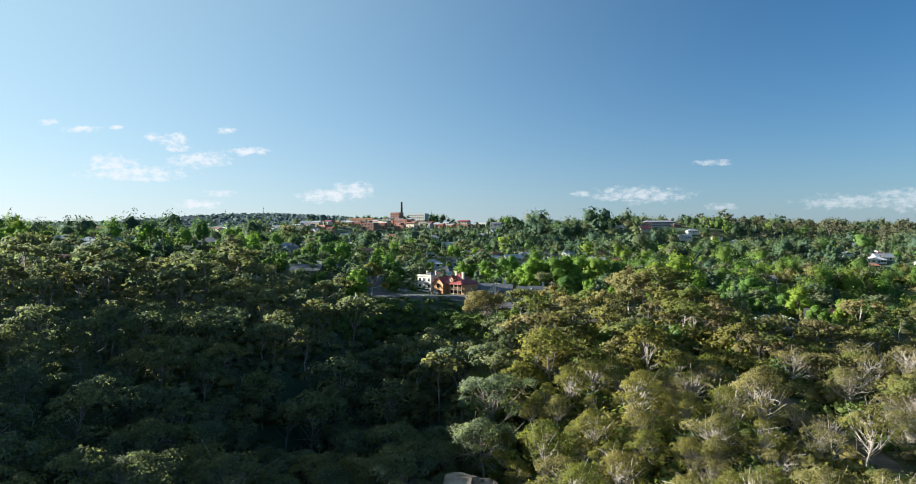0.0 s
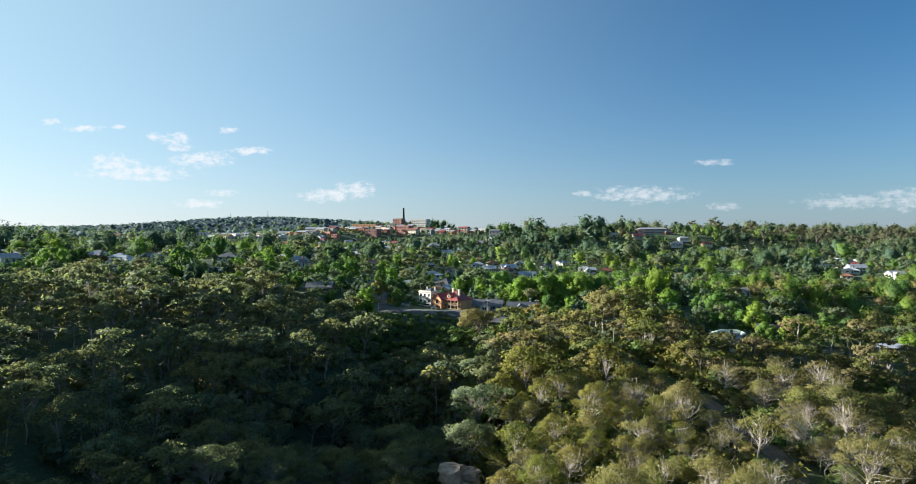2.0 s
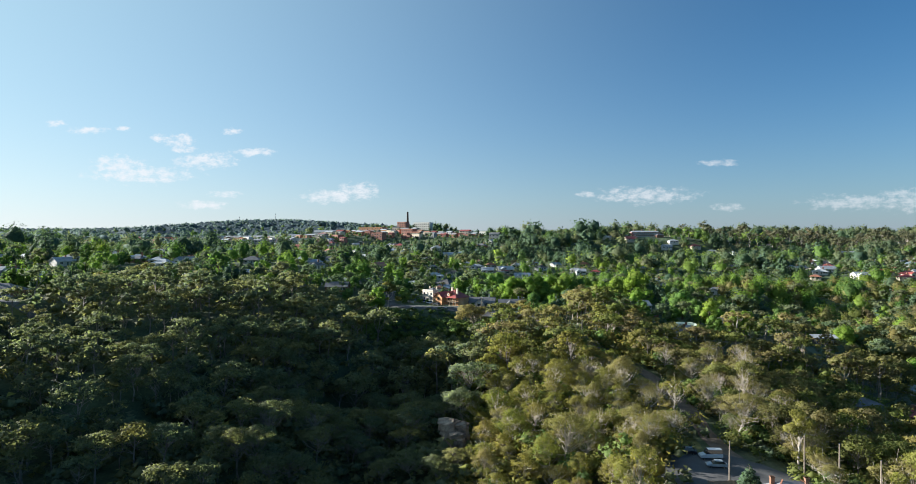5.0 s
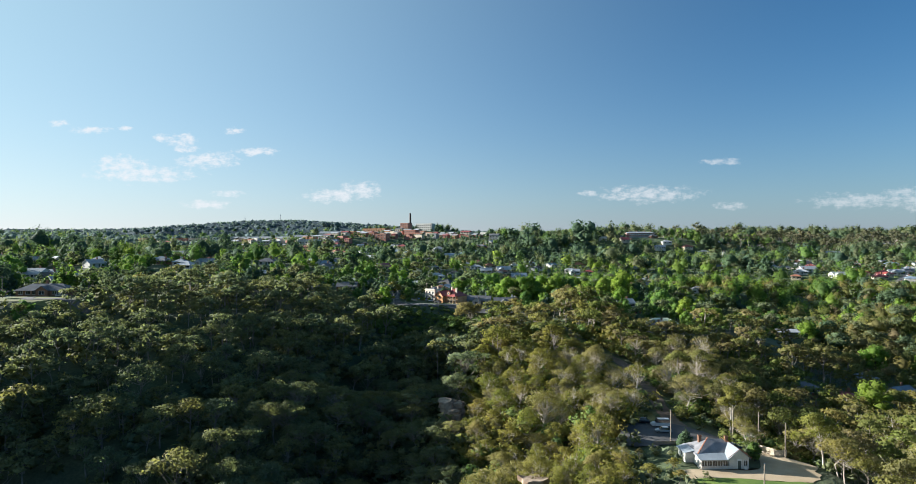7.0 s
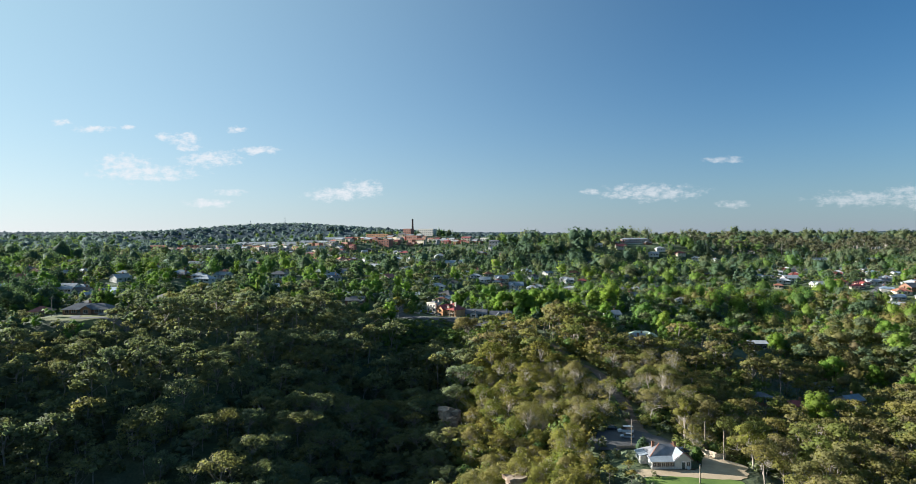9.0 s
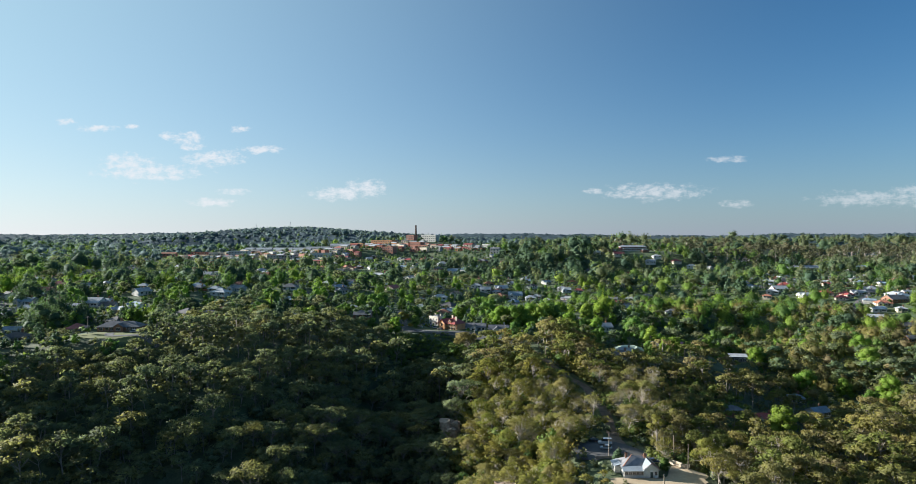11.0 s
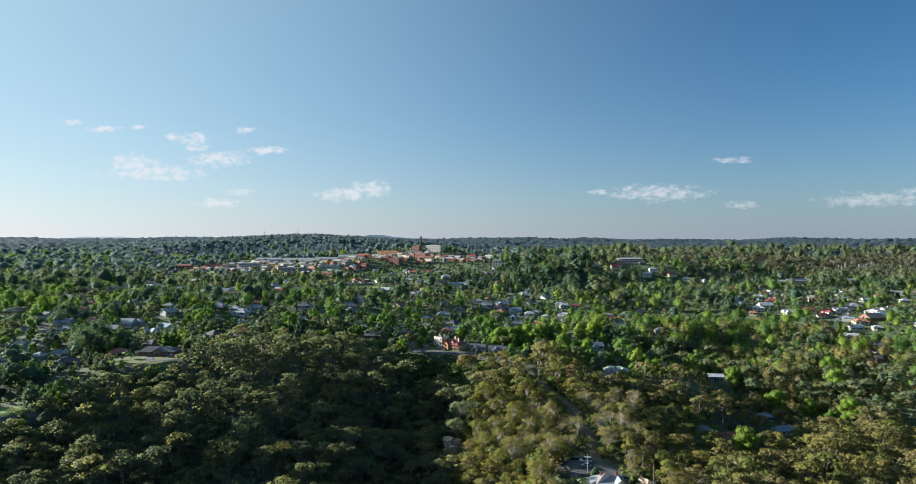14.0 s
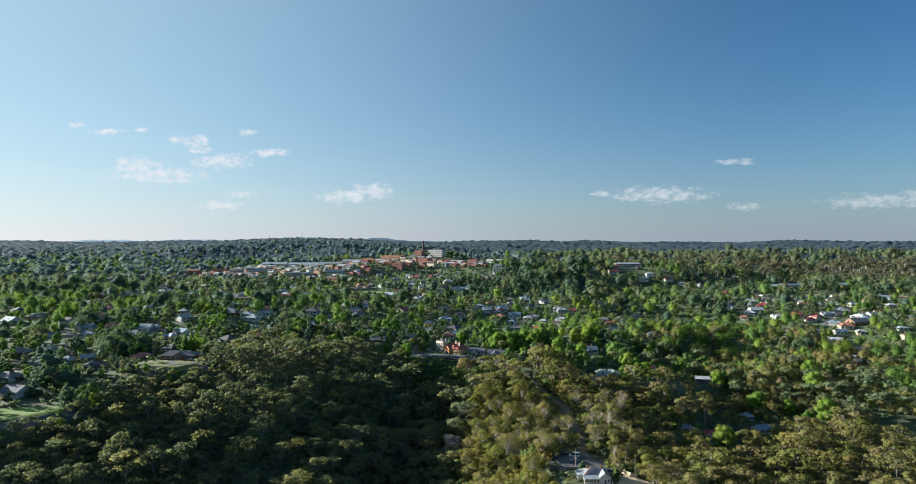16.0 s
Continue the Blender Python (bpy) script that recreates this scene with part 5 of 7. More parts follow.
def town_centre():
    ch = thing("chimney_stack", -94.5, 1018, 0, "tall dark brick chimney stack on the hilltop", "chimney")
    base = land1(-94.5, 1018)
    bm = bmesh.new()
    top = 127.1 - base
    for z0, z1, r0, r1 in ((-3, 6, 2.6, 2.5), (6, top - 2, 2.1, 1.5), (top - 2, top - 1.2, 1.75, 1.8), (top - 1.2, top, 1.55, 1.55)):
        ring = [(math.cos(k * math.pi / 6), math.sin(k * math.pi / 6)) for k in range(12)]
        solid(bm, [(r0 * c, r0 * s, z0) for c, s in ring], [(r1 * c, r1 * s, z1) for c, s in ring])
    part("shaft", bm, surface("sooty_brick", (0.05, 0.035, 0.03), (0.11, 0.07, 0.055), 0.3, 6), ch)
    mark(-94.5, 1010, 9)
    block(-68, 1046, -26, 34, 15, 13, WHITE_WALL, WHITE_ROOF, "white three-storey hotel with a parapet", "hotel_wing", 3)
    block(-100, 996, -27, 17, 13, 12, RED_BRICK, GREY_ROOF, "red brick three-storey building", storeys=3)
    block(-152, 985, -26, 48, 18, 8, ORANGE_BRICK, WHITE_ROOF, "long orange brick building with a pale flat roof", storeys=2)
    block(-196, 962, -26, 30, 16, 7, ORANGE_BRICK, WHITE_ROOF, "orange brick store with a pale flat roof", storeys=2)
    block(-125, 862, -24, 20, 13, 8, RED_BRICK, RED_ROOF, "red brick two-storey building", storeys=2)
    block(-84, 925, -28, 22, 13, 9, RED_BRICK, GREY_ROOF, "red brick building facing the slope", storeys=2)
    block(9, 908, -24, 16, 13, 9.5, CREAM_WALL, RED_ROOF, "cream three-storey building with a red roof", storeys=3, pitched=True)
    block(50, 968, -30, 30, 16, 9, WHITE_WALL, WHITE_ROOF, "white building with a wide flat roof", storeys=2)
    block(140, 1075, -30, 48, 14, 7, CREAM_WALL, WHITE_ROOF, "long cream flat-roofed building", storeys=2)
    block(52, 818, -20, 15, 12, 8.5, GREY_WALL, GREY_ROOF, "grey stone villa with a steep roof", storeys=2, pitched=True)
    for i, (x, y, w) in enumerate(((-262, 962, 60), (-330, 985, 62), (-395, 1000, 50), (-300, 935, 44), (-222, 925, 34))):
        block(x, y, 5, w, 20, 6, (WHITE_WALL, GREY_WALL)[i % 2], WHITE_ROOF, "long white store with a pale iron roof", "warehouse", 1, True)
    block(-350, 782, 6, 30, 14, 10, WHITE_WALL, WHITE_ROOF, "white three-storey building with many windows", storeys=3)
    block(-380, 770, 6, 22, 14, 9, CREAM_WALL, WHITE_ROOF, "cream two-storey building with a flat roof", storeys=2)
    block(-418, 795, 6, 24, 13, 9, RED_BRICK, GREY_ROOF, "red brick apartments with a flat roof", storeys=3)
    block(-455, 770, 6, 22, 12, 8, RED_BRICK, TERRACOTTA, "red brick apartments with a tiled roof", storeys=2, pitched=True)
    block(-303, 655, 6, 16, 12, 8, ORANGE_BRICK, TERRACOTTA, "orange brick house of flats", storeys=2)
    block(-330, 650, 6, 16, 12, 7, ORANGE_BRICK, GREY_ROOF, "orange brick house of flats", storeys=2)
    block(-275, 752, 5, 38, 16, 7, GREY_WALL, WHITE_ROOF, "grey building with a broad pale roof", storeys=2)
    block(-225, 800, 5, 30, 14, 6, WHITE_WALL, WHITE_ROOF, "white shops in a low row", storeys=1)
    block(-215, 470, 5, 30, 13, 4, ORANGE_BRICK, TERRACOTTA, "low building with an orange tiled roof", storeys=1, pitched=True)
    block(-250, 440, 5, 28, 13, 4, ORANGE_BRICK, GREY_ROOF, "low brown building with a flat roof", storeys=1)
    block(512, 745, 0, 46, 18, 6, GREY_WALL, WHITE_ROOF, "white industrial shed with a pale roof", "warehouse", 1, True)
    block(470, 735, 0, 30, 16, 5, WHITE_WALL, WHITE_ROOF, "white industrial shed with a pale roof", "warehouse", 1, True)
    block(600, 772, -6, 34, 16, 7, WHITE_WALL, BLUE_ROOF, "white and blue industrial shed", "warehouse", 1, True)
    block(650, 765, -6, 24, 14, 6, WHITE_WALL, BLUE_ROOF, "white and blue industrial shed", "warehouse", 1, True)
    block(745, 730, -6, 40, 16, 6, GREY_WALL, WHITE_ROOF, "grey industrial shed with a pale roof", "warehouse", 1, True)
    rng = random.Random(4)
    kinds = [(WHITE_WALL, GREY_ROOF, "white shop with a grey roof"), (CREAM_WALL, WHITE_ROOF, "cream shop with a wide pale roof"), (RED_BRICK, WHITE_ROOF, "red brick shop with a pale iron roof"), (CREAM_WALL, GREY_ROOF, "cream shop with a grey roof"), (RED_BRICK, RED_ROOF, "red brick shop with a red roof"),
             (ORANGE_BRICK, WHITE_ROOF, "orange brick shop with a pale roof"), (GREY_WALL, WHITE_ROOF, "grey shop with a pale roof"), (CREAM_WALL, TERRACOTTA, "cream shop with a tiled roof")]
    put = []
    for _ in range(2600):
        x = rng.uniform(-430, 30)
        y = 872 + rng.uniform(0, 105) - (x + 150) * 0.02
        if x < -170:
            y -= rng.uniform(20, 165)
        if len(put) > 175 or any(math.hypot(x - a, y - b) < 15.5 for a, b in put) or any(math.hypot(x - a, y - b) < r + 6 for a, b, r in CLEAR if b > 600 and r != 6.0 and r != 7.0):
            continue
        put.append((x, y))
        wall, roof, label = kinds[rng.randrange(8)]
        block(x, y, rng.choice((-24, -30, -36)), rng.uniform(7, 17), rng.uniform(7, 11), rng.uniform(3.2, 6.6), wall, roof, label, storeys=rng.choice((1, 1, 2)), pitched=rng.random() < 0.65)


def fill_gardens():
    """More houses, half hidden among the gardens."""
    rng = random.Random(9)
    zones = [(-440, -140, 190, 620, 62), (300, 540, 330, 640, 44), (-130, 190, 330, 700, 52), (-620, -380, 300, 760, 26), (150, 460, 600, 880, 30), (-260, 60, 620, 820, 40)]
    for x0, x1, y0, y1, n in zones:
        put = 0
        for _ in range(n * 40):
            x, y = rng.uniform(x0, x1), rng.uniform(y0, y1)
            if put >= n:
                break
            if any(math.hypot(x - a, y - b) < r + 7 for a, b, r in CLEAR if r > 5.2 and r != 6.0 and r != 7.0):
                continue
            put += 1
            w = rng.uniform(9, 14)
            house(x, y, rng.choice((0, 12, -20, 30, -35, 60)), w, w * rng.uniform(0.65, 0.9), rng.choice("WWGRBTDNCWB"), rng.randrange(12), 2.8, True)


fill_gardens()
guesthouse()
parapet_house()
cottage()
long_bungalow()
gabled_cottage(15, 243, -8, 38.4)
gabled_cottage(30, 240, -4, 37.6)
valley_houses()
grand_hotel()
town_centre()


# ---- roads, yards and lawns laid on the ground ----
def ground_z(x, y):
    """Height of the ground sheet itself, between its grid lines."""
    x, y = np.atleast_1d(np.asarray(x, float)), np.atleast_1d(np.asarray(y, float))
    i, j = np.clip(np.searchsorted(xs, x) - 1, 0, len(xs) - 2), np.clip(np.searchsorted(ys, y) - 1, 0, len(ys) - 2)
    fx, fy = (x - xs[i]) / (xs[i + 1] - xs[i]), (y - ys[j]) / (ys[j + 1] - ys[j])
    z00, z10, z01, z11 = (land(xs[a], ys[b]) for a, b in ((i, j), (i + 1, j), (i, j + 1), (i + 1, j + 1)))
    return np.maximum((z00 * (1 - fx) + z10 * fx) * (1 - fy) + (z01 * (1 - fx) + z11 * fx) * fy, np.where(fx > fy, z00 + fx * (z10 - z00) + fy * (z11 - z10), z00 + fy * (z01 - z00) + fx * (z11 - z01)))


ASPHALT = surface("worn_asphalt", (0.08, 0.08, 0.082), (0.15, 0.145, 0.14), 0.12, 2.5, 0.9, bump=0.3)
# darker, stronger mottling stands for dappled tree shade on the track
DIRT = surface("gravel_track", (0.11, 0.085, 0.065), (0.27, 0.2, 0.15), 0.3, 1.6, 0.95, bump=0.5)
GRAVEL = surface("tan_gravel", (0.42, 0.32, 0.2), (0.56, 0.44, 0.29), 0.2, 6, 0.95, bump=0.4)
GRASS = surface("mown_grass", (0.10, 0.17, 0.025), (0.2, 0.28, 0.05), 0.1, 4, 0.95, bump=0.5)
DRY_GRASS = surface("rough_grass", (0.10, 0.12, 0.03), (0.2, 0.2, 0.07), 0.1, 3, 0.95, bump=0.5)
SAND = surface("bare_sandy_earth", (0.36, 0.24, 0.14), (0.5, 0.36, 0.22), 0.03, 0.5, 0.95, bump=0.4)
PAINT = surface("road_paint", (0.6, 0.6, 0.58), (0.75, 0.75, 0.73), 0.5, 4, 0.7)


def smooth_line(points, step=2.0):
    """Points along a soft curve through the given ones."""
    p = [Vector((*q, 0)) for q in points]
    p = [p[0] * 2 - p[1]] + p + [p[-1] * 2 - p[-2]]
    out = []
    for i in range(1, len(p) - 2):
        n = max(2, int((p[i + 1] - p[i]).length / step))
        for k in range(n):
            t = k / n
            out.append(0.5 * (2 * p[i] + (p[i + 1] - p[i - 1]) * t + (2 * p[i - 1] - 5 * p[i] + 4 * p[i + 1] - p[i + 2]) * t * t + (3 * p[i] - p[i - 1] - 3 * p[i + 1] + p[i + 2]) * t ** 3))
    return out + [p[-2]]


def strip(name, points, wide, mat, label, lift=0.14, category="road", ragged=0.0, parent=None, kind="structure"):
    line = smooth_line(points)
    rng = np.random.default_rng(len(line))
    co, n = [], 7
    for i, p in enumerate(line):
        d = (line[min(i + 1, len(line) - 1)] - line[max(i - 1, 0)]).normalized()
        a = Vector((-d.y, d.x, 0))
        w = wide * (1 + ragged * rng.normal())
        for k in range(n):
            q = p + a * w * (k / (n - 1) - 0.5)
            co.append((q.x, q.y, 0))
    co = np.array(co)
    co[:, 2] = ground_z(co[:, 0], co[:, 1]) + lift
    i = (np.arange(len(line) - 1)[:, None] * n + np.arange(n - 1)).ravel()
    me = soup(name, co, np.column_stack([i, i + n, i + n + 1, i + 1]))
    me.materials.append(mat)
    ob = new(name, me)
    bm = bmesh.new()
    bm.from_mesh(me)
    bmesh.ops.recalc_face_normals(bm, faces=bm.faces)
    bm.to_mesh(me)
    bm.free()
    if parent:
        ob.parent = parent
        return ob
    return tagged(ob, label, category, kind=kind)


def patch(name, outline, mat, label, lift=0.1, rings=9, category="yard"):
    """A flat piece of ground cover with a soft outline."""
    line = smooth_line(list(outline) + [outline[0]], 1.5)[:-1]
    c = sum(line, Vector()) / len(line)
    rng = np.random.default_rng(len(line))
    co = [(c.x, c.y)]
    for r in range(1, rings + 1):
        for p in line:
            w = r / rings * (1 + (0.03 * rng.normal() if r == rings else 0))
            co.append((c.x + (p.x - c.x) * w, c.y + (p.y - c.y) * w))
    co = np.array(co)
    co = np.column_stack([co, ground_z(co[:, 0], co[:, 1]) + lift])
    n, f = len(line), []
    for k in range(n):
        j = (k + 1) % n
        f.append((0, 1 + k, 1 + j))
        for r in range(rings - 1):
            a = 1 + r * n
            f += [(a + k, a + n + k, a + n + j), (a + k, a + n + j, a + j)]
    me = soup(name, co, np.array(f))
    me.materials.append(mat)
    return tagged(new(name, me), label, category, kind="structure")


strip("bush_track", TRACK[:9], 4.4, DIRT, "worn gravel track through the forest, dappled shade mottled into its colour", ragged=0.07)
road = strip("road", TRACK[8:], 8.5, ASPHALT, "grey asphalt road round the bend", 0.16)
for k in range(9):
    ax, ay = -30 + k * 3.2, 236.5 - k * 1.15
    strip("lane_mark", [(ax, ay), (ax + 1.6, ay - 0.6)], 0.3, PAINT, "", 0.2, parent=road)
patch("parking_area", [(46, 55), (50, 66), (60, 70), (70, 66), (77, 57), (73, 51), (62, 50.5), (52, 50)], ASPHALT, "worn asphalt parking area at the forest edge", 0.18)
patch("gravel_yard", [(57, 28), (57, 33.6), (66, 33.8), (74, 34.2), (78, 42), (83, 49), (89, 44), (87, 33), (82, 26.5), (70, 28)], GRAVEL, "tan gravel yard in front of the cottage", 0.12)
patch("cottage_lawn", [(57, 12), (57, 27.5), (66, 28.5), (74, 27), (82, 25.5), (80, 14), (70, 9)], GRASS, "green mown lawn in front of the cottage", 0.15)
strip("verge", [(60, 70), (62.5, 90), (65.5, 108), (63.5, 124), (58, 142)], 5.0, DRY_GRASS, "rough grass verge beside the gravel track", 0.1, "grass", 0.08)
patch("bungalow_lawn", [(-186, 138), (-178, 145), (-160, 146), (-148, 141), (-146, 134), (-158, 127), (-176, 128)], DRY_GRASS, "mown lawn in front of the bungalow", 0.12, category="lawn")
strip("driveway", [(-140, 137), (-155, 136), (-166, 133), (-172, 142)], 4, ASPHALT, "curved asphalt driveway", 0.22)
patch("roadside_lawn", [(-222, 52), (-222, 66), (-206, 72), (-192, 72), (-188, 66), (-196, 58), (-206, 51)], GRASS, "grassy lawn with low shrubs", 0.14, category="lawn")
strip("lower_street", [(-235, 30), (-215, 42), (-203, 49), (-192, 58), (-180, 72)], 5, ASPHALT, "narrow asphalt street along the slope", 0.24)
patch("playing_field", [(-166, 580), (-158, 612), (-130, 622), (-108, 608), (-104, 588), (-120, 574), (-148, 570)], GRASS, "bright green mown playing field", 0.4, category="field")
patch("sandy_lot", [(470, 628), (476, 655), (510, 668), (545, 655), (540, 632), (505, 622)], SAND, "bare sandy building lot", 0.5)
patch("earth_bank", [(540, 590), (545, 612), (575, 618), (600, 608), (595, 592), (565, 585)], SAND, "bare orange earth bank", 0.5)
strip("station_street", [(-300, 560), (-267, 517), (-214, 459), (-159, 382), (-123, 334), (-100, 300)], 8, ASPHALT, "asphalt street between the gardens", 0.3)
strip("east_street", [(330, 350), (350, 383), (387, 423), (422, 466), (450, 520)], 7, ASPHALT, "asphalt street between the houses", 0.3)
strip("middle_street", [(30, 490), (51, 467), (67, 450), (90, 415), (110, 380)], 7, ASPHALT, "asphalt street with parked cars", 0.3)
strip("west_street", [(-330, 270), (-305, 245), (-279, 203), (-262, 165), (-250, 120)], 6, ASPHALT, "asphalt street between the gardens", 0.3)
for line in ([(-300, 560), (-267, 517), (-214, 459), (-159, 382), (-123, 334)], [(350, 383), (387, 423), (422, 466)], [(51, 467), (67, 450), (90, 415)], [(-305, 245), (-279, 203), (-262, 165)],
             [(-215, 42), (-203, 49), (-192, 58)]):
    for p in smooth_line(line, 8):
        mark(p.x, p.y, 6.5)
for cx, cy, r in ((-136, 596, 32), (508, 645, 38), (570, 602, 30), (-206, 62, 13), (-164, 136, 16)):
    mark(cx, cy, r)


# ---- cars, poles, rocks, fences ----
CHROME = surface("car_trim", (0.3, 0.3, 0.3), (0.45, 0.45, 0.45), 3, 20, 0.3, 0.9, 0.0)
RUBBER = surface("tyre_rubber", (0.02, 0.02, 0.02), (0.035, 0.035, 0.035), 3, 20, 0.9)
LAMP_GLASS = surface("headlight_glass", (0.6, 0.6, 0.58), (0.75, 0.75, 0.72), 3, 20, 0.15, 0.0, 0.0)
TAIL_RED = surface("tail_light_red", (0.3, 0.02, 0.02), (0.4, 0.03, 0.03), 3, 20, 0.2, 0.0, 0.0)
PAINTS = {}


def profile(bm, outline, half, inset=0.0):
    """A body from its side outline (x, z), rounded a little towards the top."""
    top = max(z for _, z in outline)
    lo = min(z for _, z in outline)
    def ring(s):
        return [(x, s * (half - inset * (z - lo) / (top - lo)), z) for x, z in outline]
    solid(bm, ring(-1), ring(1))


def car(x, y, turn, colour, label, van=False, z=None):
    if colour not in PAINTS:
        PAINTS[colour] = surface("car_paint", tuple(c * 0.85 for c in colour), colour, 1, 30, 0.25, 0.0, 0.0, 0.6)
    ob = thing("van" if van else "car", x, y, turn, label, "van" if van else "car", (float(ground_z(x, y)[0]) + 0.19) if z is None else z, "parked cars")
    n, h, w = (2.5, 2.15, 0.93) if van else (2.15, 1.42, 0.86)
    bm = bmesh.new()
    if van:
        profile(bm, [(-n, 0.35), (n, 0.35), (n, 0.95), (n - 0.75, 1.15), (n - 1.2, 1.25), (-n, 1.25)], w)
        cab = [(n - 1.15, 1.252), (n - 1.75, h), (-n + 0.12, h), (-n, 1.252)]
    else:
        profile(bm, [(-n, 0.3), (n, 0.3), (n, 0.68), (n - 0.9, 0.9), (-n + 0.5, 0.92), (-n, 0.85)], w)
        cab = [(n - 1.1, 0.905), (n - 1.75, h), (-n + 0.95, h), (-n + 0.35, 0.915)]
    bmesh.ops.bevel(bm, geom=bm.edges[:], offset=0.06, segments=1, affect="EDGES")
    part("body", bm, PAINTS[colour], ob)
    bm = bmesh.new()
    profile(bm, cab, w - 0.05, 0.12)
    part("cabin", bm, GLASS, ob, "dark window glass")
    bm = bmesh.new()
    box(bm, cab[2][0] + 0.02, cab[1][0] - 0.02, -w + 0.16, w - 0.16, h + 0.002, h + 0.06)
    part("roof", bm, PAINTS[colour], ob)
    for sx in (-1, 1):
        for sy in (-1, 1):
            wx, wy = sx * (n - 0.8), sy * (w - 0.08)
            bm = bmesh.new()
            ring = [(math.cos(k * math.pi / 6), math.sin(k * math.pi / 6)) for k in range(12)]
            solid(bm, [(0.33 * c, -0.11, 0.33 * s) for c, s in ring], [(0.33 * c, 0.11, 0.33 * s) for c, s in ring])
            wheel = part("wheel", bm, RUBBER, ob, "", pose(wx, wy, 0.14))
            bm = bmesh.new()
            solid(bm, [(0.2 * c, -0.125, 0.2 * s) for c, s in ring], [(0.2 * c, 0.125, 0.2 * s) for c, s in ring])
            part("rim", bm, CHROME, wheel)
    for sy in (-1, 1):
        boxed("headlight", LAMP_GLASS, ob, (n - 0.08, n + 0.03, sy * (w - 0.2) - 0.16, sy * (w - 0.2) + 0.16, 0.58, 0.72))
        boxed("tail_light", TAIL_RED, ob, (-n - 0.03, -n + 0.06, sy * (w - 0.15) - 0.1, sy * (w - 0.15) + 0.1, 0.6, 0.8))
    return ob


car(61.6, 65.5, 178, (0.75, 0.76, 0.76), "white van parked at the forest edge", True)
car(60.8, 60.2, 172, (0.35, 0.4, 0.44), "silver-blue hatchback parked beside a van")
car(57.5, 69, 165, (0.03, 0.035, 0.05), "dark car parked beside a van")
car(74, 47.5, 10, (0.04, 0.07, 0.14), "dark blue car behind the cottage")
for cx, cy, ct, cc, cl in ((-19.5, 257, 118, (0.05, 0.14, 0.4), "blue car parked along the road bend"), (-16.2, 250.5, 120, (0.75, 0.75, 0.75), "white car parked along the road bend"),
                           (-12.8, 244.5, 122, (0.72, 0.73, 0.74), "white car parked along the road bend"), (-8.6, 236.5, 140, (0.06, 0.065, 0.07), "dark grey car parked before the guesthouse"),
                           (-29, 262, 110, (0.3, 0.32, 0.35), "grey car parked across the road"), (-101, 250, 10, (0.75, 0.76, 0.78), "white car parked under trees"),
                           (-160, 143.5, 20, (0.35, 0.36, 0.38), "silver car in the bungalow driveway"), (60, 458, -55, (0.75, 0.75, 0.75), "white car parked on the street"),
                           (70, 447, -58, (0.72, 0.72, 0.72), "white car parked on the street"), (78, 434, -58, (0.6, 0.6, 0.62), "silver car parked on the street"),
                           (-272, 190, 60, (0.4, 0.45, 0.5), "silver car parked on the street"), (395, 432, 48, (0.75, 0.75, 0.75), "white car parked on the street"), (370, 405, 48, (0.2, 0.22, 0.25), "grey car parked on the street")):
    car(cx, cy, ct, cc, cl)


def pole(x, y, high, turn=0, arm=True, lamp=False):
    """A timber power pole with a crossarm and insulators."""
    ob = thing("power_pole", x, y, turn, "grey timber power pole" + (" with a crossarm and insulators" if arm else " standing bare at the yard"), "pole", None, "power poles")
    co, q = tube([(0, 0, -1), (0, 0, high * 0.5), (0.03, 0, high)], [0.19, 0.16, 0.12], 8)
    me = soup("shaft", co, q, smooth=True)
    me.materials.append(TIMBER)
    shaft = new("shaft", me)
    shaft.parent = ob
    boxed("cap", CHROME, ob, (-0.12, 0.18, -0.13, 0.13, high, high + 0.05))
    if arm:
        beam = boxed("crossarm", TIMBER, ob, (-1.2, 1.2, -0.2, -0.1, high - 0.7, high - 0.56))
        for k in (-1.1, -0.5, 0.5, 1.1):
            boxed("insulator", WHITE_TRIM, beam, (k - 0.05, k + 0.05, -0.2, -0.1, high - 0.555, high - 0.38))
    if lamp:
        boxed("lamp_arm", CHROME, ob, (0, 1.6, -0.05, 0.05, high - 1.6, high - 1.5), (1.5, 2.1, -0.14, 0.14, high - 1.68, high - 1.52))
    return (x, y, land1(x, y) + high - 0.45)


POLES = [pole(84, 41.5, 8.5, 20, False), pole(82.6, 52, 10, 30, False), pole(78.2, 57, 10, 30, False), pole(70.5, 24.2, 5, 10, False), pole(60, 52, 8.5, 30, False), pole(51.7, 165, 10, 70), pole(33, 214, 10, 40, True, True),
         pole(-16.5, 262, 10, 60), pole(-182, 140, 9, 20), pole(-262, 180, 9.5, 30), pole(-285, 228, 9.5, 30), pole(-245, 135, 9.5, 30), pole(78, 430, 9.5, 30), pole(460, 430, 10, 0), pole(430, 455, 10, 40), pole(14, 224, 9, 40, True, True)]


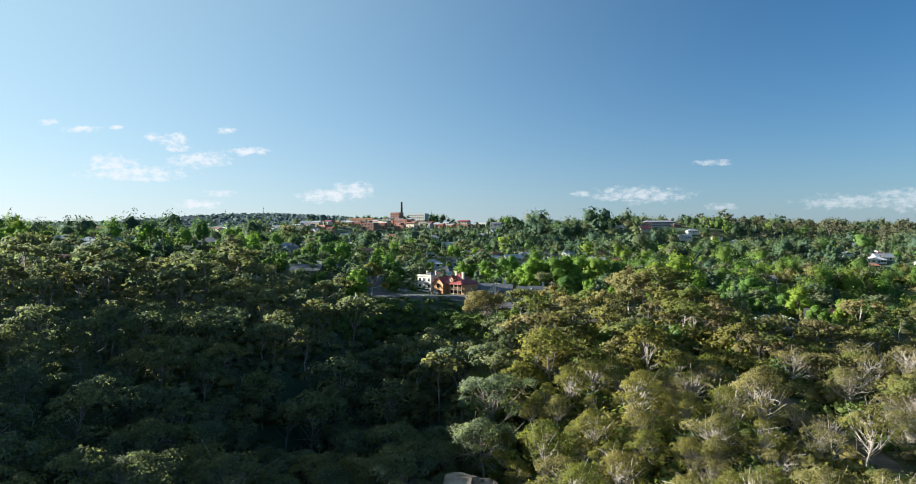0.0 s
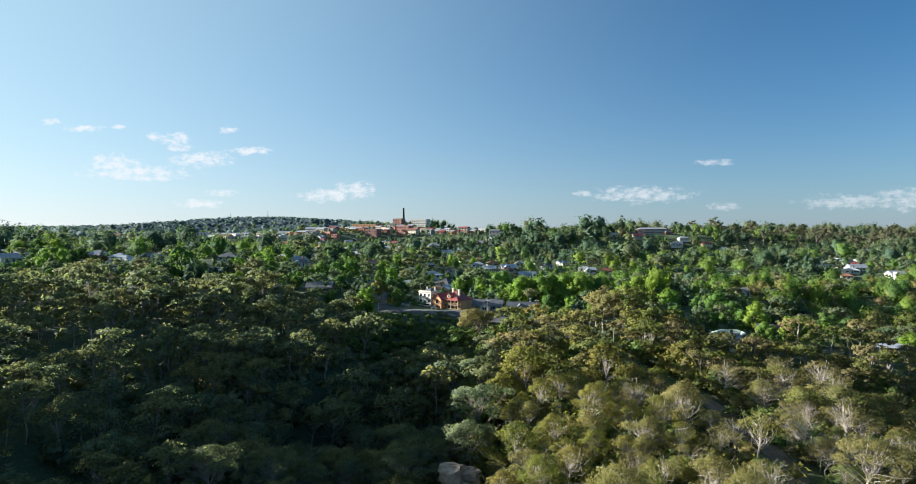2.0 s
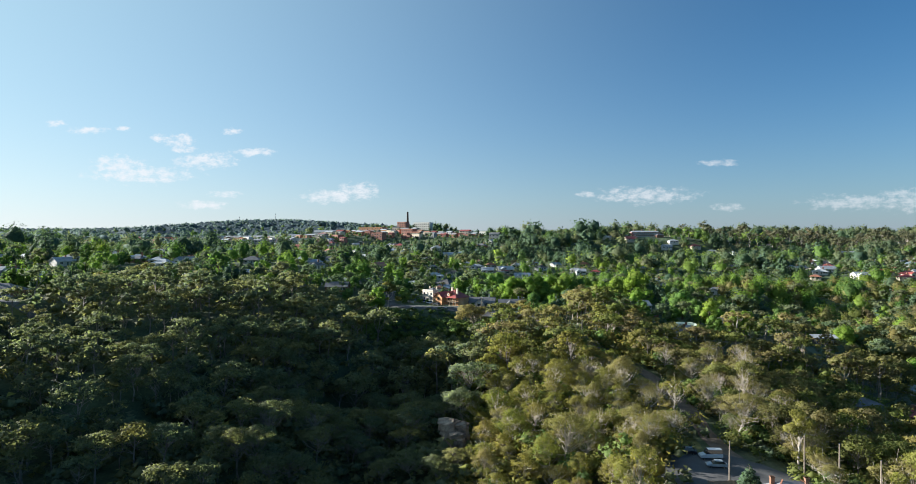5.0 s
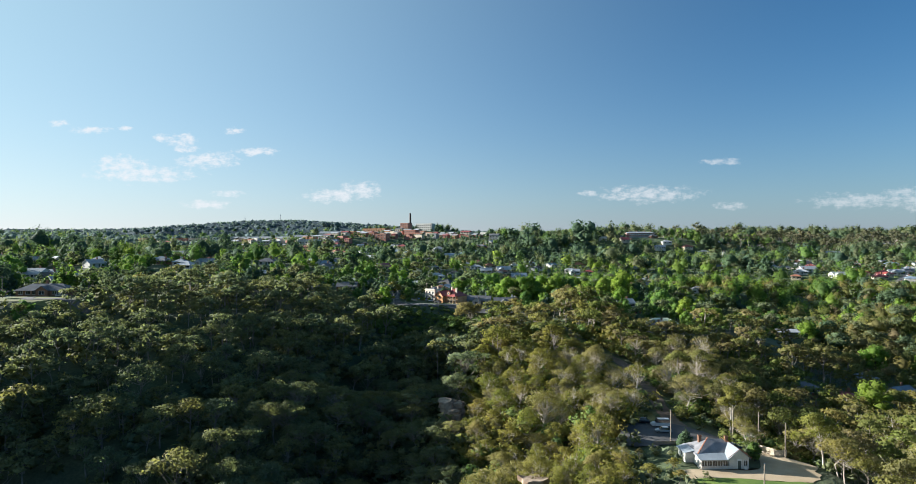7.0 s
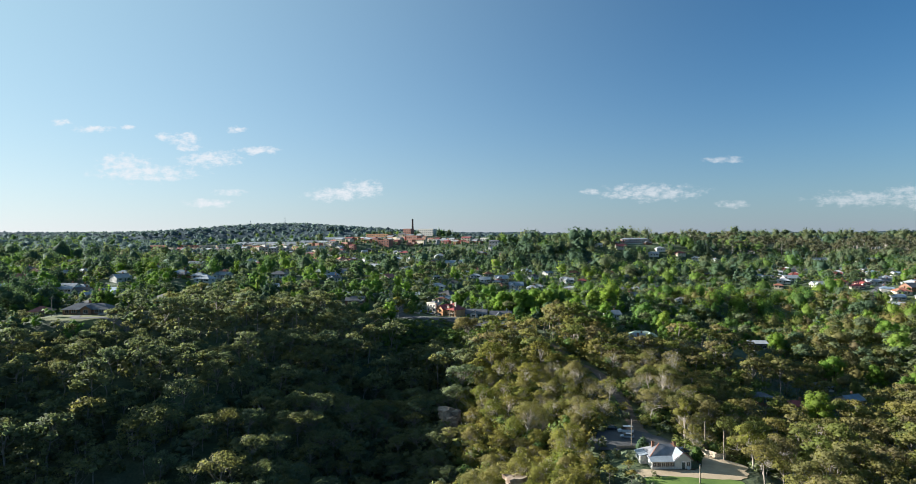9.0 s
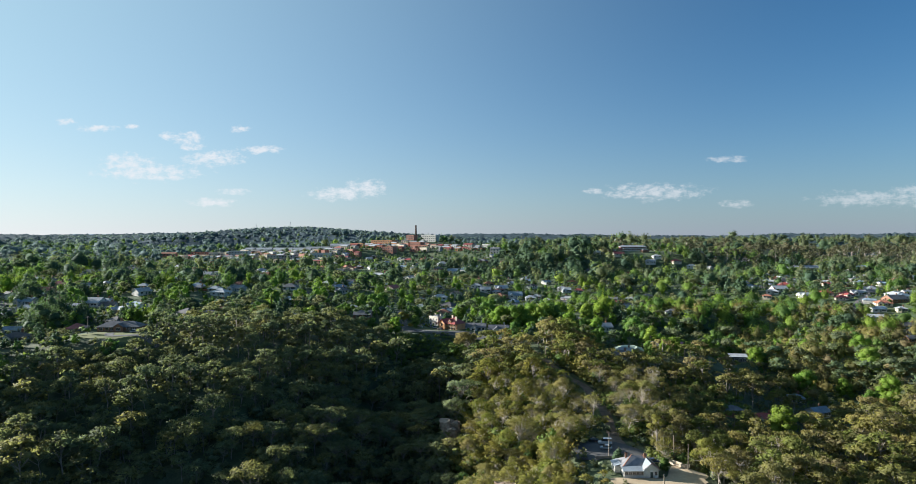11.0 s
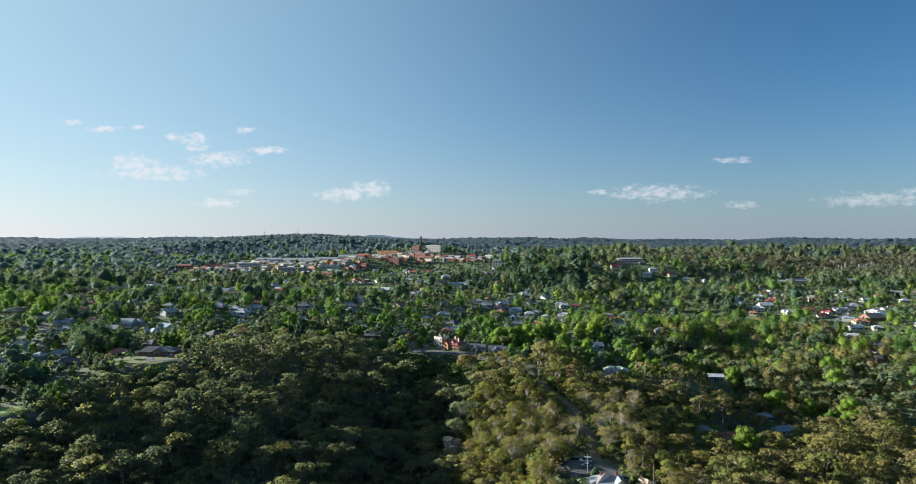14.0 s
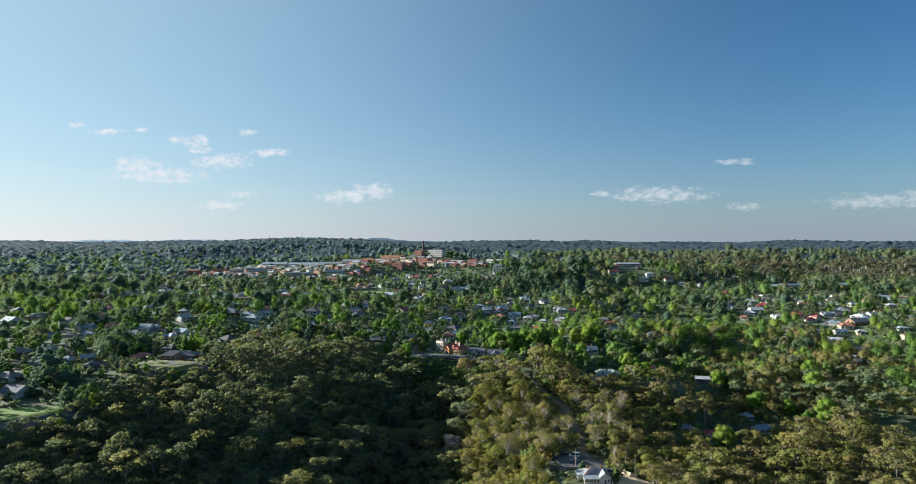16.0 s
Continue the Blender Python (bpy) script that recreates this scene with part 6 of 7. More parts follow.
def wire(a, b, sag):
    """A hanging cable between two poles."""
    ob = tagged(new("overhead_cable"), "thin dark overhead cable between power poles", "cable", "overhead cables")
    pts = [(a[0] + (b[0] - a[0]) * f, a[1] + (b[1] - a[1]) * f, a[2] + (b[2] - a[2]) * f - sag * 4 * f * (1 - f)) for f in np.linspace(0, 1, 13)]
    co, q = tube(pts, [0.022] * 13, 4)
    me = soup("strand", co, q)
    me.materials.append(RUBBER)
    s = new("strand", me)
    s.parent = ob


for i, j in ((1, 2), (2, 4), (5, 6), (9, 10), (9, 11), (13, 14), (6, 15), (15, 7)):
    wire(POLES[i], POLES[j], 1.0)

SANDSTONE = surface("weathered_sandstone", (0.2, 0.13, 0.085), (0.54, 0.42, 0.31), 0.5, 3.0, 0.95, bump=1.0, each=0.18)


def outcrop(x, y, top, wide, deep, high, seed, label="weathered sandstone outcrop with a flat pale top"):
    """A sandstone block in uneven beds, undercut below."""
    rng = np.random.default_rng(seed)
    ob = thing("rock_outcrop", x, y, float(rng.uniform(-20, 20)), label, "rock", top - high, "sandstone outcrops")
    mark(x, y, wide * 0.5)
    z, k = -2.0, 11
    shape = 1 + 0.2 * rng.normal(size=k)
    shift = np.zeros(2)
    while z < high:
        t = min(float(rng.choice((0.35, 0.8, 1.6)) * rng.uniform(0.8, 1.3)), high - z + 0.01)
        grow = 0.84 + 0.16 * (z / high) + rng.uniform(-0.08, 0.06)
        shape = np.clip(shape * 0.75 + 0.25 * (1 + 0.35 * rng.normal(size=k)), 0.65, 1.35)
        shift = shift * 0.8 + rng.normal(size=2) * 0.16
        ring, up = [], []
        for i in range(k):
            a = 2 * math.pi * (i + rng.uniform(-0.25, 0.25)) / k
            c, s = math.cos(a), math.sin(a)
            r = grow * shape[i] / max(abs(c), abs(s)) ** 0.5
            px, py = wide / 2 * c * r + shift[0], deep / 2 * s * r + shift[1]
            ring.append((px, py, z - 0.03))
            up.append((px * 0.94 + 0.12 * rng.normal(), py * 0.94 + 0.12 * rng.normal(), z + t + (0.25 * rng.normal() if z + t >= high else 0.05 * rng.normal())))
        bm = bmesh.new()
        solid(bm, ring, up)
        bmesh.ops.triangulate(bm, faces=bm.faces[:])
        bmesh.ops.bevel(bm, geom=bm.edges[:], offset=0.08, segments=1, affect="EDGES")
        part("bed", bm, SANDSTONE, ob)
        z += t


outcrop(0.4, 101, 20.4, 5.6, 6.4, 10, 3)
outcrop(4.6, 102.5, 19.5, 4.6, 5.0, 9, 4, "cracked sandstone block beside the outcrop")
outcrop(3.2, 97.6, 18.0, 4.2, 3.6, 8, 6, "lower ledge of pinkish sandstone")
outcrop(24.6, 56, 13.8, 5.5, 4.5, 6.5, 5)
outcrop(-78, 46, 9.0, 3.6, 3.0, 3.2, 7)
outcrop(22.6, 34, 20.0, 6.6, 5.0, 10, 13, "tall orange sandstone block among the bushes")
outcrop(6, 93, 14.5, 3.4, 3.0, 4, 9, "small mossy sandstone boulder on the slope")


def fence(x, y, turn, length, high, mat, label):
    ob = thing("fence", x, y, turn, label, "fence", float(ground_z(x, y)[0]))
    n = int(length / 0.16)
    me = bpy.data.meshes.new("paling")
    bm = bmesh.new()
    box(bm, 0, 0.13, -0.012, 0.012, 0.08, high)
    bm.to_mesh(me)
    bm.free()
    me.materials.append(mat)
    for i in range(n):
        p = new("paling", me)
        p.parent = ob
        p.matrix_basis = pose(i * 0.16, 0, 0)
    for i in range(int(length / 2.4) + 1):
        boxed("post", mat, ob, (i * 2.4 - 0.05, i * 2.4 + 0.05, 0.02, 0.12, -0.5, high + 0.05))
    for z in (0.35, high - 0.3):
        boxed("rail", mat, ob, (0, length, 0.015, 0.06, z, z + 0.09))


fence(79.6, 47.5, -52, 5.2, 1.8, CREAM_WALL, "cream paling fence beside the gravel yard")
fence(82.0, 42.9, 4, 3.2, 1.5, CREAM_WALL, "low cream paling fence at the gate")
fence(55, 50.5, 3, 9, 1.1, TIMBER, "grey timber rail fence beside the parking area")
fence(-21, 247, 118, 14, 1.0, WHITE_TRIM, "low white paling fence before the white house")


def mast(x, y, high, label):
    """A lattice mast on the far hill."""
    ob = thing("radio_mast", x, y, 0, label, "mast")
    for k in range(3):
        a = k * 2.094
        co, q = tube([(2.2 * math.cos(a), 2.2 * math.sin(a), -2), (0.5 * math.cos(a), 0.5 * math.sin(a), high)], [0.28, 0.22], 4)
        me = soup("leg", co, q)
        me.materials.append(CHROME)
        s = new("leg", me)
        s.parent = ob
    for i in range(8):
        z, r = high * i / 8, 2.2 - 1.7 * i / 8
        boxed("brace", CHROME, ob, (-r, r, -0.12, 0.12, z, z + 0.22), (-0.12, 0.12, -r, r, z + 1, z + 1.22))
    boxed("aerial", CHROME, ob, (-0.8, 0.8, -0.2, 0.2, high - 3, high), (-0.12, 0.12, -0.12, 0.12, high, high + 4))


mast(-528, 1649, 26, "tall grey lattice radio mast on the hill")
mast(-632, 1652, 22, "grey lattice radio mast on the hill")
mast(330, 1180, 18, "slim grey mast among trees")


# ---- planting ----
def jitter(x0, x1, y0, y1, step, seed):
    rng = np.random.default_rng(seed)
    gx, gy = np.meshgrid(np.arange(x0, x1, step), np.arange(y0, y1, step))
    x = gx.ravel() + rng.uniform(-0.42, 0.42, gx.size) * step
    y = gy.ravel() + rng.uniform(-0.42, 0.42, gx.size) * step
    return x, y, rng


def rows_for(x, y, rng, low, high, sink=0.0):
    return np.column_stack([x, y, land(x, y) - sink, rng.uniform(low, high, len(x)), rng.uniform(0, 6.28, len(x)), rng.random(len(x))])


def thing_tree(name, tpl, leaf_mat, wood_mat, label, category):
    """A tree as a thing with a trunk and a crown."""
    wood, (lc, lq, ln) = tpl
    ob = tagged(new(name), label, category)
    limbs = [("limb" if i else "trunk", c, q, wood_mat) for i, (c, q) in enumerate(wood)] if isinstance(wood, list) else [("trunk", *wood, wood_mat)]
    for part_name, co, q, mat in limbs + [("crown", lc, lq, leaf_mat)]:
        me = soup(part_name, co, q, None, False, ln if part_name == "crown" else None)
        me.materials.append(mat)
        p = new(part_name, me)
        p.parent = ob
    return ob


def plant(templates, spots, group):
    """Places trees at the spots: the first uses of each template are the templates themselves."""
    used = set()
    for i, (x, y, z, s, turn, _) in enumerate(spots):
        k = i % len(templates)
        m = Matrix.LocRotScale((x, y, z), Euler((0, 0, turn)), (s, s, s))
        if k in used:
            made = copy_thing(templates[k], Matrix())
            made.matrix_basis = m
        else:
            used.add(k)
            made = templates[k]
            made.matrix_basis = m
        tagged(made, group=group)


def sizes(rng, n, low, high, tall=0.12):
    """Sizes of trees: most from low to high, a few taller."""
    v = rng.uniform(low, high, n)
    return np.where(rng.random(n) < tall, v * 1.35, v)


def sized(spots, rng, low, high, tall=0.12):
    spots[:, 3] = sizes(rng, len(spots), low, high, tall)
    return spots


# the near gum forest on both sides of the gully
def sunny_side(x, y):
    return x > 4 + 0.13 * np.abs(y - 70)


def town_side(x, y):
    return ((x > 178) & (y > 150)) | ((x < -150) & (y > 118)) | ((x > 80) & (y > 185)) | ((x < -175) & (y > 55)) | (y > 216)


x, y, rng = jitter(-240, 250, -6, 216, 6.2, 11)
keep = off_track(x, y, 5.0) & open_sky(x, y) & ~town_side(x, y) & ~track_view(x, y) & (rng.random(len(x)) < 0.95)
keep &= ~((np.abs(x + 10) < 30) & (y > 182)) & (sunny_side(x, y) | (rng.random(len(x)) < 0.72))
x, y = x[keep], y[keep]
spots = sized(rows_for(x, y, rng, 1, 1), rng, 0.6, 1.12)
spots[:, 3] = let_sun_in(x, y, low_before(x, y, low_growth(x, y, spots[:, 3]), VIEWS, 26))
near = (x > -85) & (x < 112) & (y > 6) & (y < 132)
near_idx = np.flatnonzero(near)
nearness = np.hypot(x[near_idx] - 25, y[near_idx] - 78) / 45
near_idx = np.sort(near_idx[np.argsort(nearness + rng.random(len(near_idx)))[:260]])
is_thing = np.zeros(len(x), bool)
is_thing[near_idx] = True
GUM_LABELS = ["tall olive-green gum tree with pale forked limbs", "spreading gum tree with flat umbrella-like leaf clumps",
              "slender gum tree with a sparse grey-green crown", "gum tree with bare pale branches in its crown"]
def near_gum(i, mat, labels, gully=False):
    """One of the near gums: open and twiggy on the spur, tall with umbrella crowns in the gully."""
    if gully:
        tpl = gum(100 + i, 12.2, 3200, 0.25, 5, (30, 26, 34, 24)[i % 4], 0.0, (0.35, 0.5, 0.3, 0.8)[i % 4], (1.35, 1.6, 1.15, 1.4)[i % 4],
                  full=1.15, narrow=0.55, ruffle=0.35, puff=0.5, pad=0.5, lift=0.8, arch=(0.2, 0.42))
    else:
        tpl = gum(100 + i, 12.5, 3500, 0.2, 5, (30, 33, 26, 24)[i % 4], 0.0, (0.6, 0.9, 0.8, 1.5)[i % 4], (1.1, 1.3, 0.95, 1.2)[i % 4],
                  full=0.95, narrow=0.5, ruffle=0.75, puff=0.35, pad=0.62, lift=0.5, arch=(0.35, 0.75))
    return thing_tree("gum_tree", tpl, mat, SHADE_BARK if gully else BARK, labels[i % 4], "tree")


# parts the gums into warm sunlit and cool shaded leaf colours
sunny = sunny_side(spots[:, 0], spots[:, 1])
on_spur, in_gully = spots[is_thing & sunny], spots[is_thing & ~sunny]
on_spur[:, 3] *= 0.86
beyond = on_spur[:, 0] > 70
on_spur[beyond, 3] *= 0.88
plant([near_gum(i + 40, (TWIGGY_GUM, MIXED_GUM, TWIGGY_GUM)[i % 3], GUM_LABELS) for i in range(6)], on_spur[beyond], "gum trees below the track")
on_spur = on_spur[~beyond]
plant([near_gum(i, TWIGGY_GUM if i % 5 == 1 else GUM, GUM_LABELS) for i in range(9)], on_spur, "gum trees of the sunny spur")
plant([near_gum(i + 20, SHADE_TINTED_GUM, ["gully gum tree with a dense crown and shade-tinted leaves", "spreading gully gum tree with flat leaf clumps",
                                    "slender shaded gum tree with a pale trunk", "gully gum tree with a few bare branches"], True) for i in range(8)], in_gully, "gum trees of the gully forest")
rest = spots[~is_thing]
rest_sunny = sunny_side(rest[:, 0], rest[:, 1])
close = (np.abs(rest[:, 0] - 8) < 105) & (rest[:, 1] < 138)
for name, mat, here, label in (("lower_gum_forest", MIXED_GUM, close & rest_sunny & (rest[:, 0] > 70), "mixed dull green gum forest below the track"), ("gum_forest", GUM, close & rest_sunny & (rest[:, 0] <= 70), "dense olive-green gum forest on the sunny spur"), ("gully_forest", SHADE_TINTED_GUM, close & ~rest_sunny, "dense gum forest covering the gully slopes, cool shade in its leaf colour")):
    scatter(name, [gum(200 + i, 12.6, 900, 0.36, 4, 20, 0.3, 0.4, 1.25 if name == "gully_forest" else 1.05, fine=False, full=1.1, ruffle=0.4, puff=0.5, narrow=0.65, pad=0.55, lift=0.7, arch=(0.25, 0.55)) for i in range(8)], rest[here], mat, SHADE_BARK, label, "forest")
scatter("upper_gum_forest", [gum(220 + i, 13, 330, 0.43, 3, 12, 0.6, 0.0, 1.2, ruffle=0.35, fine=False, full=1.15, puff=0.5, narrow=0.8, pad=0.55, lift=0.6, arch=(0.25, 0.5)) for i in range(8)], rest[~close & rest_sunny], MIXED_GUM, SHADE_BARK, "dull green gum forest on the upper slopes", "forest")
scatter("upper_gully_forest", [gum(240 + i, 13, 330, 0.43, 3, 12, 0.6, 0.0, 1.2, ruffle=0.35, fine=False, full=1.15, puff=0.5, narrow=0.8, pad=0.55, lift=0.6, arch=(0.25, 0.5)) for i in range(8)], rest[~close & ~rest_sunny], SHADE_TINTED_GUM, SHADE_BARK, "gum forest on the upper gully slopes, cool shade in its leaf colour", "forest")

# low scrub under and between the gums
x, y, rng = jitter(-240, 250, -6, 220, 7.0, 12)
keep = off_track(x, y, 3.6) & open_sky(x, y, -2.5)
spots = rows_for(x[keep], y[keep], rng, 0.6, 1.4)
spots[:, 3] *= np.where(sunny_side(spots[:, 0], spots[:, 1]) | town_side(spots[:, 0], spots[:, 1]), 0.85, 1.5)
spots[:, 3] *= np.where((np.abs(spots[:, 0] + 10) < 45) & (spots[:, 1] > 176), 0.4, 1.0)
scatter("scrub", [shrub(300 + i, 3.4, 22, 0.55) for i in range(6)], spots, SHADE_TINTED_GUM, DARK_BARK, "low dark green scrub under the gum trees", "bushes", wood=False)


# thick undergrowth on the gully floor
x, y, rng = jitter(-70, 14, 16, 160, 5.0, 27)
keep = open_sky(x, y, -1)
scatter("gully_scrub", [shrub(320 + i, 3.6, 110, 0.3) for i in range(6)], rows_for(x[keep], y[keep], rng, 0.7, 1.5), SHADE_TINTED_GUM, DARK_BARK, "dense dark green bushes on the gully floor", "bushes", wood=False)


# lighter heath on the sunny spur
x, y, rng = jitter(8, 78, 8, 176, 4.4, 18)
keep = off_track(x, y, 3.8) & open_sky(x, y, -2) & (x < 20 + 0.32 * y + 12)
spots = rows_for(x[keep], y[keep], rng, 0.9, 1.85)
spots[:, 3] *= np.where(track_view(spots[:, 0], spots[:, 1]), 0.32, 1.0)
spots[:, 3] = np.where(low_growth(spots[:, 0], spots[:, 1], 9.0) < 0.5, np.minimum(spots[:, 3], 1.0), spots[:, 3])
scatter("spur_heath", [shrub(340 + i, 4.2, 220, 0.25) for i in range(6)], spots[::2], GUM, DARK_BARK, "pale olive heath bushes on the sunny spur", "bushes", wood=False)
scatter("green_heath", [shrub(350 + i, 4.0, 220, 0.25) for i in range(6)], spots[1::2], SCRUB, DARK_BARK, "fresh green heath bushes on the sunny spur", "bushes", wood=False)


# thick undergrowth on the far side of the track
x, y, rng = jitter(68, 140, 50, 168, 4.3, 25)
keep = off_track(x, y, 3.4) & open_sky(x, y, -1.5)
spots = rows_for(x[keep], y[keep], rng, 0.7, 1.6)
scatter("track_scrub", [shrub(370 + i, 3.6, 150, 0.27) for i in range(6)], spots[::2], SCRUB, DARK_BARK, "dense green bushes beside the gravel track", "bushes", wood=False)
scatter("olive_scrub", [shrub(380 + i, 3.8, 150, 0.27) for i in range(6)], spots[1::2], MIXED_GUM, DARK_BARK, "dense olive bushes beside the gravel track", "bushes", wood=False)


# gardens, parks and valleys of the town
def stand_size(x, y):
    """Trees stand in older and younger groups."""
    return 1.08 + 0.3 * np.sin(x / 29 + 2.1 * np.sin(y / 47)) * np.sin(y / 33 + 1.7 * np.sin(x / 51)) + 0.12 * np.sin(x / 11 + y / 13)


def kinds_at(x, y, rng):
    """0 gum, 1 broad-leaved, 2 conifer, in loose stands."""
    r = rng.random(len(x))
    stand = 0.5 + 0.5 * np.sin(x / 23 + 1.7 * np.sin(y / 31)) * np.sin(y / 19 + 1.3 * np.sin(x / 37))
    r = np.clip(0.55 * r + 0.45 * stand, 0, 1)
    broad_share = np.where((x > 60) & (x < 400) & (y < 440), 0.6, np.where(y < 420, 0.5, 0.4))
    pine_share = np.where(x < -120, 0.4, np.where((x > 60) & (y < 440), 0.24, 0.36))
    grove = (x > -110) & (x < 180) & (y > 560) & (y < 930)
    broad_share, pine_share = np.where(grove, 0.26, broad_share), np.where(grove, 0.6, pine_share)
    k = np.where(r < broad_share, 1, np.where(r > 1 - pine_share, 2, 0))
    k[(y > 900) & (x > 300)] = np.where(r[(y > 900) & (x > 300)] < 0.2, 2, 0)
    k[(x > 200) & (x < 300) & (y > 120) & (y < 235)] = 0
    return k


x, y, rng = jitter(-560, 560, 56, 520, 10.4, 13)
thick = 0.84 + 0.3 * np.sin(x / 34 + 2 * np.sin(y / 57)) * np.sin(y / 41 + 1.4 * np.sin(x / 63))
wild = ((x > 100) & (x < 320) & (y < 400)) | ((x > -150) & (x < 0) & (y < 300))
keep = (np.abs(x) < 0.78 * (y + 235)) & off_track(x, y, 6) & open_sky(x, y) & town_side(x, y) & (rng.random(len(x)) < np.where(wild, 0.92, thick))
x, y, wild = x[keep], y[keep], wild[keep]
kind, spots = kinds_at(x, y, rng), rows_for(x, y, rng, 0.42, 0.95)
spots[:, 3] *= stand_size(x, y)
grown = rng.random(len(x))
spots[:, 3] *= np.where(grown > 0.95, 1.8, np.where(grown > 0.8, 1.4, 1.0))  * np.where((x < -120) & ~wild, 0.86, 1.0)
spots[(kind == 2) & (x < -120), 3] *= 1.3
spots[:, 3] = np.minimum(spots[:, 3], np.where(kind == 2, 1.8, 1.4))
spots[wild, 3] = sizes(rng, int(wild.sum()), 0.6, 1.15)
spots[:, 3] = let_sun_in(x, y, low_before(x, y, low_before(x, y, spots[:, 3], HOMES), VIEWS, 26))
BROAD_LABELS = ["bright green leafy garden tree with a full crown", "rounded green street tree in full leaf", "slim fresh green tree beside houses"]
first = (kind == 1) & (y < 330) & (np.abs(x) < 300)
pick = np.flatnonzero(first)[:260]
lone = np.zeros(len(x), bool)
lone[pick] = True
near_broads = [thing_tree("leafy_tree", broad(600 + i, 12, 640, 0.39, 5, 11, (1.0, 1.15, 0.75)[i % 3]), BROAD, DARK_BARK, BROAD_LABELS[i % 3], "tree") for i in range(9)]
plant(near_broads, spots[lone], "leafy garden trees")
near_pines = [thing_tree("conifer", conifer(640 + i, 14, 480, 0.5, 5, 0.8 + 0.22 * i), PINE, DARK_BARK, "dark green conifer with drooping boughs", "tree") for i in range(6)]
dark = np.flatnonzero((kind == 2) & (y < 330) & (np.abs(x) < 300))[:150]
lone[dark] = True
plant(near_pines, spots[dark], "dark garden conifers")
spots, kind = spots[~lone], kind[~lone]
scatter("garden_gums", [gum(400 + i, 13, 360, 0.42, 3, 14, 0.68, 0.0, 1.2, ruffle=0.4, fine=False, full=1.35, pad=0.62, lift=0.5, arch=(0.35, 0.6)) for i in range(6)], spots[kind == 0], GREY_GUM, BARK, "grey-green gum trees among the houses", "trees", wood=False)
scatter("garden_trees", [tuft(420 + i, 12.5, 430, 0.47, (1.05, 0.8, 1.2)[i % 3], 0.88, 0.28, 0.7) for i in range(6)], spots[kind == 1], BROAD, DARK_BARK,
        "bright green leafy trees in gardens and along streets", "trees", wood=False)
scatter("garden_conifers", [conifer(440 + i, 14, 170, 0.66, 3, 0.65 + 0.25 * i) if i % 2 else tuft(445 + i, 15, 400, 0.52, 1.05, 0.82, 0.32, 0.68) for i in range(6)], spots[kind == 2], PINE, DARK_BARK,
        "dark green conifers in gardens", "trees", wood=False)

# closed gum forest along the valley floor
x, y, rng = jitter(176, 345, 96, 400, 7.6, 24)
keep = town_side(x, y) & open_sky(x, y, -1) & (rng.random(len(x)) < np.where(y < 260, 0.85, 0.45))
x, y = x[keep], y[keep]
spots = rows_for(x, y, rng, 0.5, 0.9)
spots[:, 3] = let_sun_in(x, y, low_before(x, y, spots[:, 3] * stand_size(x, y), VIEWS, 26))
scatter("valley_gums", [tuft(460 + i, 13, 210, 0.52, (1.0, 0.8, 1.15)[i % 3], (0.7, 0.85, 0.6)[i % 3], 0.32, 0.64) for i in range(6)], spots, MIXED_GUM, BARK, "dull green gum trees along the valley floor", "trees", wood=False)

# low garden growth, and the bushes below the road bend
x, y, rng = jitter(-560, 560, 56, 520, 10.0, 16)
keep = (np.abs(x) < 0.78 * (y + 235)) & off_track(x, y, 5.5) & open_sky(x, y, -1.5) & town_side(x, y)
spots = rows_for(x[keep], y[keep], rng, 0.6, 1.5)
scatter("garden_bushes", [shrub(310 + i, 3.0, 8, 0.8) for i in range(6)], spots, SCRUB, DARK_BARK, "green bushes and hedges between the gardens", "bushes", wood=False)
x, y, rng = jitter(-44, 20, 178, 222, 2.9, 17)
keep = off_track(x, y, 5)
spots = rows_for(x[keep], y[keep], rng, 0.6, 1.3)
spots[:, 3] *= np.clip((232 - spots[:, 1]) / 30, 0.5, 1)
scatter("bank_bushes", [shrub(330 + i, 3.4, 110, 0.36) for i in range(5)], spots, SCRUB, DARK_BARK, "dense dark green bushes on the bank below the road", "bushes", wood=False)

x, y, rng = jitter(-760, 760, 520, 980, 14.5, 20)
keep = (np.abs(x) < 0.78 * (y + 235)) & open_sky(x, y, -3) & (rng.random(len(x)) < 0.8)
spots = rows_for(x[keep], y[keep], rng, 0.7, 1.7)
scatter("town_bushes", [shrub(360 + i, 3.0, 4, 0.9) for i in range(5)], spots, SCRUB, DARK_BARK, "green bushes and hedges in the town's gardens", "bushes", wood=False)

# trees on the slope below the town
x, y, rng = jitter(-340, 90, 690, 855, 11.5, 26)
keep = open_sky(x, y, -2.5) & (rng.random(len(x)) < np.where(x < -150, 0.6, 0.8))
spots = rows_for(x[keep], y[keep], rng, 0.36, 0.66)
spots[:, 3] = low_before(spots[:, 0], spots[:, 1], spots[:, 3], HOMES)
turn_dark = spots[:, 0] > -100
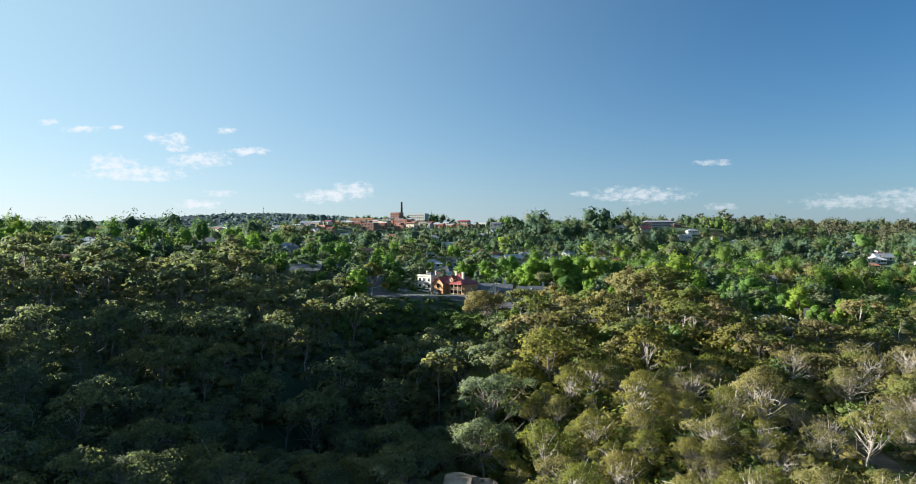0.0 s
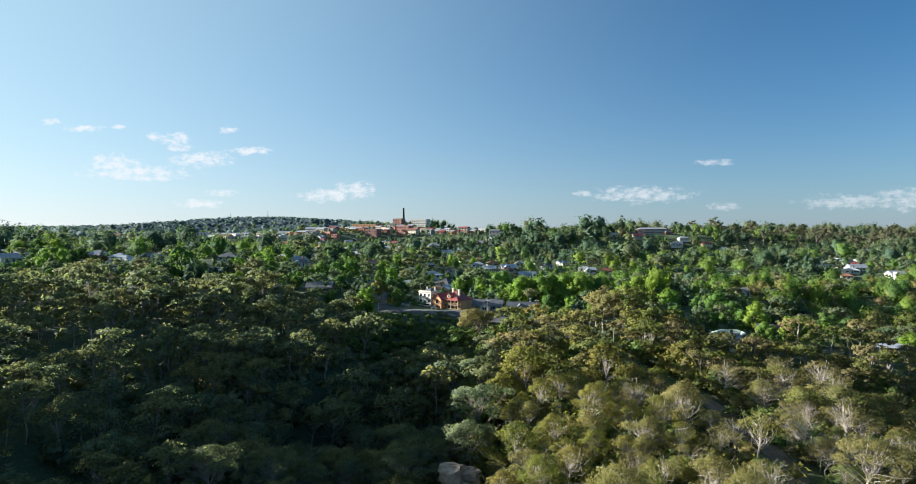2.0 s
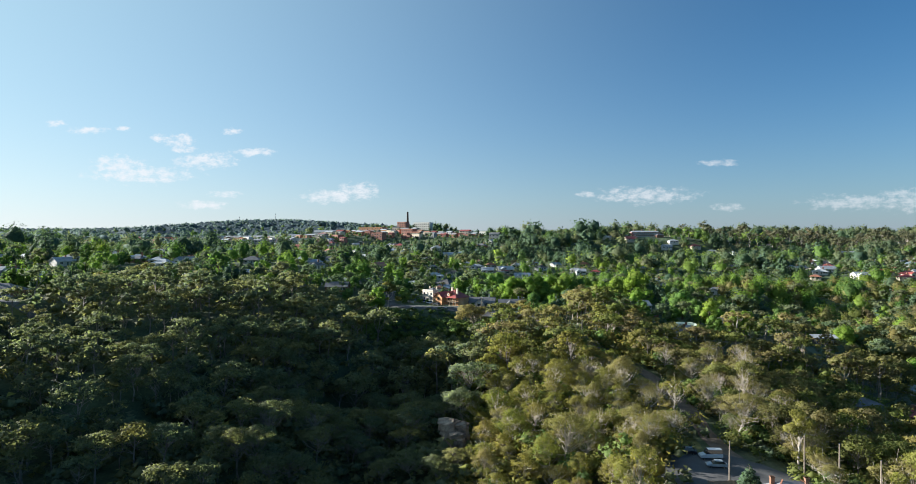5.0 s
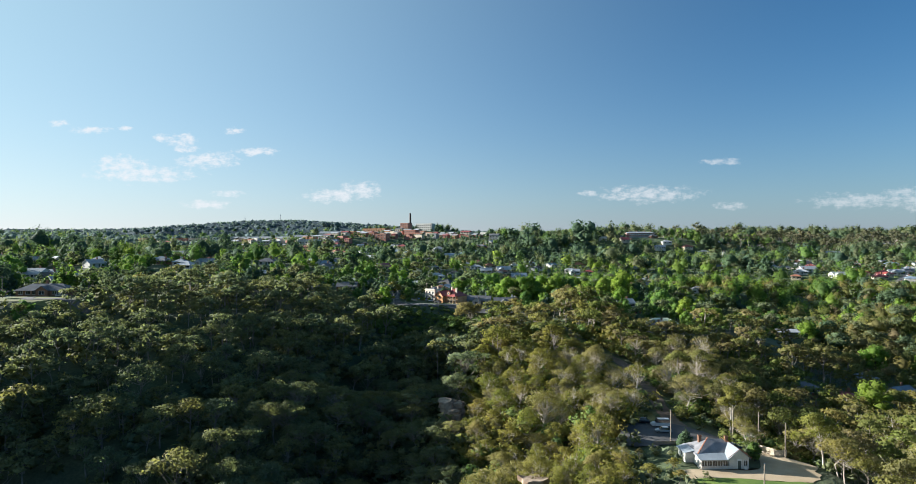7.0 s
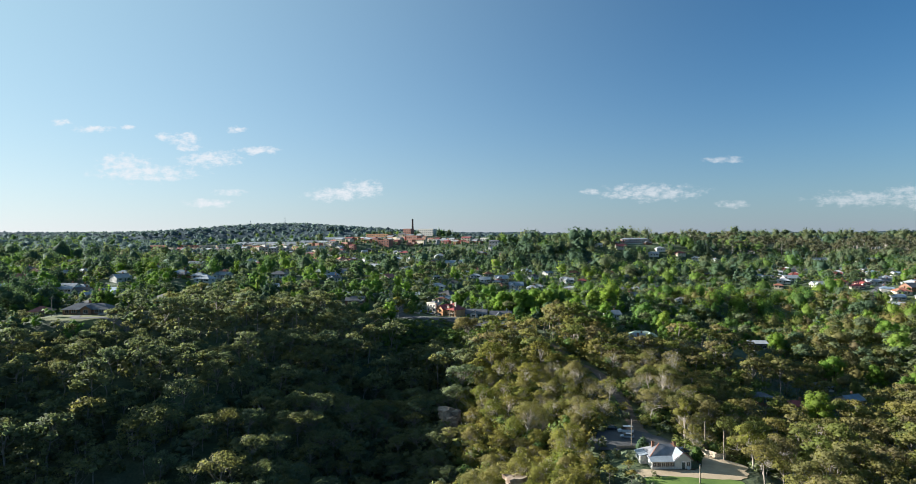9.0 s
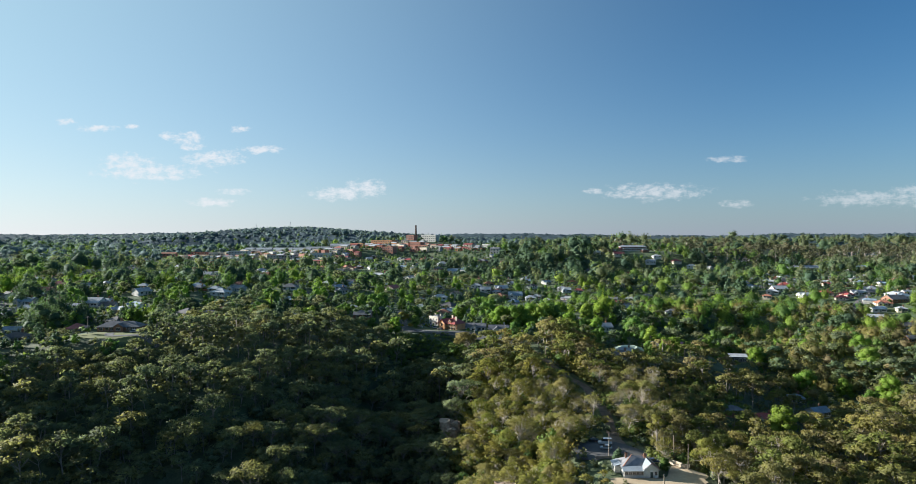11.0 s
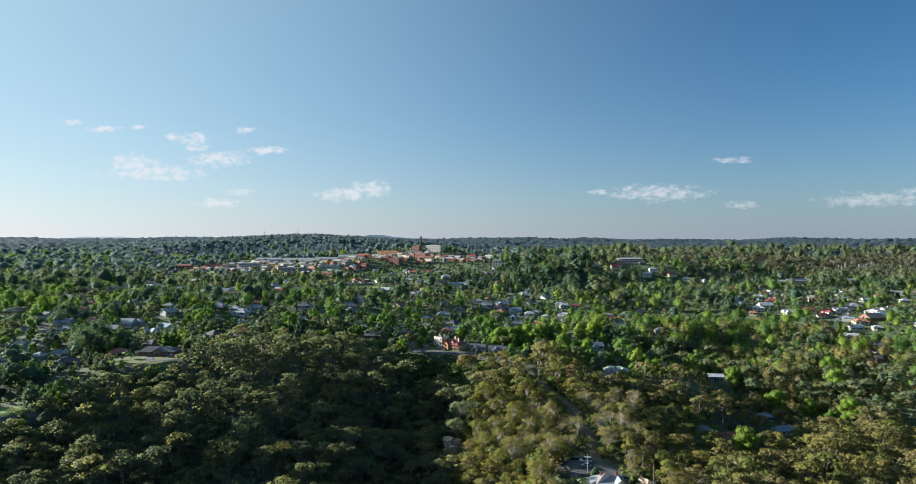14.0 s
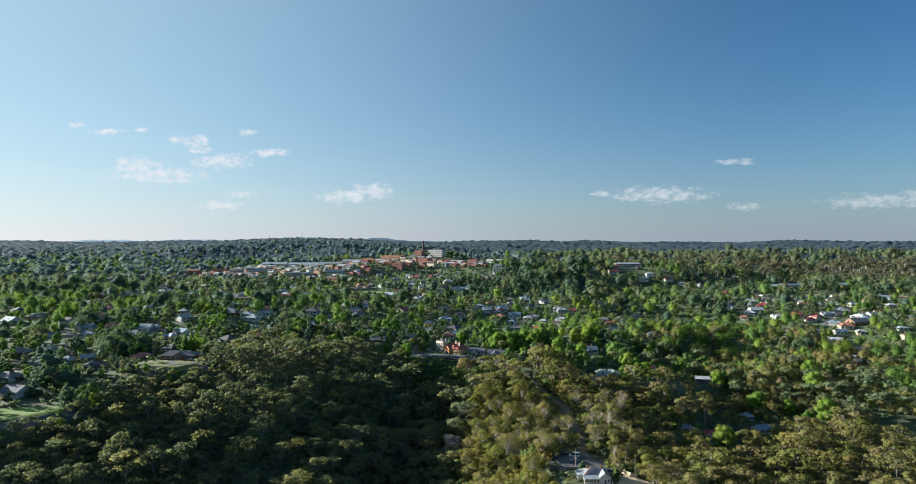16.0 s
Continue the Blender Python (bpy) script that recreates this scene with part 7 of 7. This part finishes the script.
for name, mat, here, label in (("slope_trees", TOWN_LEAVES, spots[~turn_dark][::2], "leafy green trees on the slope below the town"), ("slope_gums", GREY_GUM, spots[~turn_dark][1::2], "grey-green gum trees on the slope below the town"), ("slope_conifers", PINE, spots[turn_dark], "dark green conifers on the slope below the town")):
    scatter(name, [tuft(480 + i, 12, 120, 0.75, (1.05, 0.8, 1.2)[i % 3], (0.86, 0.8, 0.7)[i % 3], 0.28, 0.66) for i in range(6)], here, mat, DARK_BARK, label, "trees", wood=False)

# woods and town trees further off
x, y, rng = jitter(-1150, 1150, 520, 1420, 13.0, 14)
in_town = (x > -440) & (x < 40) & (y > 730) & (y < 1020)
keep = (np.abs(x) < 0.8 * (y + 235)) & (open_sky(x, y) | (in_town & open_sky(x, y, -3.5))) & ((y < 900) | (rng.random(len(x)) < np.where(y > 1110, 0.42, 0.6)) | in_town)
thick = 0.78 + 0.34 * np.sin(x / 44 + 2 * np.sin(y / 77)) * np.sin(y / 51 + 1.4 * np.sin(x / 83))
keep &= (rng.random(len(x)) < np.where(in_town, 0.6, np.where((x > 100) & (y > 590), 1.0, thick)))
x, y = x[keep], y[keep]
kind, spots = kinds_at(x, y, rng), sized(rows_for(x, y, rng, 1, 1), rng, 0.7, 1.25)
spots[:, 3] *= stand_size(x, y) ** 1.4 * np.where(x > 60, 0.92, 0.78)
spots[(x > 60) & (y > 880), 3] *= 1.08
spots[in_town[keep], 3] *= 0.48
spots[(x > -450) & (x < -60) & (y > 640) & (y < 830), 3] *= 0.6
spots[:, 3] = low_before(x, y, low_before(x, y, spots[:, 3], HOMES), VIEWS, 26)
hill = (x > 280) & (y > 760) & (y <= 1080) & (kind == 0)
tall = spots[hill]
tall[:, 3] *= 1.25
scatter("hill_gums", [gum(530 + i, 14, 150, 0.55, 3, 10, 0.6, 0.1, 0.95, ruffle=0.4, fine=False, full=1.25, pad=0.6, lift=0.5) for i in range(5)], tall, HILL_GUM, BARK, "tall brownish gum trees with pale trunks on the hill", "trees")
spots, kind, x, y = spots[~hill], kind[~hill], x[~hill], y[~hill]
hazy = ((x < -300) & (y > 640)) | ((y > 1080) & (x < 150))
scatter("blue_gums", [tuft(510 + i, 13, 80, 0.85, 1.0 + 0.1 * i, 0.7, 0.34, 0.76) for i in range(6)], spots[hazy & (kind != 1)], HAZE_BLUE_GUM, BARK, "gum trees in the far valleys, blue haze in their leaf colour", "trees", wood=False)
spots, kind = spots[~hazy | (kind == 1)], kind[~hazy | (kind == 1)]
scatter("town_gums", [tuft(500 + i, 14, 150, 0.8, (1.0, 0.75, 1.2)[i % 3], (0.7, 0.8, 0.6)[i % 3], 0.32, 0.62) for i in range(6)], spots[kind == 0], GREY_GUM, BARK, "grey-green gum trees on the hill round the town", "trees", wood=False)
scatter("town_trees", [tuft(520 + i, 12, 112, 0.85, (1.05, 0.85, 1.25)[i % 3], 0.86, 0.24, 0.66) for i in range(6)], spots[kind == 1], TOWN_LEAVES, DARK_BARK, "leafy green trees in the town's streets", "trees", wood=False)
scatter("town_conifers", [conifer(540 + i, 15, 60, 0.85, 3, 0.9 + 0.25 * i, 0.8, False) if i % 2 else tuft(545 + i, 14, 130, 0.85, 1.1, 0.8, 0.3, 0.62) for i in range(6)], spots[kind == 2], PINE, DARK_BARK, "dark conifers round the town", "trees", wood=False)

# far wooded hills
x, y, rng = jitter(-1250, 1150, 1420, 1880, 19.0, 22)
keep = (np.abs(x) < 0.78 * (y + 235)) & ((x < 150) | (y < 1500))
scatter("hill_woods", [tuft(570 + i, 13, 44, 1.2, 1.3, 0.6, 0.34, 0.82) for i in range(6)], rows_for(x[keep], y[keep], rng, 0.8, 1.35, 4.8), HAZE_BLUE_GUM, BARK, "gum woods covering the long hill, blue haze in their leaf colour", "woods", wood=False)


def canopy(y0, y1, rows, columns):
    """The closed tree tops of the far forest as one uneven sheet, finer near than far."""
    rng = np.random.default_rng(15)
    deep = y0 * (y1 / y0) ** np.linspace(0, 1, rows)
    slope = np.linspace(-0.86, 0.86, columns)
    gy = np.repeat(deep, columns) * (1 + rng.uniform(-0.006, 0.006, rows * columns))
    gx = np.tile(slope, rows) * (gy + 235) + rng.uniform(-3, 3, rows * columns)
    rough = 2.6 + gy / 900
    gz = land(gx, gy) + np.where(gy < 1500, 5.5, 8) + rng.normal(size=len(gx)) * rough * 0.42 + np.where(rng.random(len(gx)) < 0.05, rough * 0.9, 0)
    gz[:columns] -= 14
    i = (np.arange(rows - 1)[:, None] * columns + np.arange(columns - 1)).ravel()
    return soup("far_woods", np.column_stack([gx, gy, gz]), np.column_stack([i, i + 1, i + columns + 1, i + columns]), rng.random(len(i)), True)


woods = tagged(new("far_woods", canopy(1110.0, 4480.0, 130, 460)), "gum woods on the far hills, haze tone in their colour", "woods", kind="stuff")
woods.data.materials.append(HAZE_LEAVES)


# backdrop mountains at the edge of sight: their haze blue is an added glow
def far_ridge(name, x0, x1, y, low, peaks, tone, label):
    """A long self-lit mountain ridge: low ground with a few broad summits (x, height, half width)."""
    m, nodes, links = material("haze_glow_blue")
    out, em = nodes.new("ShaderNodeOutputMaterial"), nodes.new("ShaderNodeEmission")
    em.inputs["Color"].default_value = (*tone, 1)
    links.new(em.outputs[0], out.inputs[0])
    x = np.linspace(x0, x1, 160)
    edge = np.clip(np.minimum(x - x0, x1 - x) / 300, 0, 1)
    z = low + 5 * np.sin(x / 130) + 3 * np.sin(x / 57 + 1) + 1.5 * np.sin(x / 23)
    for px, h, w in peaks:
        z += h * np.exp(-((x - px) / w) ** 2)
    z = 60 + (z - 60) * edge ** 0.5
    n = len(x)
    co = np.concatenate([np.column_stack([x, np.full(n, y - 220.0), np.full(n, 40.0)]), np.column_stack([x, np.full(n, float(y)), z]), np.column_stack([x, np.full(n, y + 160.0), np.full(n, 40.0)])])
    i = np.arange(n - 1)
    me = soup(name, co, np.concatenate([np.column_stack([i, i + 1, i + n + 1, i + n]), np.column_stack([i + n, i + n + 1, i + 2 * n + 1, i + 2 * n])]))
    me.materials.append(m)
    tagged(new(name, me), label, "mountains", kind="structure")


far_ridge("backdrop", -1500, 300, 4520, 128, [(-800, 30, 130), (-600, 8, 160), (-300, 6, 200)], (0.045, 0.062, 0.078), "self-lit backdrop hills in dark haze blue on the horizon")
far_ridge("backdrop", -3700, -1150, 4640, 134, [(-2900, 10, 350), (-2300, 12, 260), (-1800, 7, 200)], (0.12, 0.155, 0.175), "self-lit backdrop mountains in pale haze blue on the horizon")


# ---- single trees that stand out ----
def lone_tree(tpl, x, y, leaf_mat, wood_mat, label, name, size=1.0, turn=0.0):
    ob = thing_tree(name, tpl, leaf_mat, wood_mat, label, "tree")
    ob.matrix_basis = Matrix.LocRotScale((x, y, land1(x, y)), Euler((0, 0, turn)), (size, size, size))


lone_tree(gum(710, 12.5, 700, 0.22, 6, 16, 0.0, 1.4, 1.0, True), 63.2, 93, GUM, BARK, "half-dead gum with bare pale branches beside the track", "bare_gum")
lone_tree(gum(711, 15, 2200, 0.22, 6, 9, 0.0, 0.2, 0.8, True), 80, 62, GUM, BARK, "slim gum with a pale straight trunk behind the poles", "slim_gum")
lone_tree(gum(712, 14, 2600, 0.22, 6, 12, 0.0, 0.5, 0.9, True), 90, 36, GUM, BARK, "ragged gum leaning over the gravel yard", "ragged_gum")
lone_tree(gum(713, 14, 7500, 0.24, 6, 33, 0.3, 0.3, 1.45, True, full=1.25, narrow=0.7, pad=0.65, lift=0.5), 10, 197, MIXED_GUM, SHADE_BARK, "broad old gum below the road bend", "broad_gum")
lone_tree(gum(714, 14, 3400, 0.28, 6, 18, 0.4, 0.1, 1.2, True), -33, 232, GUM, BARK, "spreading gum beside the road bend", "spreading_gum")
lone_tree(broad(715, 4.6, 900, 0.26, 5, 10, 0.8), 75.6, 39.6, BROAD, DARK_BARK, "dense bright green bush beside the cottage wall", "tall_bush")
lone_tree(conifer(716, 5.5, 900, 0.26, 5, 1.5), 62.5, 48.5, PINE, DARK_BARK, "small dark conifer behind the cottage", "small_conifer")
for i, (px, py, h, s) in enumerate(((-222, 166, 24, 2.1), (-203, 165, 19, 1.0), (-206, 173, 18, 1.0), (-307, 270, 22, 2.2), (-228, 186, 22, 1.8), (-100, 238, 15, 0.9), (-144, 296, 18, 1.2))):
    lone_tree(conifer(720 + i, h, 3000, 0.42, 6, s, 0.55), px, py, PINE, DARK_BARK, "large dark pine towering over the gardens" if s > 1.5 else "dark conical conifer in a garden", "large_pine")
for i, (px, py) in enumerate(((-181, 172), (-177, 170), (-173, 170), (-169, 171), (-165, 173), (-190, 186), (-186, 188))):
    lone_tree(conifer(740 + i, 13 + i % 3, 800, 0.5, 5, 0.75), px, py, BROAD if i < 5 else PINE, DARK_BARK, "dense green columnar cypress behind the bungalow", "cypress", 1.0, i)
for i in range(9):
    lone_tree(conifer(750 + i, 15, 400, 0.8, 4, 0.9), -292 + i * 6.2, 556 - i * 1.5, PINE, DARK_BARK, "dark columnar cypress in a tall row", "row_cypress", 1.0, i)
for i, (px, py, h) in enumerate(((32, 262, 15), (44, 258, 17), (55, 273, 18), (64, 282, 18), (72, 290, 17), (81, 306, 16), (101, 309, 15), (114, 318, 15), (17, 338, 14), (28, 326, 15), (4, 285, 13), (38, 268, 14))):
    lone_tree(broad(760 + i, h, 2200, 0.42, 5, 16, 0.95), px, py, SPRING if i % 2 else BROAD, DARK_BARK, "tall bright green tree with a full leafy crown", "tall_leafy_tree", 1.0, i)
for i, (px, py, h) in enumerate(VALLEY_TREES):
    lone_tree(broad(780 + i, h * 1.25, 1900, 0.36, 5, 14, 0.95), px, py, SPRING if i % 2 else BROAD, DARK_BARK, "bright spring-green tree on the valley floor", "valley_tree", 1.0, i)
lone_tree(conifer(790, 12, 1000, 0.5, 5, 1.7), 50, 219, PINE, DARK_BARK, "broad layered pine near the bend", "layered_pine")
for px, py in ((-17, 250), (-14, 247.5), (-19, 253), (-13, 262), (-9, 250), (10, 232), (-26, 246)):
    lone_tree(broad(795, 2.2, 300, 0.25, 4, 6, 1.2), px, py, BROAD, DARK_BARK, "clipped green garden hedge bush", "garden_bush")
lone_tree(conifer(796, 9, 900, 0.4, 5, 0.9), -6.5, 253, BROAD, DARK_BARK, "pointed green conifer between the two houses", "pointed_conifer")
bleached = [thing_tree("bleached_gum", gum(810 + i, 12.5, 1300, 0.2, 5, 20, 0.0, 2.2, 1.2, narrow=0.5, ruffle=0.7, puff=0.35, pad=0.6), TWIGGY_GUM, BARK, "sparse grey gum with many bare pale limbs", "tree") for i in range(5)]
spots = [(55, 93, 0.8), (47, 104, 0.8), (31, 106, 0.75), (45, 118, 0.85), (49, 90, 0.75), (51, 83, 0.7), (44, 75, 0.8), (79, 112, 0.7), (116, 50, 1.0),
         (104, 46, 0.9), (38, 92, 0.75), (125, 66, 0.9), (57, 104, 0.7), (60, 98, 0.75), (57, 76, 0.8), (48, 68, 0.9), (40, 84, 0.9), (35, 75, 0.9), (52, 112, 0.8),
         (75, 98, 0.85), (79, 88, 0.8), (85, 101, 0.95), (90, 113, 1.0), (78, 121, 0.9), (41, 98, 0.9), (86, 128, 1.05), (96, 122, 1.05), (100, 136, 1.1), (92, 142, 1.05), (74, 134, 0.85)]
plant(bleached, [(px, py, land1(px, py), size, 1.3 * i, 0) for i, (px, py, size) in enumerate(spots)], "bleached gums beside the track")
